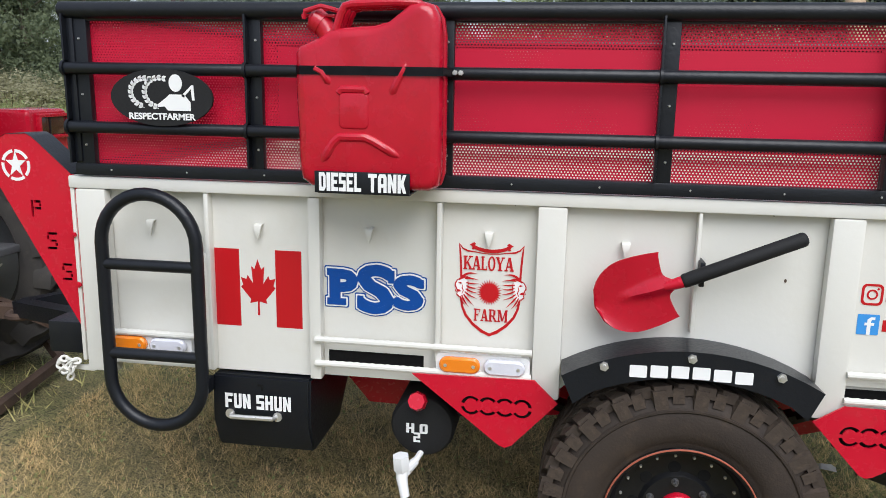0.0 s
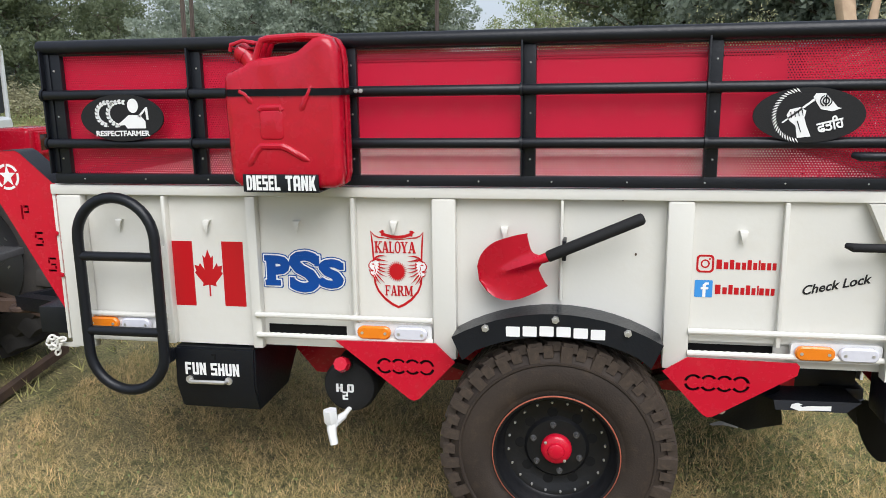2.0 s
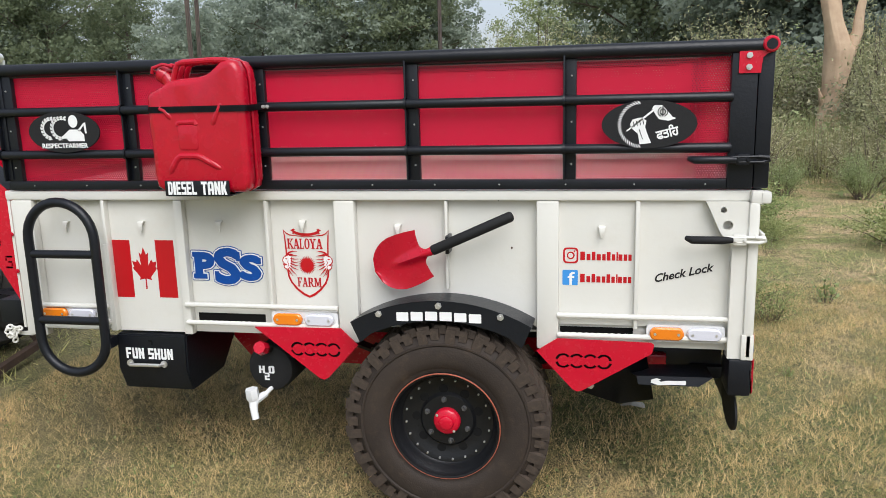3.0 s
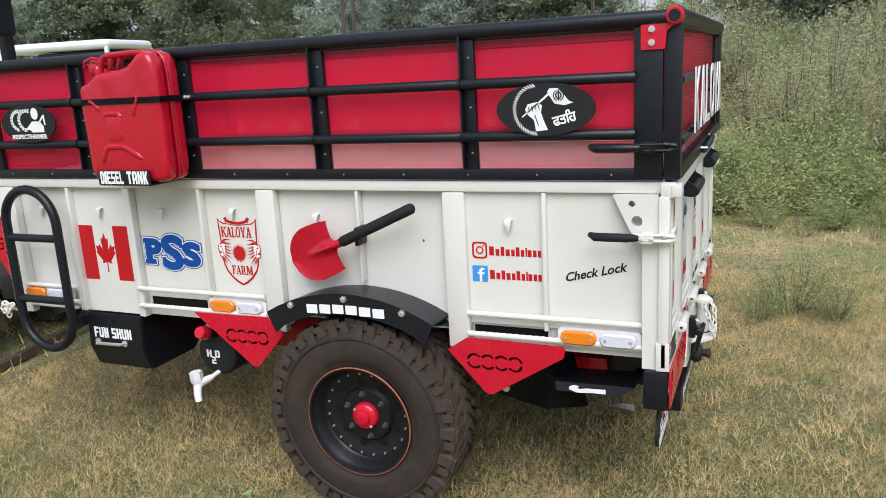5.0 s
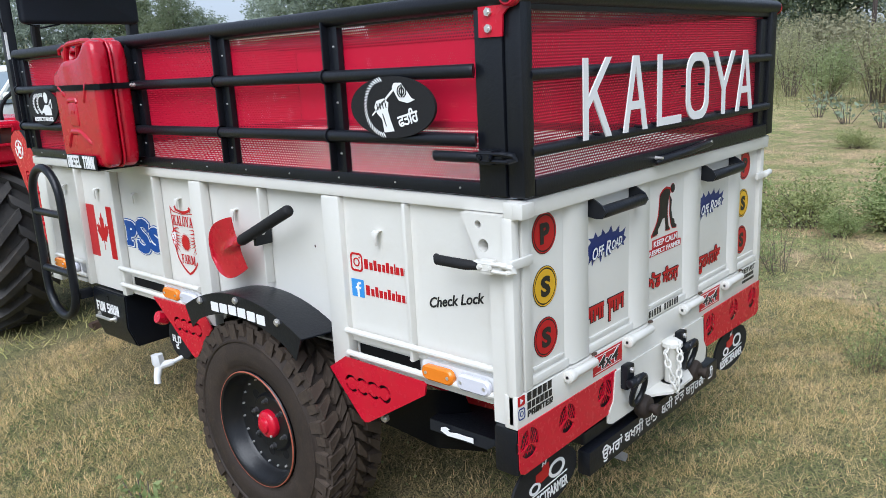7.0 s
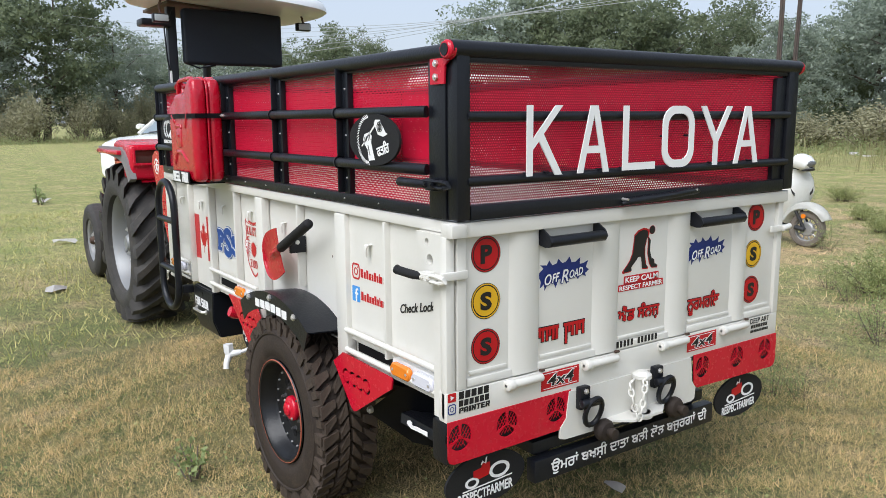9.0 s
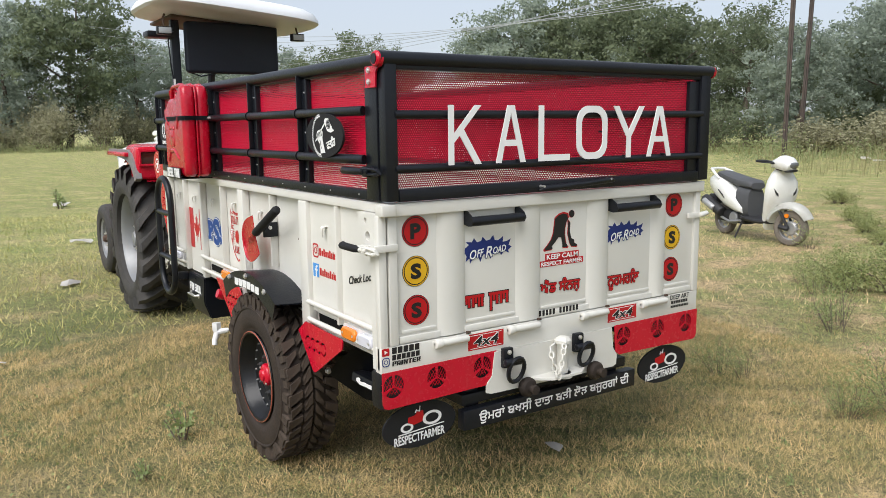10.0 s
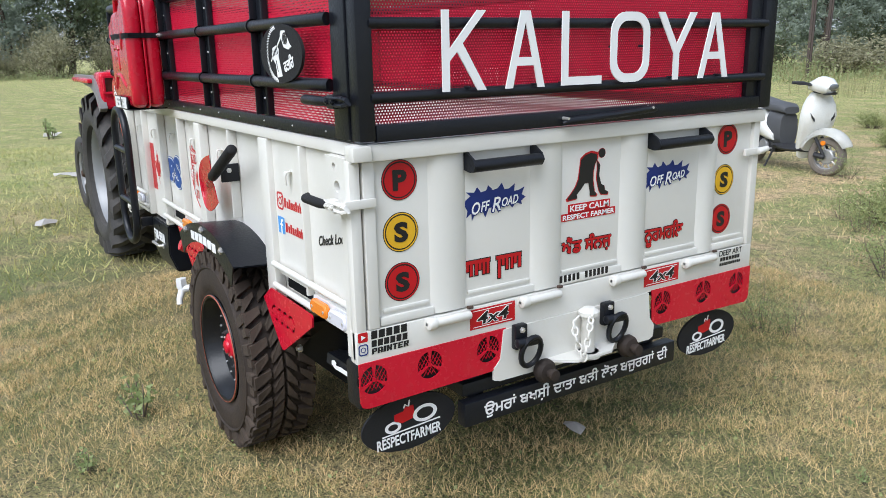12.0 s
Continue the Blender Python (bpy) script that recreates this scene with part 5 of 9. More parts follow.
# maned heads either side of the sun
FACE = [(78, 178), (60, 188), (50, 204), (50, 216), (57, 222), (52, 234), (60, 240), (57, 250), (70, 260), (84, 268), (104, 252), (108, 210), (100, 182)]
MANE = ((72, 184, 98, 148, 146, 160, 12), (66, 188, 100, 162, 130, 186, 9), (92, 182, 120, 176, 152, 186, 8), (98, 198, 126, 204, 154, 200, 7), (99, 211, 124, 226, 154, 216, 8), (96, 224, 124, 240, 152, 240, 8),
        (93, 237, 114, 256, 148, 263, 8), (88, 248, 106, 270, 134, 296, 9), (80, 252, 90, 280, 112, 300, 9), (72, 256, 78, 276, 94, 292, 8), (106, 190, 108, 214, 102, 246, 5))
for sgn in (1, -1):
    mark(FACE, 0.0014, sgn, STICKWHITE)
    mark(band(FACE[:9], [4, 4, 5, 6, 4, 5, 4, 5, 6]), 0.0020, sgn)
    mark([(57, 226), (70, 229), (76, 236), (66, 239), (58, 236)], 0.0022, sgn)
    mark([(63, 200), (74, 197), (82, 202), (72, 205)], 0.0022, sgn)
    mark(band([(84, 206), (80, 220), (86, 232), (80, 246)], [2, 4, 4, 3]), 0.0022, sgn)
    for k, (ax, ay, cx, cy, bx, by, w) in enumerate(MANE):
        mark(wisp((ax, ay), (cx, cy), (bx, by), w), 0.0024 + 0.0001 * k, sgn)
# slab-serif letters of the crest
GLYPHS = dict(
    K=([(0.20, 0, 0.20, 1, 0.24), (0.28, 0.42, 0.80, 0.97, 0.13), (0.42, 0.56, 0.84, 0.03, 0.24)], [(0, 0.42, 0), (0, 0.42, 1), (0.58, 1.0, 0), (0.58, 1.0, 1)]),
    A=([(0.18, 0.03, 0.48, 1, 0.13), (0.52, 1, 0.82, 0.03, 0.26), (0.28, 0.32, 0.68, 0.32, 0.10)], [(0, 0.36, 0), (0.60, 1.0, 0)]),
    L=([(0.26, 0, 0.26, 1, 0.28), (0.90, 0, 0.90, 0.30, 0.12)], [(0, 0.96, 0), (0.04, 0.52, 1)]),
    Y=([(0.5, 0, 0.5, 0.46, 0.26), (0.48, 0.44, 0.20, 0.97, 0.24), (0.52, 0.44, 0.82, 0.97, 0.13)], [(0.27, 0.73, 0), (0, 0.42, 1), (0.64, 1.0, 1)]),
    F=([(0.24, 0, 0.24, 1, 0.26), (0.90, 1, 0.90, 0.70, 0.12), (0.28, 0.5, 0.66, 0.5, 0.12), (0.66, 0.36, 0.66, 0.64, 0.10)], [(0, 0.50, 0), (0, 0.96, 1)]),
    R=([(0.20, 0, 0.20, 1, 0.24), (0.22, 0.47, 0.62, 0.47, 0.10), (0.68, 0.52, 0.68, 0.94, 0.24), (0.50, 0.46, 0.84, 0.03, 0.22)], [(0, 0.42, 0), (0, 0.66, 1), (0.70, 1.0, 0)]),
    M=([(0.14, 0, 0.14, 1, 0.12), (0.20, 1, 0.50, 0.08, 0.20), (0.50, 0.08, 0.80, 1, 0.10), (0.84, 0, 0.84, 1, 0.20)], [(0, 0.28, 0), (0, 0.26, 1), (0.68, 1.0, 0), (0.74, 1.0, 1)]))


def slab_letter(ch, x0, x1, base, top):
    bm = nb()
    h, w = base - top, x1 - x0
    place = lambda u, v: crest((x0 + u * w, base - v * h))
    n = 0
    if ch == "O":
        plate(bm, [[place(0.5 + 0.5 * math.cos(a), 0.5 + 0.53 * math.sin(a)) for a in [k * math.pi / 14 for k in range(28)]],
                   [place(0.5 + 0.25 * math.cos(a), 0.5 + 0.42 * math.sin(a)) for a in [k * math.pi / 12 for k in range(24)]]], 0.0003, side_at(PY - 0.0016))
    else:
        lines, serifs = GLYPHS[ch]
        for ax, ay, bx, by, t in lines:
            plate(bm, [[place(ax - t / 2, ay), place(ax + t / 2, ay), place(bx + t / 2, by), place(bx - t / 2, by)]] if abs(by - ay) > 0.05 else
                  [[place(ax, ay - t / 2), place(bx, by - t / 2), place(bx, by + t / 2), place(ax, ay + t / 2)]], 0.0003, side_at(PY - 0.0016 - 0.0001 * n))
            n += 1
        for u0, u1, v in serifs:
            v0 = v - 0.10 * v
            plate(bm, [[place(u0, v0), place(u1, v0), place(u1, v0 + 0.10), place(u0, v0 + 0.10)]], 0.0003, side_at(PY - 0.0016 - 0.0001 * n))
            n += 1
    part("letter_decal", bm, STICKRED, trailer)


for ch, x0, x1 in (("K", 84, 124), ("A", 121, 159), ("L", 160, 188), ("O", 190, 222), ("Y", 222, 262), ("A", 261, 301)):
    slab_letter(ch, x0, x1, 143, 86)
for ch, x0, x1 in (("F", 134, 163), ("A", 163, 197), ("R", 199, 236), ("M", 237, 282)):
    slab_letter(ch, x0, x1, 358, 306)
RY = 0.0115
# two social marks, each with a bar of a handle
decal([[rrect(-0.634, 0.962, -0.582, 1.018, 0.013), rrect(-0.628, 0.968, -0.588, 1.012, 0.009)], [ring_pts(-0.608, 0.990, 0.0135, n=20), ring_pts(-0.608, 0.990, 0.009, n=20)], [ring_pts(-0.595, 1.005, 0.003, n=10)]], side_at(RY - 0.0006), STICKRED, name="mark_decal", label="red outlined square mark")
decal([[rrect(-0.636, 0.884, -0.583, 0.938, 0.003)]], side_at(RY - 0.0006), LIGHTBLUE, name="mark_decal", label="blue square mark")
decal([[[(-0.612, 0.884), (-0.603, 0.884), (-0.603, 0.909), (-0.595, 0.909), (-0.595, 0.916), (-0.603, 0.916), (-0.603, 0.921), (-0.600, 0.924), (-0.594, 0.924), (-0.594, 0.931), (-0.604, 0.931), (-0.612, 0.924), (-0.612, 0.916), (-0.618, 0.916), (-0.618, 0.909), (-0.612, 0.909)]]], side_at(RY - 0.0014), STICKWHITE, name="mark_decal")
for zb in (0.974, 0.895):
    widths = (0.022, 0.018, 0.017, 0.019, 0.016, 0.017, 0.016, 0.007, 0.018, 0.016, 0.015)
    u = -0.575
    for k, w in enumerate(widths):
        h = 0.030 if k in (0, 2, 5, 7) else 0.022
        decal([[[(u, zb), (u + w * 0.72, zb), (u + w * 0.72, zb + h), (u, zb + h)]]], side_at(RY - 0.0006), STICKRED, name="lettering_bar")
        u += w * 0.98
part("lettering", text_mesh("Check Lock", -0.326, 0.921, -0.128, 0.950, side_at(RY - 0.0006), 0.0006, 0.022, 0.4, 13), STICKBLACK, trailer)

# ---- painted emblems and lettering, tail ----
PX = -0.0135


def gate_at(x):
    return tail_at(x) @ Matrix.Translation((0.007, 0, 0))


for y, z, ch, mat, rr in ((0.102, 1.120, "P", STICKRED, 0.053), (0.101, 0.983, "S", YELLOW, 0.053), (0.101, 0.848, "S", STICKRED, 0.053),
                          (1.397, 1.126, "P", STICKRED, 0.053), (1.390, 0.986, "S", YELLOW, 0.053), (1.386, 0.848, "S", STICKRED, 0.053)):
    base = decal([[ring_pts(y, z, rr, n=36)]], gate_at(PX + 0.001), STICKBLACK, gate, "round_decal", label="yellow and black round letter badge" if mat is YELLOW else "red and black round letter badge")
    decal([[ring_pts(y, z, rr - 0.002, n=36), ring_pts(y, z, rr - 0.005, n=36)]], gate_at(PX + 0.0018), mat, base, "badge_ring")
    decal([[ring_pts(y, z, rr - 0.009, n=36)]], gate_at(PX + 0.0018), mat, base, "badge_disc")
    part("badge_letter", text_mesh(ch, y - 0.021, z - 0.027, y + 0.021, z + 0.027, gate_at(PX + 0.0026), 0.0006, 0.05), STICKBLACK, base)
for y0, y1, zc in ((0.312, 0.500, 1.026), (1.010, 1.198, 1.028)):
    wy, hz = y1 - y0, 0.088
    tops = ((0.00, 0.46), (0.02, 0.60), (0.10, 0.72), (0.03, 0.86), (0.16, 0.82), (0.21, 0.98), (0.27, 0.80), (0.36, 0.84), (0.39, 1.00), (0.47, 0.82), (0.55, 0.86), (0.62, 1.02), (0.66, 0.80), (0.74, 0.80), (0.84, 0.94), (0.83, 0.70), (0.92, 0.72), (1.01, 0.80), (0.96, 0.56), (1.03, 0.46))
    lows = ((0.95, 0.34), (0.97, 0.22), (0.86, 0.32), (0.80, 0.16), (0.74, 0.30), (0.62, 0.30), (0.56, 0.06), (0.50, 0.28), (0.40, 0.26), (0.34, -0.02), (0.29, 0.22), (0.20, 0.22), (0.12, -0.06), (0.11, 0.18), (0.03, 0.04), (0.05, 0.26))
    sp = [(y0 + (u - 0.5) * wy * 1.10 + 0.5 * wy, zc - 0.044 + v * hz + 0.006) for u, v in tops + lows][::-1]
    base = decal([[sp]], gate_at(PX + 0.001), NAVY, gate, "splash_decal", label="dark blue splash with white lettering")
    for w, a, b, lo, hi in (("O", 0.07, 0.22, -0.026, 0.006), ("FF", 0.23, 0.40, -0.020, 0.006), ("R", 0.43, 0.60, -0.025, 0.013), ("OAD", 0.62, 0.93, -0.013, 0.011)):
        part("lettering", swollen(w, y0 + a * wy, zc + lo, y0 + b * wy, zc + hi, gate_at, lambda k: PX + 0.0020 + 0.0001 * k, 0.0042, 8, 0.35, 6), NAVY, base)
        part("lettering", swollen(w, y0 + a * wy, zc + lo, y0 + b * wy, zc + hi, gate_at, lambda k: PX + 0.0036 + 0.0001 * k, 0.0007, 5, 0.35, 6), STICKWHITE, base)
# plain bent figure mark
def bent(pts):
    return [(0.668 + u * 0.178, 0.990 + v * 0.152) for u, v in pts]


fig = [[bent([(0.31, 0.85), (0.42, 0.94), (0.56, 0.98), (0.70, 0.94), (0.72, 0.82), (0.66, 0.72), (0.62, 0.55), (0.62, 0.38), (0.66, 0.15), (0.72, 0.08), (0.70, 0.04), (0.55, 0.06), (0.55, 0.14), (0.51, 0.34), (0.42, 0.34), (0.34, 0.24), (0.22, 0.12), (0.24, 0.04), (0.02, 0.02), (0.0, 0.07), (0.10, 0.17), (0.20, 0.30), (0.26, 0.44), (0.29, 0.66)])],
       [bent(ring_pts(0.80, 0.91, 0.085, 0.10, 18))],
       [bent([(0.68, 0.80), (0.76, 0.70), (0.74, 0.48), (0.80, 0.28), (0.88, 0.24), (0.90, 0.14), (0.98, 0.10), (0.97, 0.04), (0.80, 0.06), (0.74, 0.16), (0.68, 0.40), (0.69, 0.62)])]]
decal(fig, gate_at(PX + 0.001), STICKRED, gate, "figure_decal", label="dark red outlined bent plain figure mark")
decal([[[(cu + (u - cu) * 0.90, cv + (v - cv) * 0.93) for u, v in lp] for lp in sh for cu, cv in [(sum(p[0] for p in lp) / len(lp), sum(p[1] for p in lp) / len(lp))]] for sh in fig], gate_at(PX + 0.0018), STICKBLACK, gate, "figure_decal")
decal([[rrect(0.678, 0.955, 0.850, 0.984, 0.003)], [rrect(0.652, 0.934, 0.874, 0.957, 0.003)]], gate_at(PX + 0.001), STICKRED, gate, "slogan_decal", label="red slogan strip with white lettering")
part("lettering", text_mesh("KEEP CALM", 0.685, 0.961, 0.844, 0.980, gate_at(PX + 0.0018), 0.0006, 0.02), STICKWHITE, gate)
part("lettering", text_mesh("RESPECT FARMER", 0.657, 0.937, 0.869, 0.953, gate_at(PX + 0.0018), 0.0006, 0.02), STICKWHITE, gate)


def gurmukhi(words, y0, z0, y1, z1, parent, mats, x, turn=0.0):
    for d, bold, mat in mats:
        part("lettering", swollen(words, y0, z0, y1, z1, gate_at, lambda k: x + d + 0.0001 * k, bold, 5, 0.0, turn), mat, parent)


two = ((0.001, 0.0040, STICKBLACK), (0.0024, 0.0016, STICKRED))
gurmukhi("ਐਂਡ ਸੰਨਜ਼", 0.656, 0.822, 0.858, 0.882, gate, two, PX)
gurmukhi("ਨੂਰਮਹਿਲ", 1.012, 0.800, 1.192, 0.874, gate, two, PX)
for d, g, mat in ((0.001, 0.003, STICKBLACK), (0.0018, 0.0, STICKRED)):
    for u0, u1, legs in ((0.286, 0.388, (0.004, 0.020, 0.032, 0.050, 0.062, 0.076, 0.090)), (0.410, 0.500, (0.006, 0.020, 0.034, 0.052, 0.064, 0.080))):
        decal([[[(u0 - g, 0.858 - g), (u1 + g, 0.858 - g), (u1 + g, 0.868 + g), (u0 - g, 0.868 + g)]]], gate_at(PX + d), mat, gate, "lettering_bar")
        for k, q in enumerate(legs):
            low = 0.802 if k == 0 else (0.838 if k % 3 == 1 else 0.824)
            decal([[[(u0 + q - g, low - g), (u0 + q + 0.009 + g, low - g), (u0 + q + 0.009 + g, 0.858 - g), (u0 + q - g, 0.858 - g)]]], gate_at(PX + d), mat, gate, "lettering_bar")
for k in range(12):
    if k != 5:
        decal([[rrect(0.640 + 0.0172 * k, 0.748, 0.651 + 0.0172 * k, 0.770, 0.002)]], gate_at(-0.0015), STICKBLACK, gate, "lettering_bar")
for y0, y1 in ((0.314, 0.474), (1.010, 1.175)):
    b = decal([[[(y0, 0.669), (y1, 0.669), (y1, 0.729), (y0, 0.729)]]], tail_at(0.0012), STICKRED, trailer, "four_wheel_decal", label="red badge with black and white lettering")
    part("lettering", text_mesh("4x4", y0 + 0.022, 0.680, y1 - 0.022, 0.720, tail_at(0.0020), 0.0006, 0.05, 0.2), STICKWHITE, b)
    part("lettering", text_mesh("4x4", y0 + 0.024, 0.682, y1 - 0.024, 0.718, tail_at(0.0028), 0.0006, 0.015, 0.2), STICKBLACK, b)
    decal([[[(y0 + 0.01, 0.674), (y1 - 0.01, 0.674), (y1 - 0.01, 0.676), (y0 + 0.01, 0.676)]], [[(y0 + 0.01, 0.722), (y1 - 0.01, 0.722), (y1 - 0.01, 0.724), (y0 + 0.01, 0.724)]]], tail_at(0.002), STICKWHITE, b, "badge_line")
# painter's card: marks with bars for the name
decal([[rrect(-0.037, 0.710, -0.009, 0.736, 0.003)]], tail_at(0.0012), STICKRED, trailer, "mark_decal")
decal([[[(-0.028, 0.716), (-0.016, 0.723), (-0.028, 0.730)]]], tail_at(0.002), STICKWHITE, trailer, "mark_decal")
decal([[rrect(-0.037, 0.673, -0.009, 0.704, 0.008), rrect(-0.034, 0.676, -0.012, 0.701, 0.006)], [ring_pts(-0.023, 0.6885, 0.0075, n=16), ring_pts(-0.023, 0.6885, 0.0055, n=16)]], tail_at(0.0012), NAVY, trailer, "mark_decal")
for zz, n, h in ((0.713, 5, 0.022), (0.691, 6, 0.018)):
    w = 0.112 / n
    for k in range(n):
        u, e = 0.001 + k * w, 0.80 * w
        decal([[[(u, zz), (u + e, zz), (u + e + 0.001, zz + h), (u + 0.001, zz + h)]]], tail_at(0.0012), STICKBLACK, trailer, "lettering_bar")
part("lettering", block_word("PAINTER", 0.001, 0.671, 0.112, 0.687, tail_at(0.0016), 0.14, 0.1), STICKBLACK, trailer)
part("lettering", text_mesh("DEEP ART", 1.385, 0.714, 1.508, 0.734, tail_at(0.0008), 0.0006, 0.01), STICKBLACK, trailer)
decal([[[(1.392 + 0.0155 * k, 0.695), (1.404 + 0.0155 * k, 0.695), (1.404 + 0.0155 * k, 0.708), (1.392 + 0.0155 * k, 0.708)]] for k in range(7)], tail_at(0.0012), STICKBLACK, trailer, "lettering_bar")["kind"] = "stuff"
decal([[[(1.390 + 0.0105 * k, 0.678), (1.398 + 0.0105 * k, 0.678), (1.398 + 0.0105 * k, 0.688), (1.390 + 0.0105 * k, 0.688)]] for k in range(11)], tail_at(0.0012), STICKBLACK, trailer, "lettering_bar")["kind"] = "stuff"
part("lettering", swollen("ਉਮਰਾਂ ਬਖਸ਼ੀਂ ਦਾਤਾ ਬੜੀ ਲੋੜ ਬਜ਼ੁਰਗਾਂ ਦੀ", 0.362, 0.384, 1.140, 0.436, tail_at, lambda k: 0.0005 + 0.0001 * k, 0.0012, 3), STICKWHITE, bumper)

# red star plate at the trailer's front, with cut letters
SP = [(-2.782, 1.213), (-2.80, 1.222), (-2.915, 1.325), (-2.935, 1.335), (-3.00, 1.332), (-3.05, 1.305), (-3.075, 1.255), (-3.06, 1.225), (-2.798, 0.752), (-2.782, 0.750)]


def glyph_bars(u, v, bars):
    return [[(u + a, v + b), (u + c, v + b), (u + c, v + d), (u + a, v + d)] for a, b, c, d in bars]


CUT_P = ((-0.016, -0.024, -0.008, 0.026), (-0.005, 0.018, 0.016, 0.026), (-0.005, -0.002, 0.016, 0.006), (0.010, 0.008, 0.017, 0.016))
CUT_S = ((-0.014, 0.018, 0.017, 0.026), (-0.017, 0.004, -0.009, 0.016), (-0.006, -0.003, 0.014, 0.004), (0.009, -0.016, 0.017, -0.005), (-0.017, -0.026, 0.014, -0.018))
cuts = glyph_bars(-2.922, 1.116, CUT_P) + glyph_bars(-2.879, 1.022, CUT_S) + glyph_bars(-2.838, 0.930, CUT_S)
bm = nb()
plate(bm, [SP] + cuts, 0.008, side_at(0.006))
star_plate = part("star_plate", bm, RED, trailer, "red triangular front plate with a white star")
stars = [(-2.974 + (0.034 if k % 2 == 0 else 0.0132) * math.sin(2 * math.pi * k / 10), 1.245 + (0.040 if k % 2 == 0 else 0.0155) * math.cos(2 * math.pi * k / 10)) for k in range(10)]
emblem([[stars]] + [[[( -2.974 + (u + 2.974) * 1.0, v) for u, v in arc_band(-2.974, 1.243, 0.037, 0.046, a0, a0 + 62, 8)]] for a0 in (100, 172, 244, 316, 28)], side_at(0.0045), STICKWHITE, star_plate, "star_emblem")
# near-black sheet added for the shade seen through the cut letters
bm = nb()
plate(bm, [SP], 0.003, side_at(0.030))
part("star_plate_backing", bm, DARKGAP, trailer)
for u, v in ((-2.801, 1.046), (-2.797, 0.896)):
    bm = nb()
    hexnut(bm, (u, -0.002, v), (0, -1, 0), 0.009, 0.006)
    part("bolt", bm, RED, star_plate)
# sloping black edge behind the star plate and the drawbar frame
bm = nb()
a = [bm.verts.new((u, 0.004, v + 0.001)) for u, v in SP[1:6]]
b = [bm.verts.new((u, 0.10, v + 0.001)) for u, v in SP[1:6]]
for i in range(4):
    bm.faces.new((a[i], a[i + 1], b[i + 1], b[i]))
part("plate_edge", bm, BLACK, trailer)
for y0, y1 in ((0.25, 0.36), (1.20, 1.31)):
    bm = nb()
    tube(bm, [(-2.70, (y0 + y1) / 2, 0.66), (-3.0, 0.5 * (y0 + y1) * 0.8 + 0.16, 0.64), (-3.62, 0.80, 0.55)], 0.045, 4)
    part("drawbar", bm, BLACK, trailer, "black drawbar beam")
rail_box("front_beam", -2.95, -2.81, 0.05, W1 - 0.05, 0.66, 0.76, BLACK)
bm = nb()
tube(bm, [(-3.62 + 0.05 * math.cos(radians(a)), 0.80 + 0.05 * math.sin(radians(a)), 0.52) for a in range(0, 360, 24)], 0.016, 8, closed=True)
part("drawbar_eye", bm, RUST, trailer)
# front bracket and chain tangle at the lower front corner
bm = nb()
plate(bm, [[(-2.782, 0.66), (-2.80, 0.64), (-2.86, 0.632), (-2.86, 0.625), (-2.78, 0.622), (-2.74, 0.64), (-2.70, 0.66)]], 0.010, side_at(0.012))
part("corner_bracket", bm, WHITE, trailer)
chain([(-2.815, -0.004, 0.655), (-2.87, -0.012, 0.665), (-2.885, -0.010, 0.645), (-2.84, -0.020, 0.63), (-2.87, -0.016, 0.625), (-2.825, -0.012, 0.66), (-2.845, -0.014, 0.60)], 0.017, 0.0042)

# ---- jerrycan strapped to the cage ----


def offset_outline(pts, d):
    """Moves a counter-clockwise outline inwards by d."""
    out = []
    n = len(pts)
    for i in range(n):
        a, b, c = Vector(pts[i - 1]), Vector(pts[i]), Vector(pts[(i + 1) % n])
        n1, n2 = (b - a).normalized(), (c - b).normalized()
        nn = Vector((-n1.y - n2.y, n1.x + n2.x))
        nn = nn.normalized() if nn.length > 1e-6 else Vector((-n1.y, n1.x))
        k = d / max(nn.dot(Vector((-n1.y, n1.x))), 0.5)
        out.append(tuple(b + nn * k))
    return out


def pillow(bm, outline, y0, y1, r, m, steps=4, back=True):
    """A body between depths y0 and y1 along local z with its front rim rounded by r (and its back rim too)."""
    rings = []
    prof = [(r * (1 - math.sin(math.pi / 2 * k / steps)), y1 - r * (1 - math.cos(math.pi / 2 * k / steps))) for k in range(steps + 1)]
    prof2 = [(i, y0 + (y1 - y)) for i, y in prof][::-1] if back else [(0.0, y0)]
    for ins, y in prof + prof2:
        rings.append([bm.verts.new(m @ Vector((u, v, y))) for u, v in offset_outline(outline, ins)])
    for a, b in zip(rings, rings[1:]):
        for i in range(len(a)):
            j = (i + 1) % len(a)
            bm.faces.new((a[i], a[j], b[j], b[i]))
    bm.faces.new(rings[0])
    bm.faces.new(rings[-1][::-1])
    return bm


can = tagged(empty("jerrycan", pose(-0.013, 0, -0.004)), "dented glossy red steel jerrycan strapped to the black cage pipe", "jerrycan")
CANRED = material("glossy_can_red", (0.45, 0.003, 0.020), 0.26, alt=(0.37, 0.002, 0.015), scale=14, grain=22, bump=0.13, coat=0.35, dirt=(0.26, 0.012, 0.02), dirt_amount=0.3)
body = [(-1.712, 1.238), (-1.690, 1.250), (-1.682, 1.278), (-1.683, 1.45), (-1.685, 1.615), (-1.690, 1.655), (-1.706, 1.682), (-1.732, 1.690), (-1.762, 1.684), (-1.787, 1.664),
        (-1.815, 1.643), (-1.850, 1.634), (-1.935, 1.628), (-1.962, 1.622), (-1.990, 1.604), (-2.036, 1.586), (-2.049, 1.566), (-2.048, 1.45), (-2.043, 1.29), (-2.037, 1.258), (-2.012, 1.240), (-1.975, 1.235), (-1.83, 1.234)]
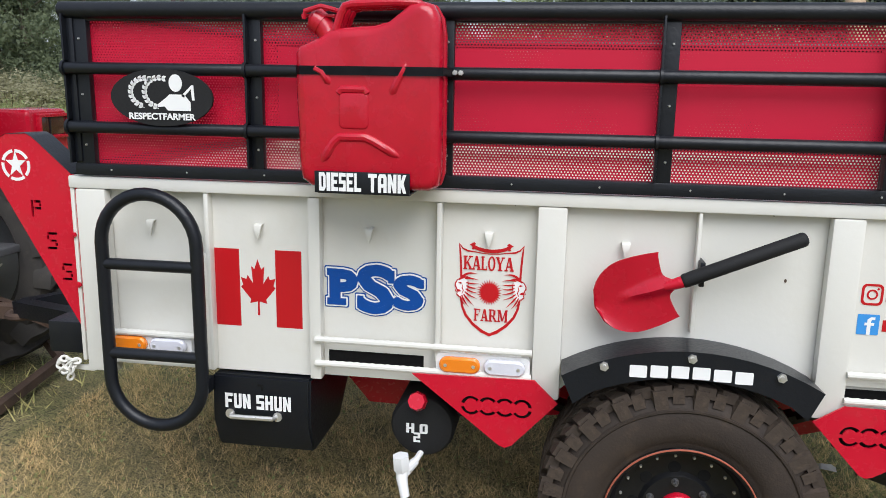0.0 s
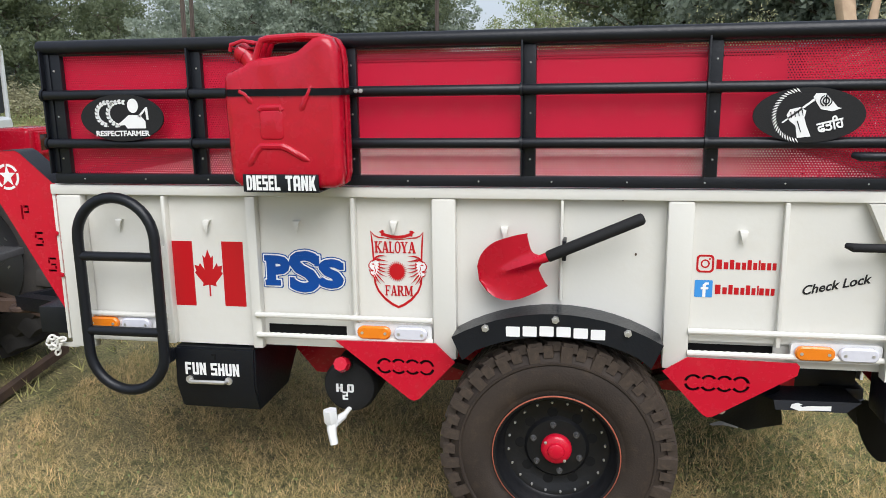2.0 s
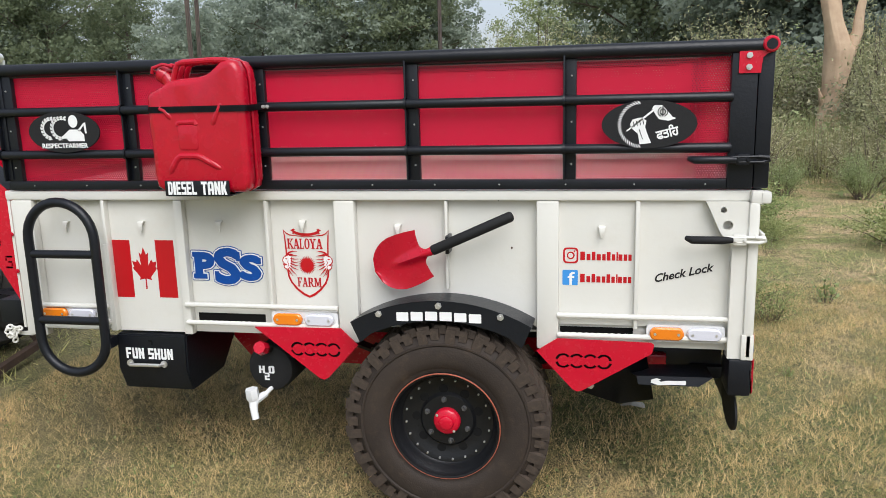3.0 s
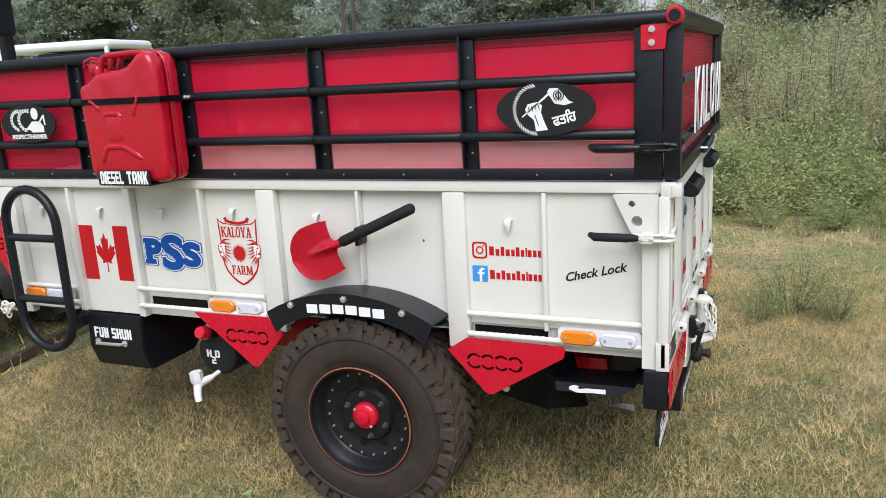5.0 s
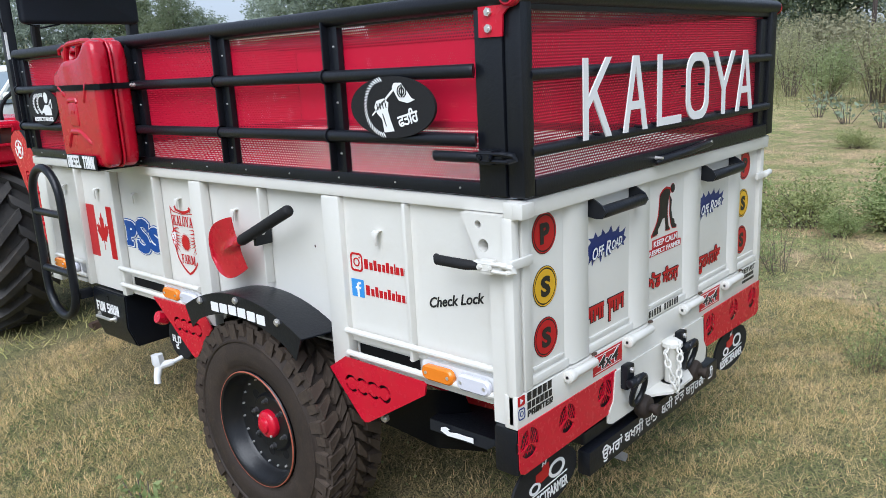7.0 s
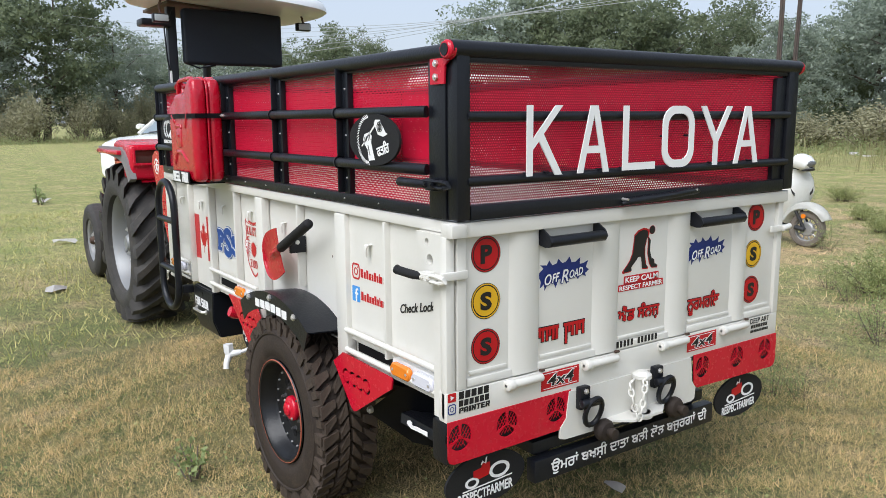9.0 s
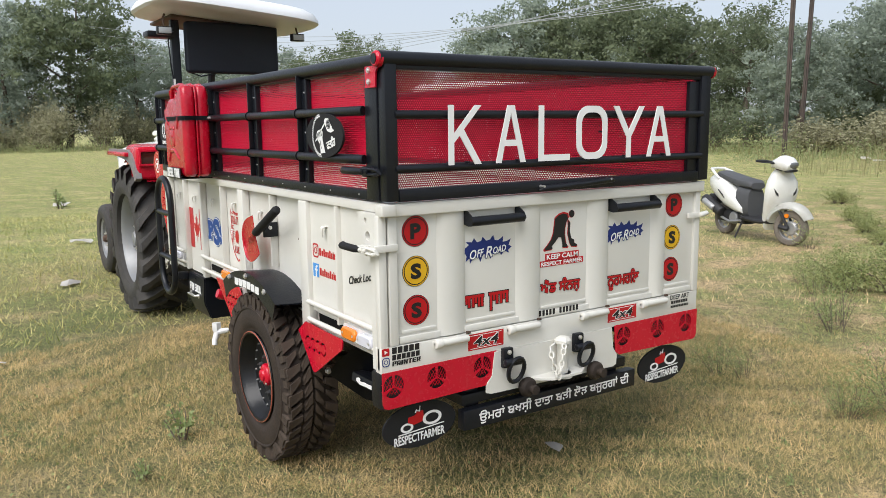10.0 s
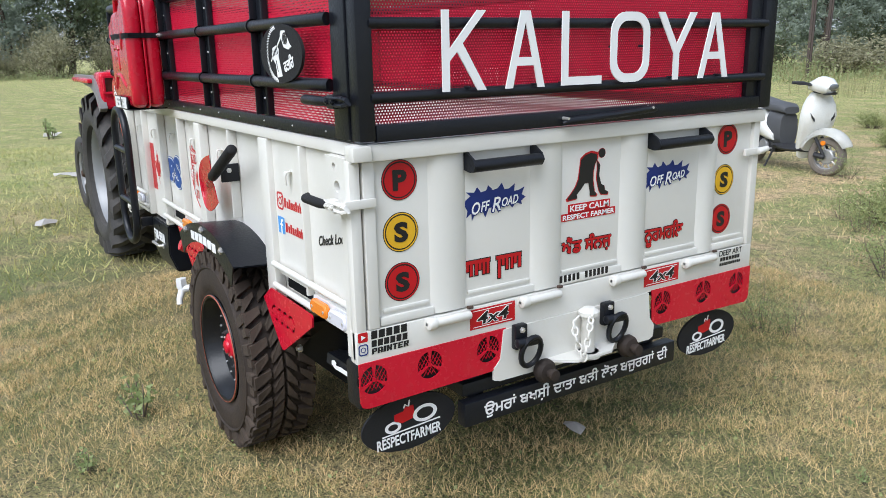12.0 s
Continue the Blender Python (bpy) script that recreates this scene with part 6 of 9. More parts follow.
for y0, y1 in ((0.106, 0.170), (0.040, 0.102)):
    bm = nb()
    pillow(bm, body, y0, y1, 0.024, side_at(0.0))
    bmesh.ops.triangulate(bm, faces=[f for f in bm.faces if len(f.verts) > 4])
    bmesh.ops.subdivide_edges(bm, edges=[e for e in bm.edges if e.calc_length() > 0.05], cuts=3, use_grid_fill=True)
    for v in bm.verts:  # shallow dents
        v.co += Vector((0.4, 1.0, 0.3)) * 0.0022 * noise.noise(v.co * 17.0)
    part("can_shell", bm, CANRED, can)
bm = nb()
tube(bm, [side_at(0) @ Vector((u, v, 0.104)) for u, v in offset_outline(body, 0.002)], 0.0048, 8, closed=True)
part("weld_seam", bm, CANRED, can)
# pressed ribs: two slanting arms above, the badge field, the arched rib below
for pts, r in (([(-2.005, 1.535), (-1.978, 1.522), (-1.955, 1.490)], 0.010), ([(-1.765, 1.550), (-1.788, 1.505), (-1.808, 1.465)], 0.010),
               ([(-1.985, 1.298), (-1.950, 1.352), (-1.935, 1.366), (-1.870, 1.366), (-1.850, 1.358), (-1.776, 1.316)], 0.011),
               ([(-1.938, 1.468), (-1.930, 1.482), (-1.870, 1.482), (-1.862, 1.468)], 0.010)):
    bm = nb()
    fine = []
    for a, b in zip(pts, pts[1:]):
        fine += [(a[0] + (b[0] - a[0]) * k / 3, a[1] + (b[1] - a[1]) * k / 3) for k in range(3)]
    fine.append(pts[-1])
    tube(bm, [(u, -0.1645, v) for u, v in fine], [0.003] + [r * 1.15] * (len(fine) - 2) + [0.003], 10)
    part("pressed_rib", bm, CANRED, can)
bm = nb()
pillow(bm, rrect(-1.936, 1.386, -1.860, 1.474, 0.014), 0.163, 0.1735, 0.005, side_at(0))
part("badge_field", bm, CANRED, can)
bm = nb()
for u in (-1.915, -1.903, -1.891):
    box(bm, u, u + 0.007, -0.1750, -0.173, 1.432, 1.443)
part("embossed_bar", bm, CANRED, can)
# three carrying handles and the cam spout
for y in (-0.148, -0.104, -0.062):
    bm = nb()
    tube(bm, [(-1.948, y, 1.622), (-1.935, y, 1.660), (-1.925, y, 1.678), (-1.905, y, 1.684), (-1.80, y, 1.688), (-1.745, y, 1.686), (-1.72, y, 1.672)], 0.0105, 10)
    part("carry_handle", bm, CANRED, can)
bm = nb()
tube(bm, [(-1.970, -0.104, 1.600), (-1.985, -0.104, 1.625), (-1.998, -0.104, 1.640)], [0.028, 0.026, 0.028], 14)
tube(bm, [(-1.995, -0.104, 1.638), (-2.015, -0.104, 1.652), (-2.022, -0.104, 1.655)], [0.030, 0.030, 0.024], 14)
part("spout", bm, CANRED, can)
bm = nb()
box(bm, -2.045, -1.960, -0.121, -0.074, 1.655, 1.663, 0.003)
tube(bm, [(-2.034, -0.132, 1.650), (-2.030, -0.134, 1.668), (-1.990, -0.134, 1.680), (-1.955, -0.127, 1.672)], 0.006, 8)
tube(bm, [(-2.034, -0.076, 1.650), (-2.030, -0.074, 1.668), (-1.990, -0.074, 1.680), (-1.955, -0.081, 1.672)], 0.006, 8)
part("cap_lever", bm, CANRED, can)
# strap and label bracket
strap = tagged(empty("can_strap", pose(-0.010, 0, 0)), "black steel strap across the red jerrycan", "strap")
bm = nb()
pts = [(-2.052, -0.020), (-2.050, -0.158), (-2.036, -0.174), (-1.704, -0.175), (-1.682, -0.163), (-1.678, -0.06), (-1.672, -0.040), (-1.640, -0.036)]
pr = []
for u, v in pts:
    pr.append((bm.verts.new((u, v, 1.512)), bm.verts.new((u, v, 1.533))))
for a, b in zip(pr, pr[1:]):
    bm.faces.new((a[0], b[0], b[1], a[1]))
bmesh.ops.solidify(bm, geom=bm.faces[:], thickness=0.003)
part("strap_band", bm, BLACK, strap)
for x in (-1.685, -1.700):
    bm = nb()
    hexnut(bm, (x + 0.030, -0.046, 1.523), (0, -1, 0), 0.007, 0.008)
    part("strap_bolt", bm, STEEL, strap)
bm = nb()
box(bm, -2.010, -1.768, -0.182, -0.177, 1.224, 1.278, 0.001)
box(bm, -2.004, -1.768, -0.177, -0.02, 1.222, 1.227, 0.001)
bracket = part("label_bracket", bm, BLACK, trailer, "black bracket with white lettering under the jerrycan")
part("lettering", block_word("DIESEL", -1.998, 1.229, -1.890, 1.275, side_at(-0.1835), 0.14), STICKWHITE, bracket)
part("lettering", block_word("TANK", -1.872, 1.229, -1.776, 1.275, side_at(-0.1835), 0.14), STICKWHITE, bracket)

# ---- shovel on the side ----
shovel = tagged(empty("shovel"), "short red shovel with a black foam handle hung on the side", "shovel")
bm = nb()
ax0, ax1 = Vector((-1.300, 0.930)), Vector((-1.085, 1.014))
d = (ax1 - ax0).normalized()
nrm = Vector((-d.y, d.x))
rows = []
NS, NW = 18, 24
for i in range(NS + 1):
    s = i / NS
    half = 0.099 * (math.sqrt(max(1 - (1 - min(s / 0.52, 1.0)) ** 2, 0.0)) - 0.10 * max(0.0, (s - 0.52) / 0.48) ** 2)
    row = []
    for j in range(NW + 1):
        w = (j / NW) * 2 - 1
        rear = max(0.0, (s - 0.72) / 0.28) ** 2
        along = s * 0.198 + rear * (0.034 * math.exp(-(w / 0.20) ** 2) - 0.012 * (1 - abs(w)) ** 0.5)
        p = ax0 + d * along + nrm * (w * half)
        dish = 0.030 * (1 - w * w) * (0.35 + 0.65 * s) - 0.010
        ridge = 0.018 * math.exp(-(w / (0.05 + 0.13 * s)) ** 2) * max(0, min(1, (s - 0.28) / 0.5))
        row.append(bm.verts.new((p.x, -0.030 - 0.018 * w * w + dish * -0.6 - ridge, p.y)))
    rows.append(row)
for a, b in zip(rows, rows[1:]):
    for j in range(NW):
        bm.faces.new((a[j], a[j + 1], b[j + 1], b[j]))
bmesh.ops.remove_doubles(bm, verts=bm.verts, dist=0.0008)
bmesh.ops.solidify(bm, geom=bm.faces[:], thickness=0.003)
part("shovel_blade", bm, CANRED, shovel, "red pressed steel blade")
bm = nb()
q = ax0 + d * 0.185
e = ax0 + d * 0.238
tube(bm, [(q.x, -0.050, q.y), (e.x - 0.02, -0.056, e.y - 0.008), (e.x, -0.056, e.y)], [0.012, 0.015, 0.016], 12)
part("socket", bm, RED, shovel)
bm = nb()
hs, he = ax0 + d * 0.226, Vector((-0.800, 1.142))
rod(bm, (hs.x, -0.056, hs.y), (he.x, -0.066, he.y), 0.0185, 16, 0.012)
part("grip", bm, FOAM, shovel, "black foam covered handle")
bm = nb()
box(bm, -1.042, -1.029, -0.040, 0.026, 0.998, 1.062, 0.003)
hol = part("shovel_bracket", bm, BLACK, trailer, "black shovel holder bracket")
bm = nb()
hexnut(bm, (-1.028, -0.012, 1.040), (1, 0, 0), 0.009, 0.006)
part("bolt", bm, STEEL, hol)
# tiny rust spots and dark chips in the paint
for x, z in ((-0.815, 1.01), (-1.52, 1.183), (-0.86, 1.182)):
    bm = nb()
    plate(bm, [ring_pts(x, z, 0.0035, 0.005, 8)], 0.0005, side_at(0.0292))
    part("paint_chip", bm, RUST, trailer)

# ---- tractor ----
TY = 0.89
tractor = tagged(empty("tractor"), "red farm tractor with white canopy, parked on grass before the trailer", "tractor")
SILVER = material("silver_rim_paint", (0.27, 0.275, 0.28), 0.45, 0.3, scale=6, dirt=(0.30, 0.25, 0.2), dirt_amount=0.35)
CANOPY = material("white_canopy_plastic", (0.72, 0.74, 0.76), 0.35, scale=2, dirt=(0.5, 0.5, 0.48), dirt_amount=0.2, bump=0.01)
PANEL = material("navy_black_panel", (0.012, 0.016, 0.026), 0.55, scale=5, bump=0.03)
TAILRED = material("tail_lamp_red", (0.16, 0.01, 0.012), 0.2, coat=0.6, grain=40)
GLASS = material("lamp_glass", (0.42, 0.44, 0.45), 0.15, coat=0.8)
TRACRUBBER = material("dusty_tractor_rubber", (0.036, 0.034, 0.033), 0.7, alt=(0.075, 0.068, 0.060), scale=5, grain=160, bump=0.15, dirt=(0.13, 0.11, 0.085), dirt_amount=0.35)
LENS = material("brown_red_lens", (0.075, 0.020, 0.014), 0.12, coat=0.9, scale=12, alt=(0.045, 0.016, 0.012), bump=0.0)
TRIMGREY = material("faded_grey_trim", (0.21, 0.20, 0.20), 0.55, scale=5, dirt=(0.3, 0.26, 0.2), dirt_amount=0.2)
GREYPL = material("grey_fender_trim", (0.10, 0.10, 0.105), 0.55, scale=5)


def farm_wheel(x, y_out, z, R, rim_r, w, face, lugs, name):
    """A tractor wheel: lugged tyre and dished rim; face is -1 when its outside looks to -y."""
    s = -face
    c = (x, y_out, z)
    wheel = empty(name)
    wheel.parent = tractor
    wheel["label"] = "black lugged tractor tyre on a silver rim"
    bm = nb()
    T = R * 0.93 if lugs else R
    prof = [(rim_r, w * 0.16), (rim_r + 0.012, w * 0.05), (rim_r + 0.05, w * 0.01), (T * 0.80, 0.0), (T * 0.92, w * 0.05), (T * 0.975, w * 0.16), (T, w * 0.5), (T * 0.975, w * 0.84), (T * 0.92, w * 0.95), (T * 0.80, w), (rim_r + 0.05, w * 0.99), (rim_r, w * 0.84)]
    revolve(bm, [(r, s * yy) for r, yy in prof], c, 64)
    part("tyre", bm, TRACRUBBER, wheel, "black rubber tyre")
    if lugs:
        n = lugs
        for k in range(n):
            for h in (0, 1):
                bm = nb()
                a0 = 2 * math.pi * (k + 0.5 * h) / n
                secs = []
                for i in range(6):
                    t = i / 5
                    yy = w * (0.01 + 0.53 * t) if h == 0 else w * (0.99 - 0.53 * t)
                    ang = a0 + 0.36 * t ** 0.9
                    rt = R * (0.955 if i == 0 else (0.99 if i == 1 else 1.0))
                    rb = T * (0.86 if i == 0 else 0.93)
                    wd = (0.036 if i == 0 else 0.030) / R
                    sec = []
                    for r, g in ((rb, 1.5), (rt, 1.0)):
                        for q in (-1, 1):
                            an = ang + q * wd * g
                            sec.append(bm.verts.new((c[0] + r * math.cos(an), c[1] + s * yy, c[2] + r * math.sin(an))))
                    secs.append(sec)
                for p, q in zip(secs, secs[1:]):
                    for i0, i1 in ((0, 1), (1, 3), (3, 2), (2, 0)):
                        bm.faces.new((p[i0], p[i1], q[i1], q[i0]))
                bm.faces.new([secs[0][i] for i in (0, 1, 3, 2)])
                bm.faces.new([secs[-1][i] for i in (0, 2, 3, 1)])
                part("lug", bm, TRACRUBBER, wheel, smooth=50)
    bm = nb()
    revolve(bm, [(rim_r + 0.014, s * w * 0.10), (rim_r, s * w * 0.14), (rim_r - 0.02, s * w * 0.20), (rim_r - 0.035, s * w * 0.5), (rim_r * 0.72, s * w * 0.44), (rim_r * 0.5, s * w * 0.34), (rim_r * 0.3, s * w * 0.30), (0.0, s * w * 0.30)], c, 48)
    part("rim", bm, SILVER, wheel, "silver dished rim")
    bm = nb()
    revolve(bm, [(0.0, s * (w * 0.30 - 0.05)), (rim_r * 0.13, s * (w * 0.30 - 0.05)), (rim_r * 0.18, s * (w * 0.30 - 0.03)), (rim_r * 0.24, s * w * 0.32)], c, 24)
    part("hub", bm, SILVER if lugs else RUST, wheel)
    for k in range(8 if lugs else 5):
        a = 2 * math.pi * k / (8 if lugs else 5)
        bm = nb()
        hexnut(bm, (x + rim_r * 0.36 * math.cos(a), y_out + s * w * 0.31, z + rim_r * 0.36 * math.sin(a)), (0, -s, 0), 0.016, 0.02)
        part("wheel_nut", bm, STEEL, wheel)
    if lugs:
        for k in range(6):
            a = 2 * math.pi * k / 6 + 0.3
            bm = nb()
            box(bm, -0.03, 0.03, -0.02, 0.04, -0.02, 0.02, 0.005, m=Matrix.Translation((x + rim_r * 0.80 * math.cos(a), y_out + s * w * 0.36, z + rim_r * 0.80 * math.sin(a))) @ Matrix.Rotation(-a, 4, "Y"))
            part("rim_lug", bm, SILVER, wheel)


RX, RR = -4.42, 0.60
farm_wheel(RX, 0.060, RR, RR, 0.355, 0.40, -1, 20, "rear_wheel")
farm_wheel(RX, 2 * TY - 0.060, RR, RR, 0.355, 0.40, 1, 20, "rear_wheel")
farm_wheel(-6.45, 0.250, 0.360, 0.360, 0.20, 0.19, -1, 0, "front_wheel")
farm_wheel(-6.45, 2 * TY - 0.250, 0.360, 0.360, 0.20, 0.19, 1, 0, "front_wheel")

# fenders with tail lamps
for side in (0, 1):
    def fy(v):
        return v if not side else 2 * TY - v
    bm = nb()
    prof = []
    for k in range(11):
        a = radians(46 + 7.0 * k)
        prof.append((RX + 0.68 * math.cos(a), RR + 0.67 * math.sin(a)))
    a = [bm.verts.new((x, fy(0.16), z)) for x, z in prof]
    b = [bm.verts.new((x, fy(0.50), z)) for x, z in prof]
    for i in range(10):
        bm.faces.new((a[i], a[i + 1], b[i + 1], b[i]))
    bmesh.ops.solidify(bm, geom=bm.faces[:], thickness=0.006)
    fen = part("fender", bm, RED, tractor, "red fender with tail lamp")
    bm = nb()
    ys = sorted((fy(0.50), fy(0.506)))
    plate(bm, [prof + [(RX - 0.20, 1.02), (RX + 0.40, 1.02)]], 0.006, side_at(fy(0.50)))
    part("fender_cheek", bm, RED, fen)
    # flat top with dark trim
    bm = nb()
    y0, y1 = sorted((fy(0.045), fy(0.46)))
    box(bm, RX - 0.36, RX + 0.30, y0, y1, 1.268, 1.300, 0.012)
    part("fender_top", bm, RED, fen)
    bm = nb()
    plate(bm, [[(RX - 0.42, 1.318), (RX + 0.26, 1.318), (RX + 0.36, 1.295), (RX + 0.43, 1.24), (RX + 0.50, 1.11), (RX + 0.45, 1.085), (RX + 0.37, 1.17), (RX + 0.30, 1.215), (RX + 0.20, 1.238), (RX - 0.10, 1.262), (RX - 0.41, 1.280)]], 0.045, side_at(fy(0.075) if not side else fy(0.030)))
    part("fender_trim", bm, TRIMGREY, fen, "faded grey plastic fender trim")
    # lamp housing
    bm = nb()
    y0, y1 = sorted((fy(0.090), fy(0.400)))
    box(bm, RX + 0.26, RX + 0.48, y0, y1, 1.10, 1.345, 0.035, 3)
    part("lamp_housing", bm, RED, fen)
    bm = nb()
    y0, y1 = sorted((fy(0.120), fy(0.330)))
    box(bm, RX + 0.47, RX + 0.492, y0, y1, 1.215, 1.315, 0.008)
    lamp = part("tail_lamp", bm, LENS, fen, "dark red-brown tail lamp")
    for ya, yb, za, zb in ((0.108, 0.342, 1.305, 1.322), (0.108, 0.342, 1.200, 1.217), (0.108, 0.122, 1.21, 1.31), (0.328, 0.342, 1.21, 1.31)):
        bm = nb()
        box(bm, RX + 0.465, RX + 0.503, *sorted((fy(ya), fy(yb))), za, zb, 0.004)
        part("lamp_frame", bm, RED, lamp)
    bm = nb()
    box(bm, RX + 0.488, RX + 0.497, *sorted((fy(0.255), fy(0.262))), 1.217, 1.305, 0.002)
    part("lens_joint", bm, BLACK, lamp)
# body: transmission, hood, seat, axle, hitch
for nm, x0, x1, y0, y1, z0, z1, mat, bev in (("transmission", -5.6, -3.95, TY - 0.17, TY + 0.17, 0.42, 0.82, GREYPL, 0.05), ("rear_axle", RX - 0.10, RX + 0.10, 0.30, 2 * TY - 0.30, 0.50, 0.70, GREYPL, 0.04),
                                             ("hood", -6.9, -5.25, TY - 0.27, TY + 0.27, 0.85, 1.32, RED, 0.09), ("front_axle", -6.52, -6.38, 0.36, 2 * TY - 0.36, 0.36, 0.46, GREYPL, 0.03),
                                             ("platform", -5.3, -4.0, 0.44, 2 * TY - 0.44, 0.66, 0.70, GREYPL, 0.01), ("engine", -6.8, -5.5, TY - 0.2, TY + 0.2, 0.42, 0.88, GREYPL, 0.05)):
    bm = nb()
    box(bm, x0, x1, y0, y1, z0, z1, bev, 3)
    part(nm, bm, mat, tractor)
bm = nb()
box(bm, -4.72, -4.30, TY - 0.23, TY + 0.23, 0.98, 1.07, 0.035, 3)
seat = part("seat", bm, FOAM, tractor, "black driver seat")
bm = nb()
box(bm, -4.36, -4.26, TY - 0.22, TY + 0.22, 1.05, 1.42, 0.04, 3)
part("seat_back", bm, FOAM, seat)
bm = nb()
tube(bm, [(-5.08 + 0.06 * math.cos(radians(a)), TY + 0.20 * math.sin(radians(a)), 1.36 + 0.19 * math.cos(radians(a)) * 0.9) for a in range(0, 360, 18)], 0.014, 8, closed=True)
part("steering_wheel", bm, FOAM, tractor)
bm = nb()
rod(bm, (-5.30, TY, 1.1), (-5.08, TY, 1.36), 0.02, 8)
part("steering_column", bm, BLACK, tractor)
# roll bar and canopy
PX0 = -4.17
for y in (0.49, 2 * TY - 0.49):
    bm = nb()
    box(bm, PX0 - 0.03, PX0 + 0.03, y - 0.032, y + 0.032, 0.72, 2.31, 0.008)
    part("roll_bar", bm, BLACK, tractor, "black square roll bar post")
bm = nb()
outline = []
for k in range(40):
    a = 2 * math.pi * k / 40
    c, s = math.cos(a), math.sin(a)
    outline.append((-4.38 + 0.56 * math.copysign(abs(c) ** 0.5, c), TY + 0.67 * math.copysign(abs(s) ** 0.45, s)))
levels = [(0.80, 2.315), (0.97, 2.318), (1.0, 2.335), (0.995, 2.36), (0.96, 2.40), (0.88, 2.435), (0.70, 2.46), (0.35, 2.47)]
rings = []
for g, z in levels:
    rings.append([bm.verts.new((-4.38 + (x + 4.63) * g, TY + (y - TY) * g, z)) for x, y in outline])
for a, b in zip(rings, rings[1:]):
    for i in range(40):
        bm.faces.new((a[i], a[(i + 1) % 40], b[(i + 1) % 40], b[i]))
bm.faces.new(rings[0][::-1])
bm.faces.new(rings[-1])
tilt = Matrix.Translation((0, TY, 2.335)) @ Matrix.Rotation(radians(-4.5), 4, "X") @ Matrix.Translation((0, -TY, -2.335))
bm.transform(tilt)
part("canopy", bm, CANOPY, tractor, "white moulded canopy roof")
bm = nb()
box(bm, -4.78, -4.12, 0.46, 2 * TY - 0.46, 2.298, 2.320, 0.008, m=tilt)
part("canopy_lining", bm, material("brown_lining", (0.10, 0.075, 0.062), 0.7), tractor)
bm = nb()
pillow(bm, rrect(0.545, 1.905, 1.300, 2.300, 0.03), 0.0, 0.07, 0.025, tail_at(-4.135))
part("rear_panel", bm, PANEL, tractor, "dark navy upholstered rear panel")
for y in (0.345, 1.400):
    bm = nb()
    box(bm, -3.93, -3.88, y - 0.055, y + 0.055, 2.165, 2.225, 0.01)
    wl_ob = part("work_light", bm, BLACK, tractor, "black framed work light")
    bm = nb()
    box(bm, -3.881, -3.872, y - 0.046, y + 0.046, 2.173, 2.217, 0.004)
    part("light_glass", bm, GLASS, wl_ob)
    bm = nb()
    tube(bm, [(-3.90, y, 2.22), (-3.93, y, 2.28), (-3.95, y + 0.02, 2.32)], 0.008, 6)
    part("light_bracket", bm, RUST, wl_ob)
bm = nb()
box(bm, -4.25, -4.10, 0.27, 0.48, 2.165, 2.215, 0.015)
part("speaker_box", bm, BLACK, tractor)
bm = nb()
tube(bm, [(-4.13, 0.50, 2.30), (-4.13, 0.43, 2.15), (-4.13, 0.44, 1.95), (-4.14, 0.455, 1.86)], 0.006, 6)
tube(bm, [(-4.10, 0.56, 1.915), (-4.10, 0.66, 1.882), (-4.10, 0.78, 1.905)], 0.006, 6)
part("cable", bm, BLACK, tractor)
bm = nb()
box(bm, -4.146, -4.138, 0.456, 0.470, 1.70, 1.86, 0.0)
part("post_sticker", bm, STICKWHITE, tractor)
# lower links lying near the ground
for nm, pts, r in (("lower_link", [(-4.2, 0.62, 0.50), (-3.95, 0.66, 0.42), (-3.72, 0.68, 0.34)], 0.030), ("lower_link", [(-4.2, 1.16, 0.50), (-3.95, 1.18, 0.42), (-3.74, 1.20, 0.34)], 0.03),
                   ("hitch_bar", [(-4.05, TY, 0.50), (-3.55, TY, 0.50)], 0.04)):
    bm = nb()
    tube(bm, pts, r, 4)
    part(nm, bm, RUST, tractor)
# rusty angle-iron frame lying on the grass beside the hitch
frame_ob = tagged(empty("iron_frame"), "rusty angle iron frame lying on the grass by the hitch", "iron frame")
for a, b in (((-3.80, 0.55, 0.03), (-3.89, 1.42, 0.09)), ((-3.885, 1.40, 0.085), (-4.35, 1.75, 0.24))):
    bm = nb()
    tube(bm, [a, b], 0.030, 4)
    part("angle_iron", bm, RUST, frame_ob)
bm = nb()
tube(bm, [(-5.4, 1.15, 1.2), (-5.4, 1.15, 1.95), (-5.38, 1.15, 2.0)], 0.035, 10)
part("exhaust", bm, BLACK, tractor)

# ---- far vehicle with a white roof ----
van = tagged(empty("utility_vehicle", pose(-11.3, 8.5, 0, 0, 0, 12)), "white-roofed utility vehicle parked on the field behind the tractor", "vehicle")
bm = nb()
pillow(bm, rrect(-1.08, -0.75, 1.08, 0.75, 0.16), 2.18, 2.34, 0.08, IDENT)
part("van_roof", bm, CANOPY, van)
for x, y in ((-1.02, -0.68), (1.02, -0.68), (-1.02, 0.68), (1.02, 0.68)):
    bm = nb()
    box(bm, x - 0.03, x + 0.03, y - 0.03, y + 0.03, 0.9, 2.22, 0.01)
    part("van_post", bm, CANOPY, van)
bm = nb()
box(bm, -0.35, 1.0, -0.66, 0.66, 1.2, 2.16, 0.05)
part("van_screen", bm, PANEL, van)
bm = nb()
box(bm, -1.1, 1.1, -0.72, 0.72, 0.35, 1.15, 0.12, 3)
part("van_body", bm, CANOPY, van)
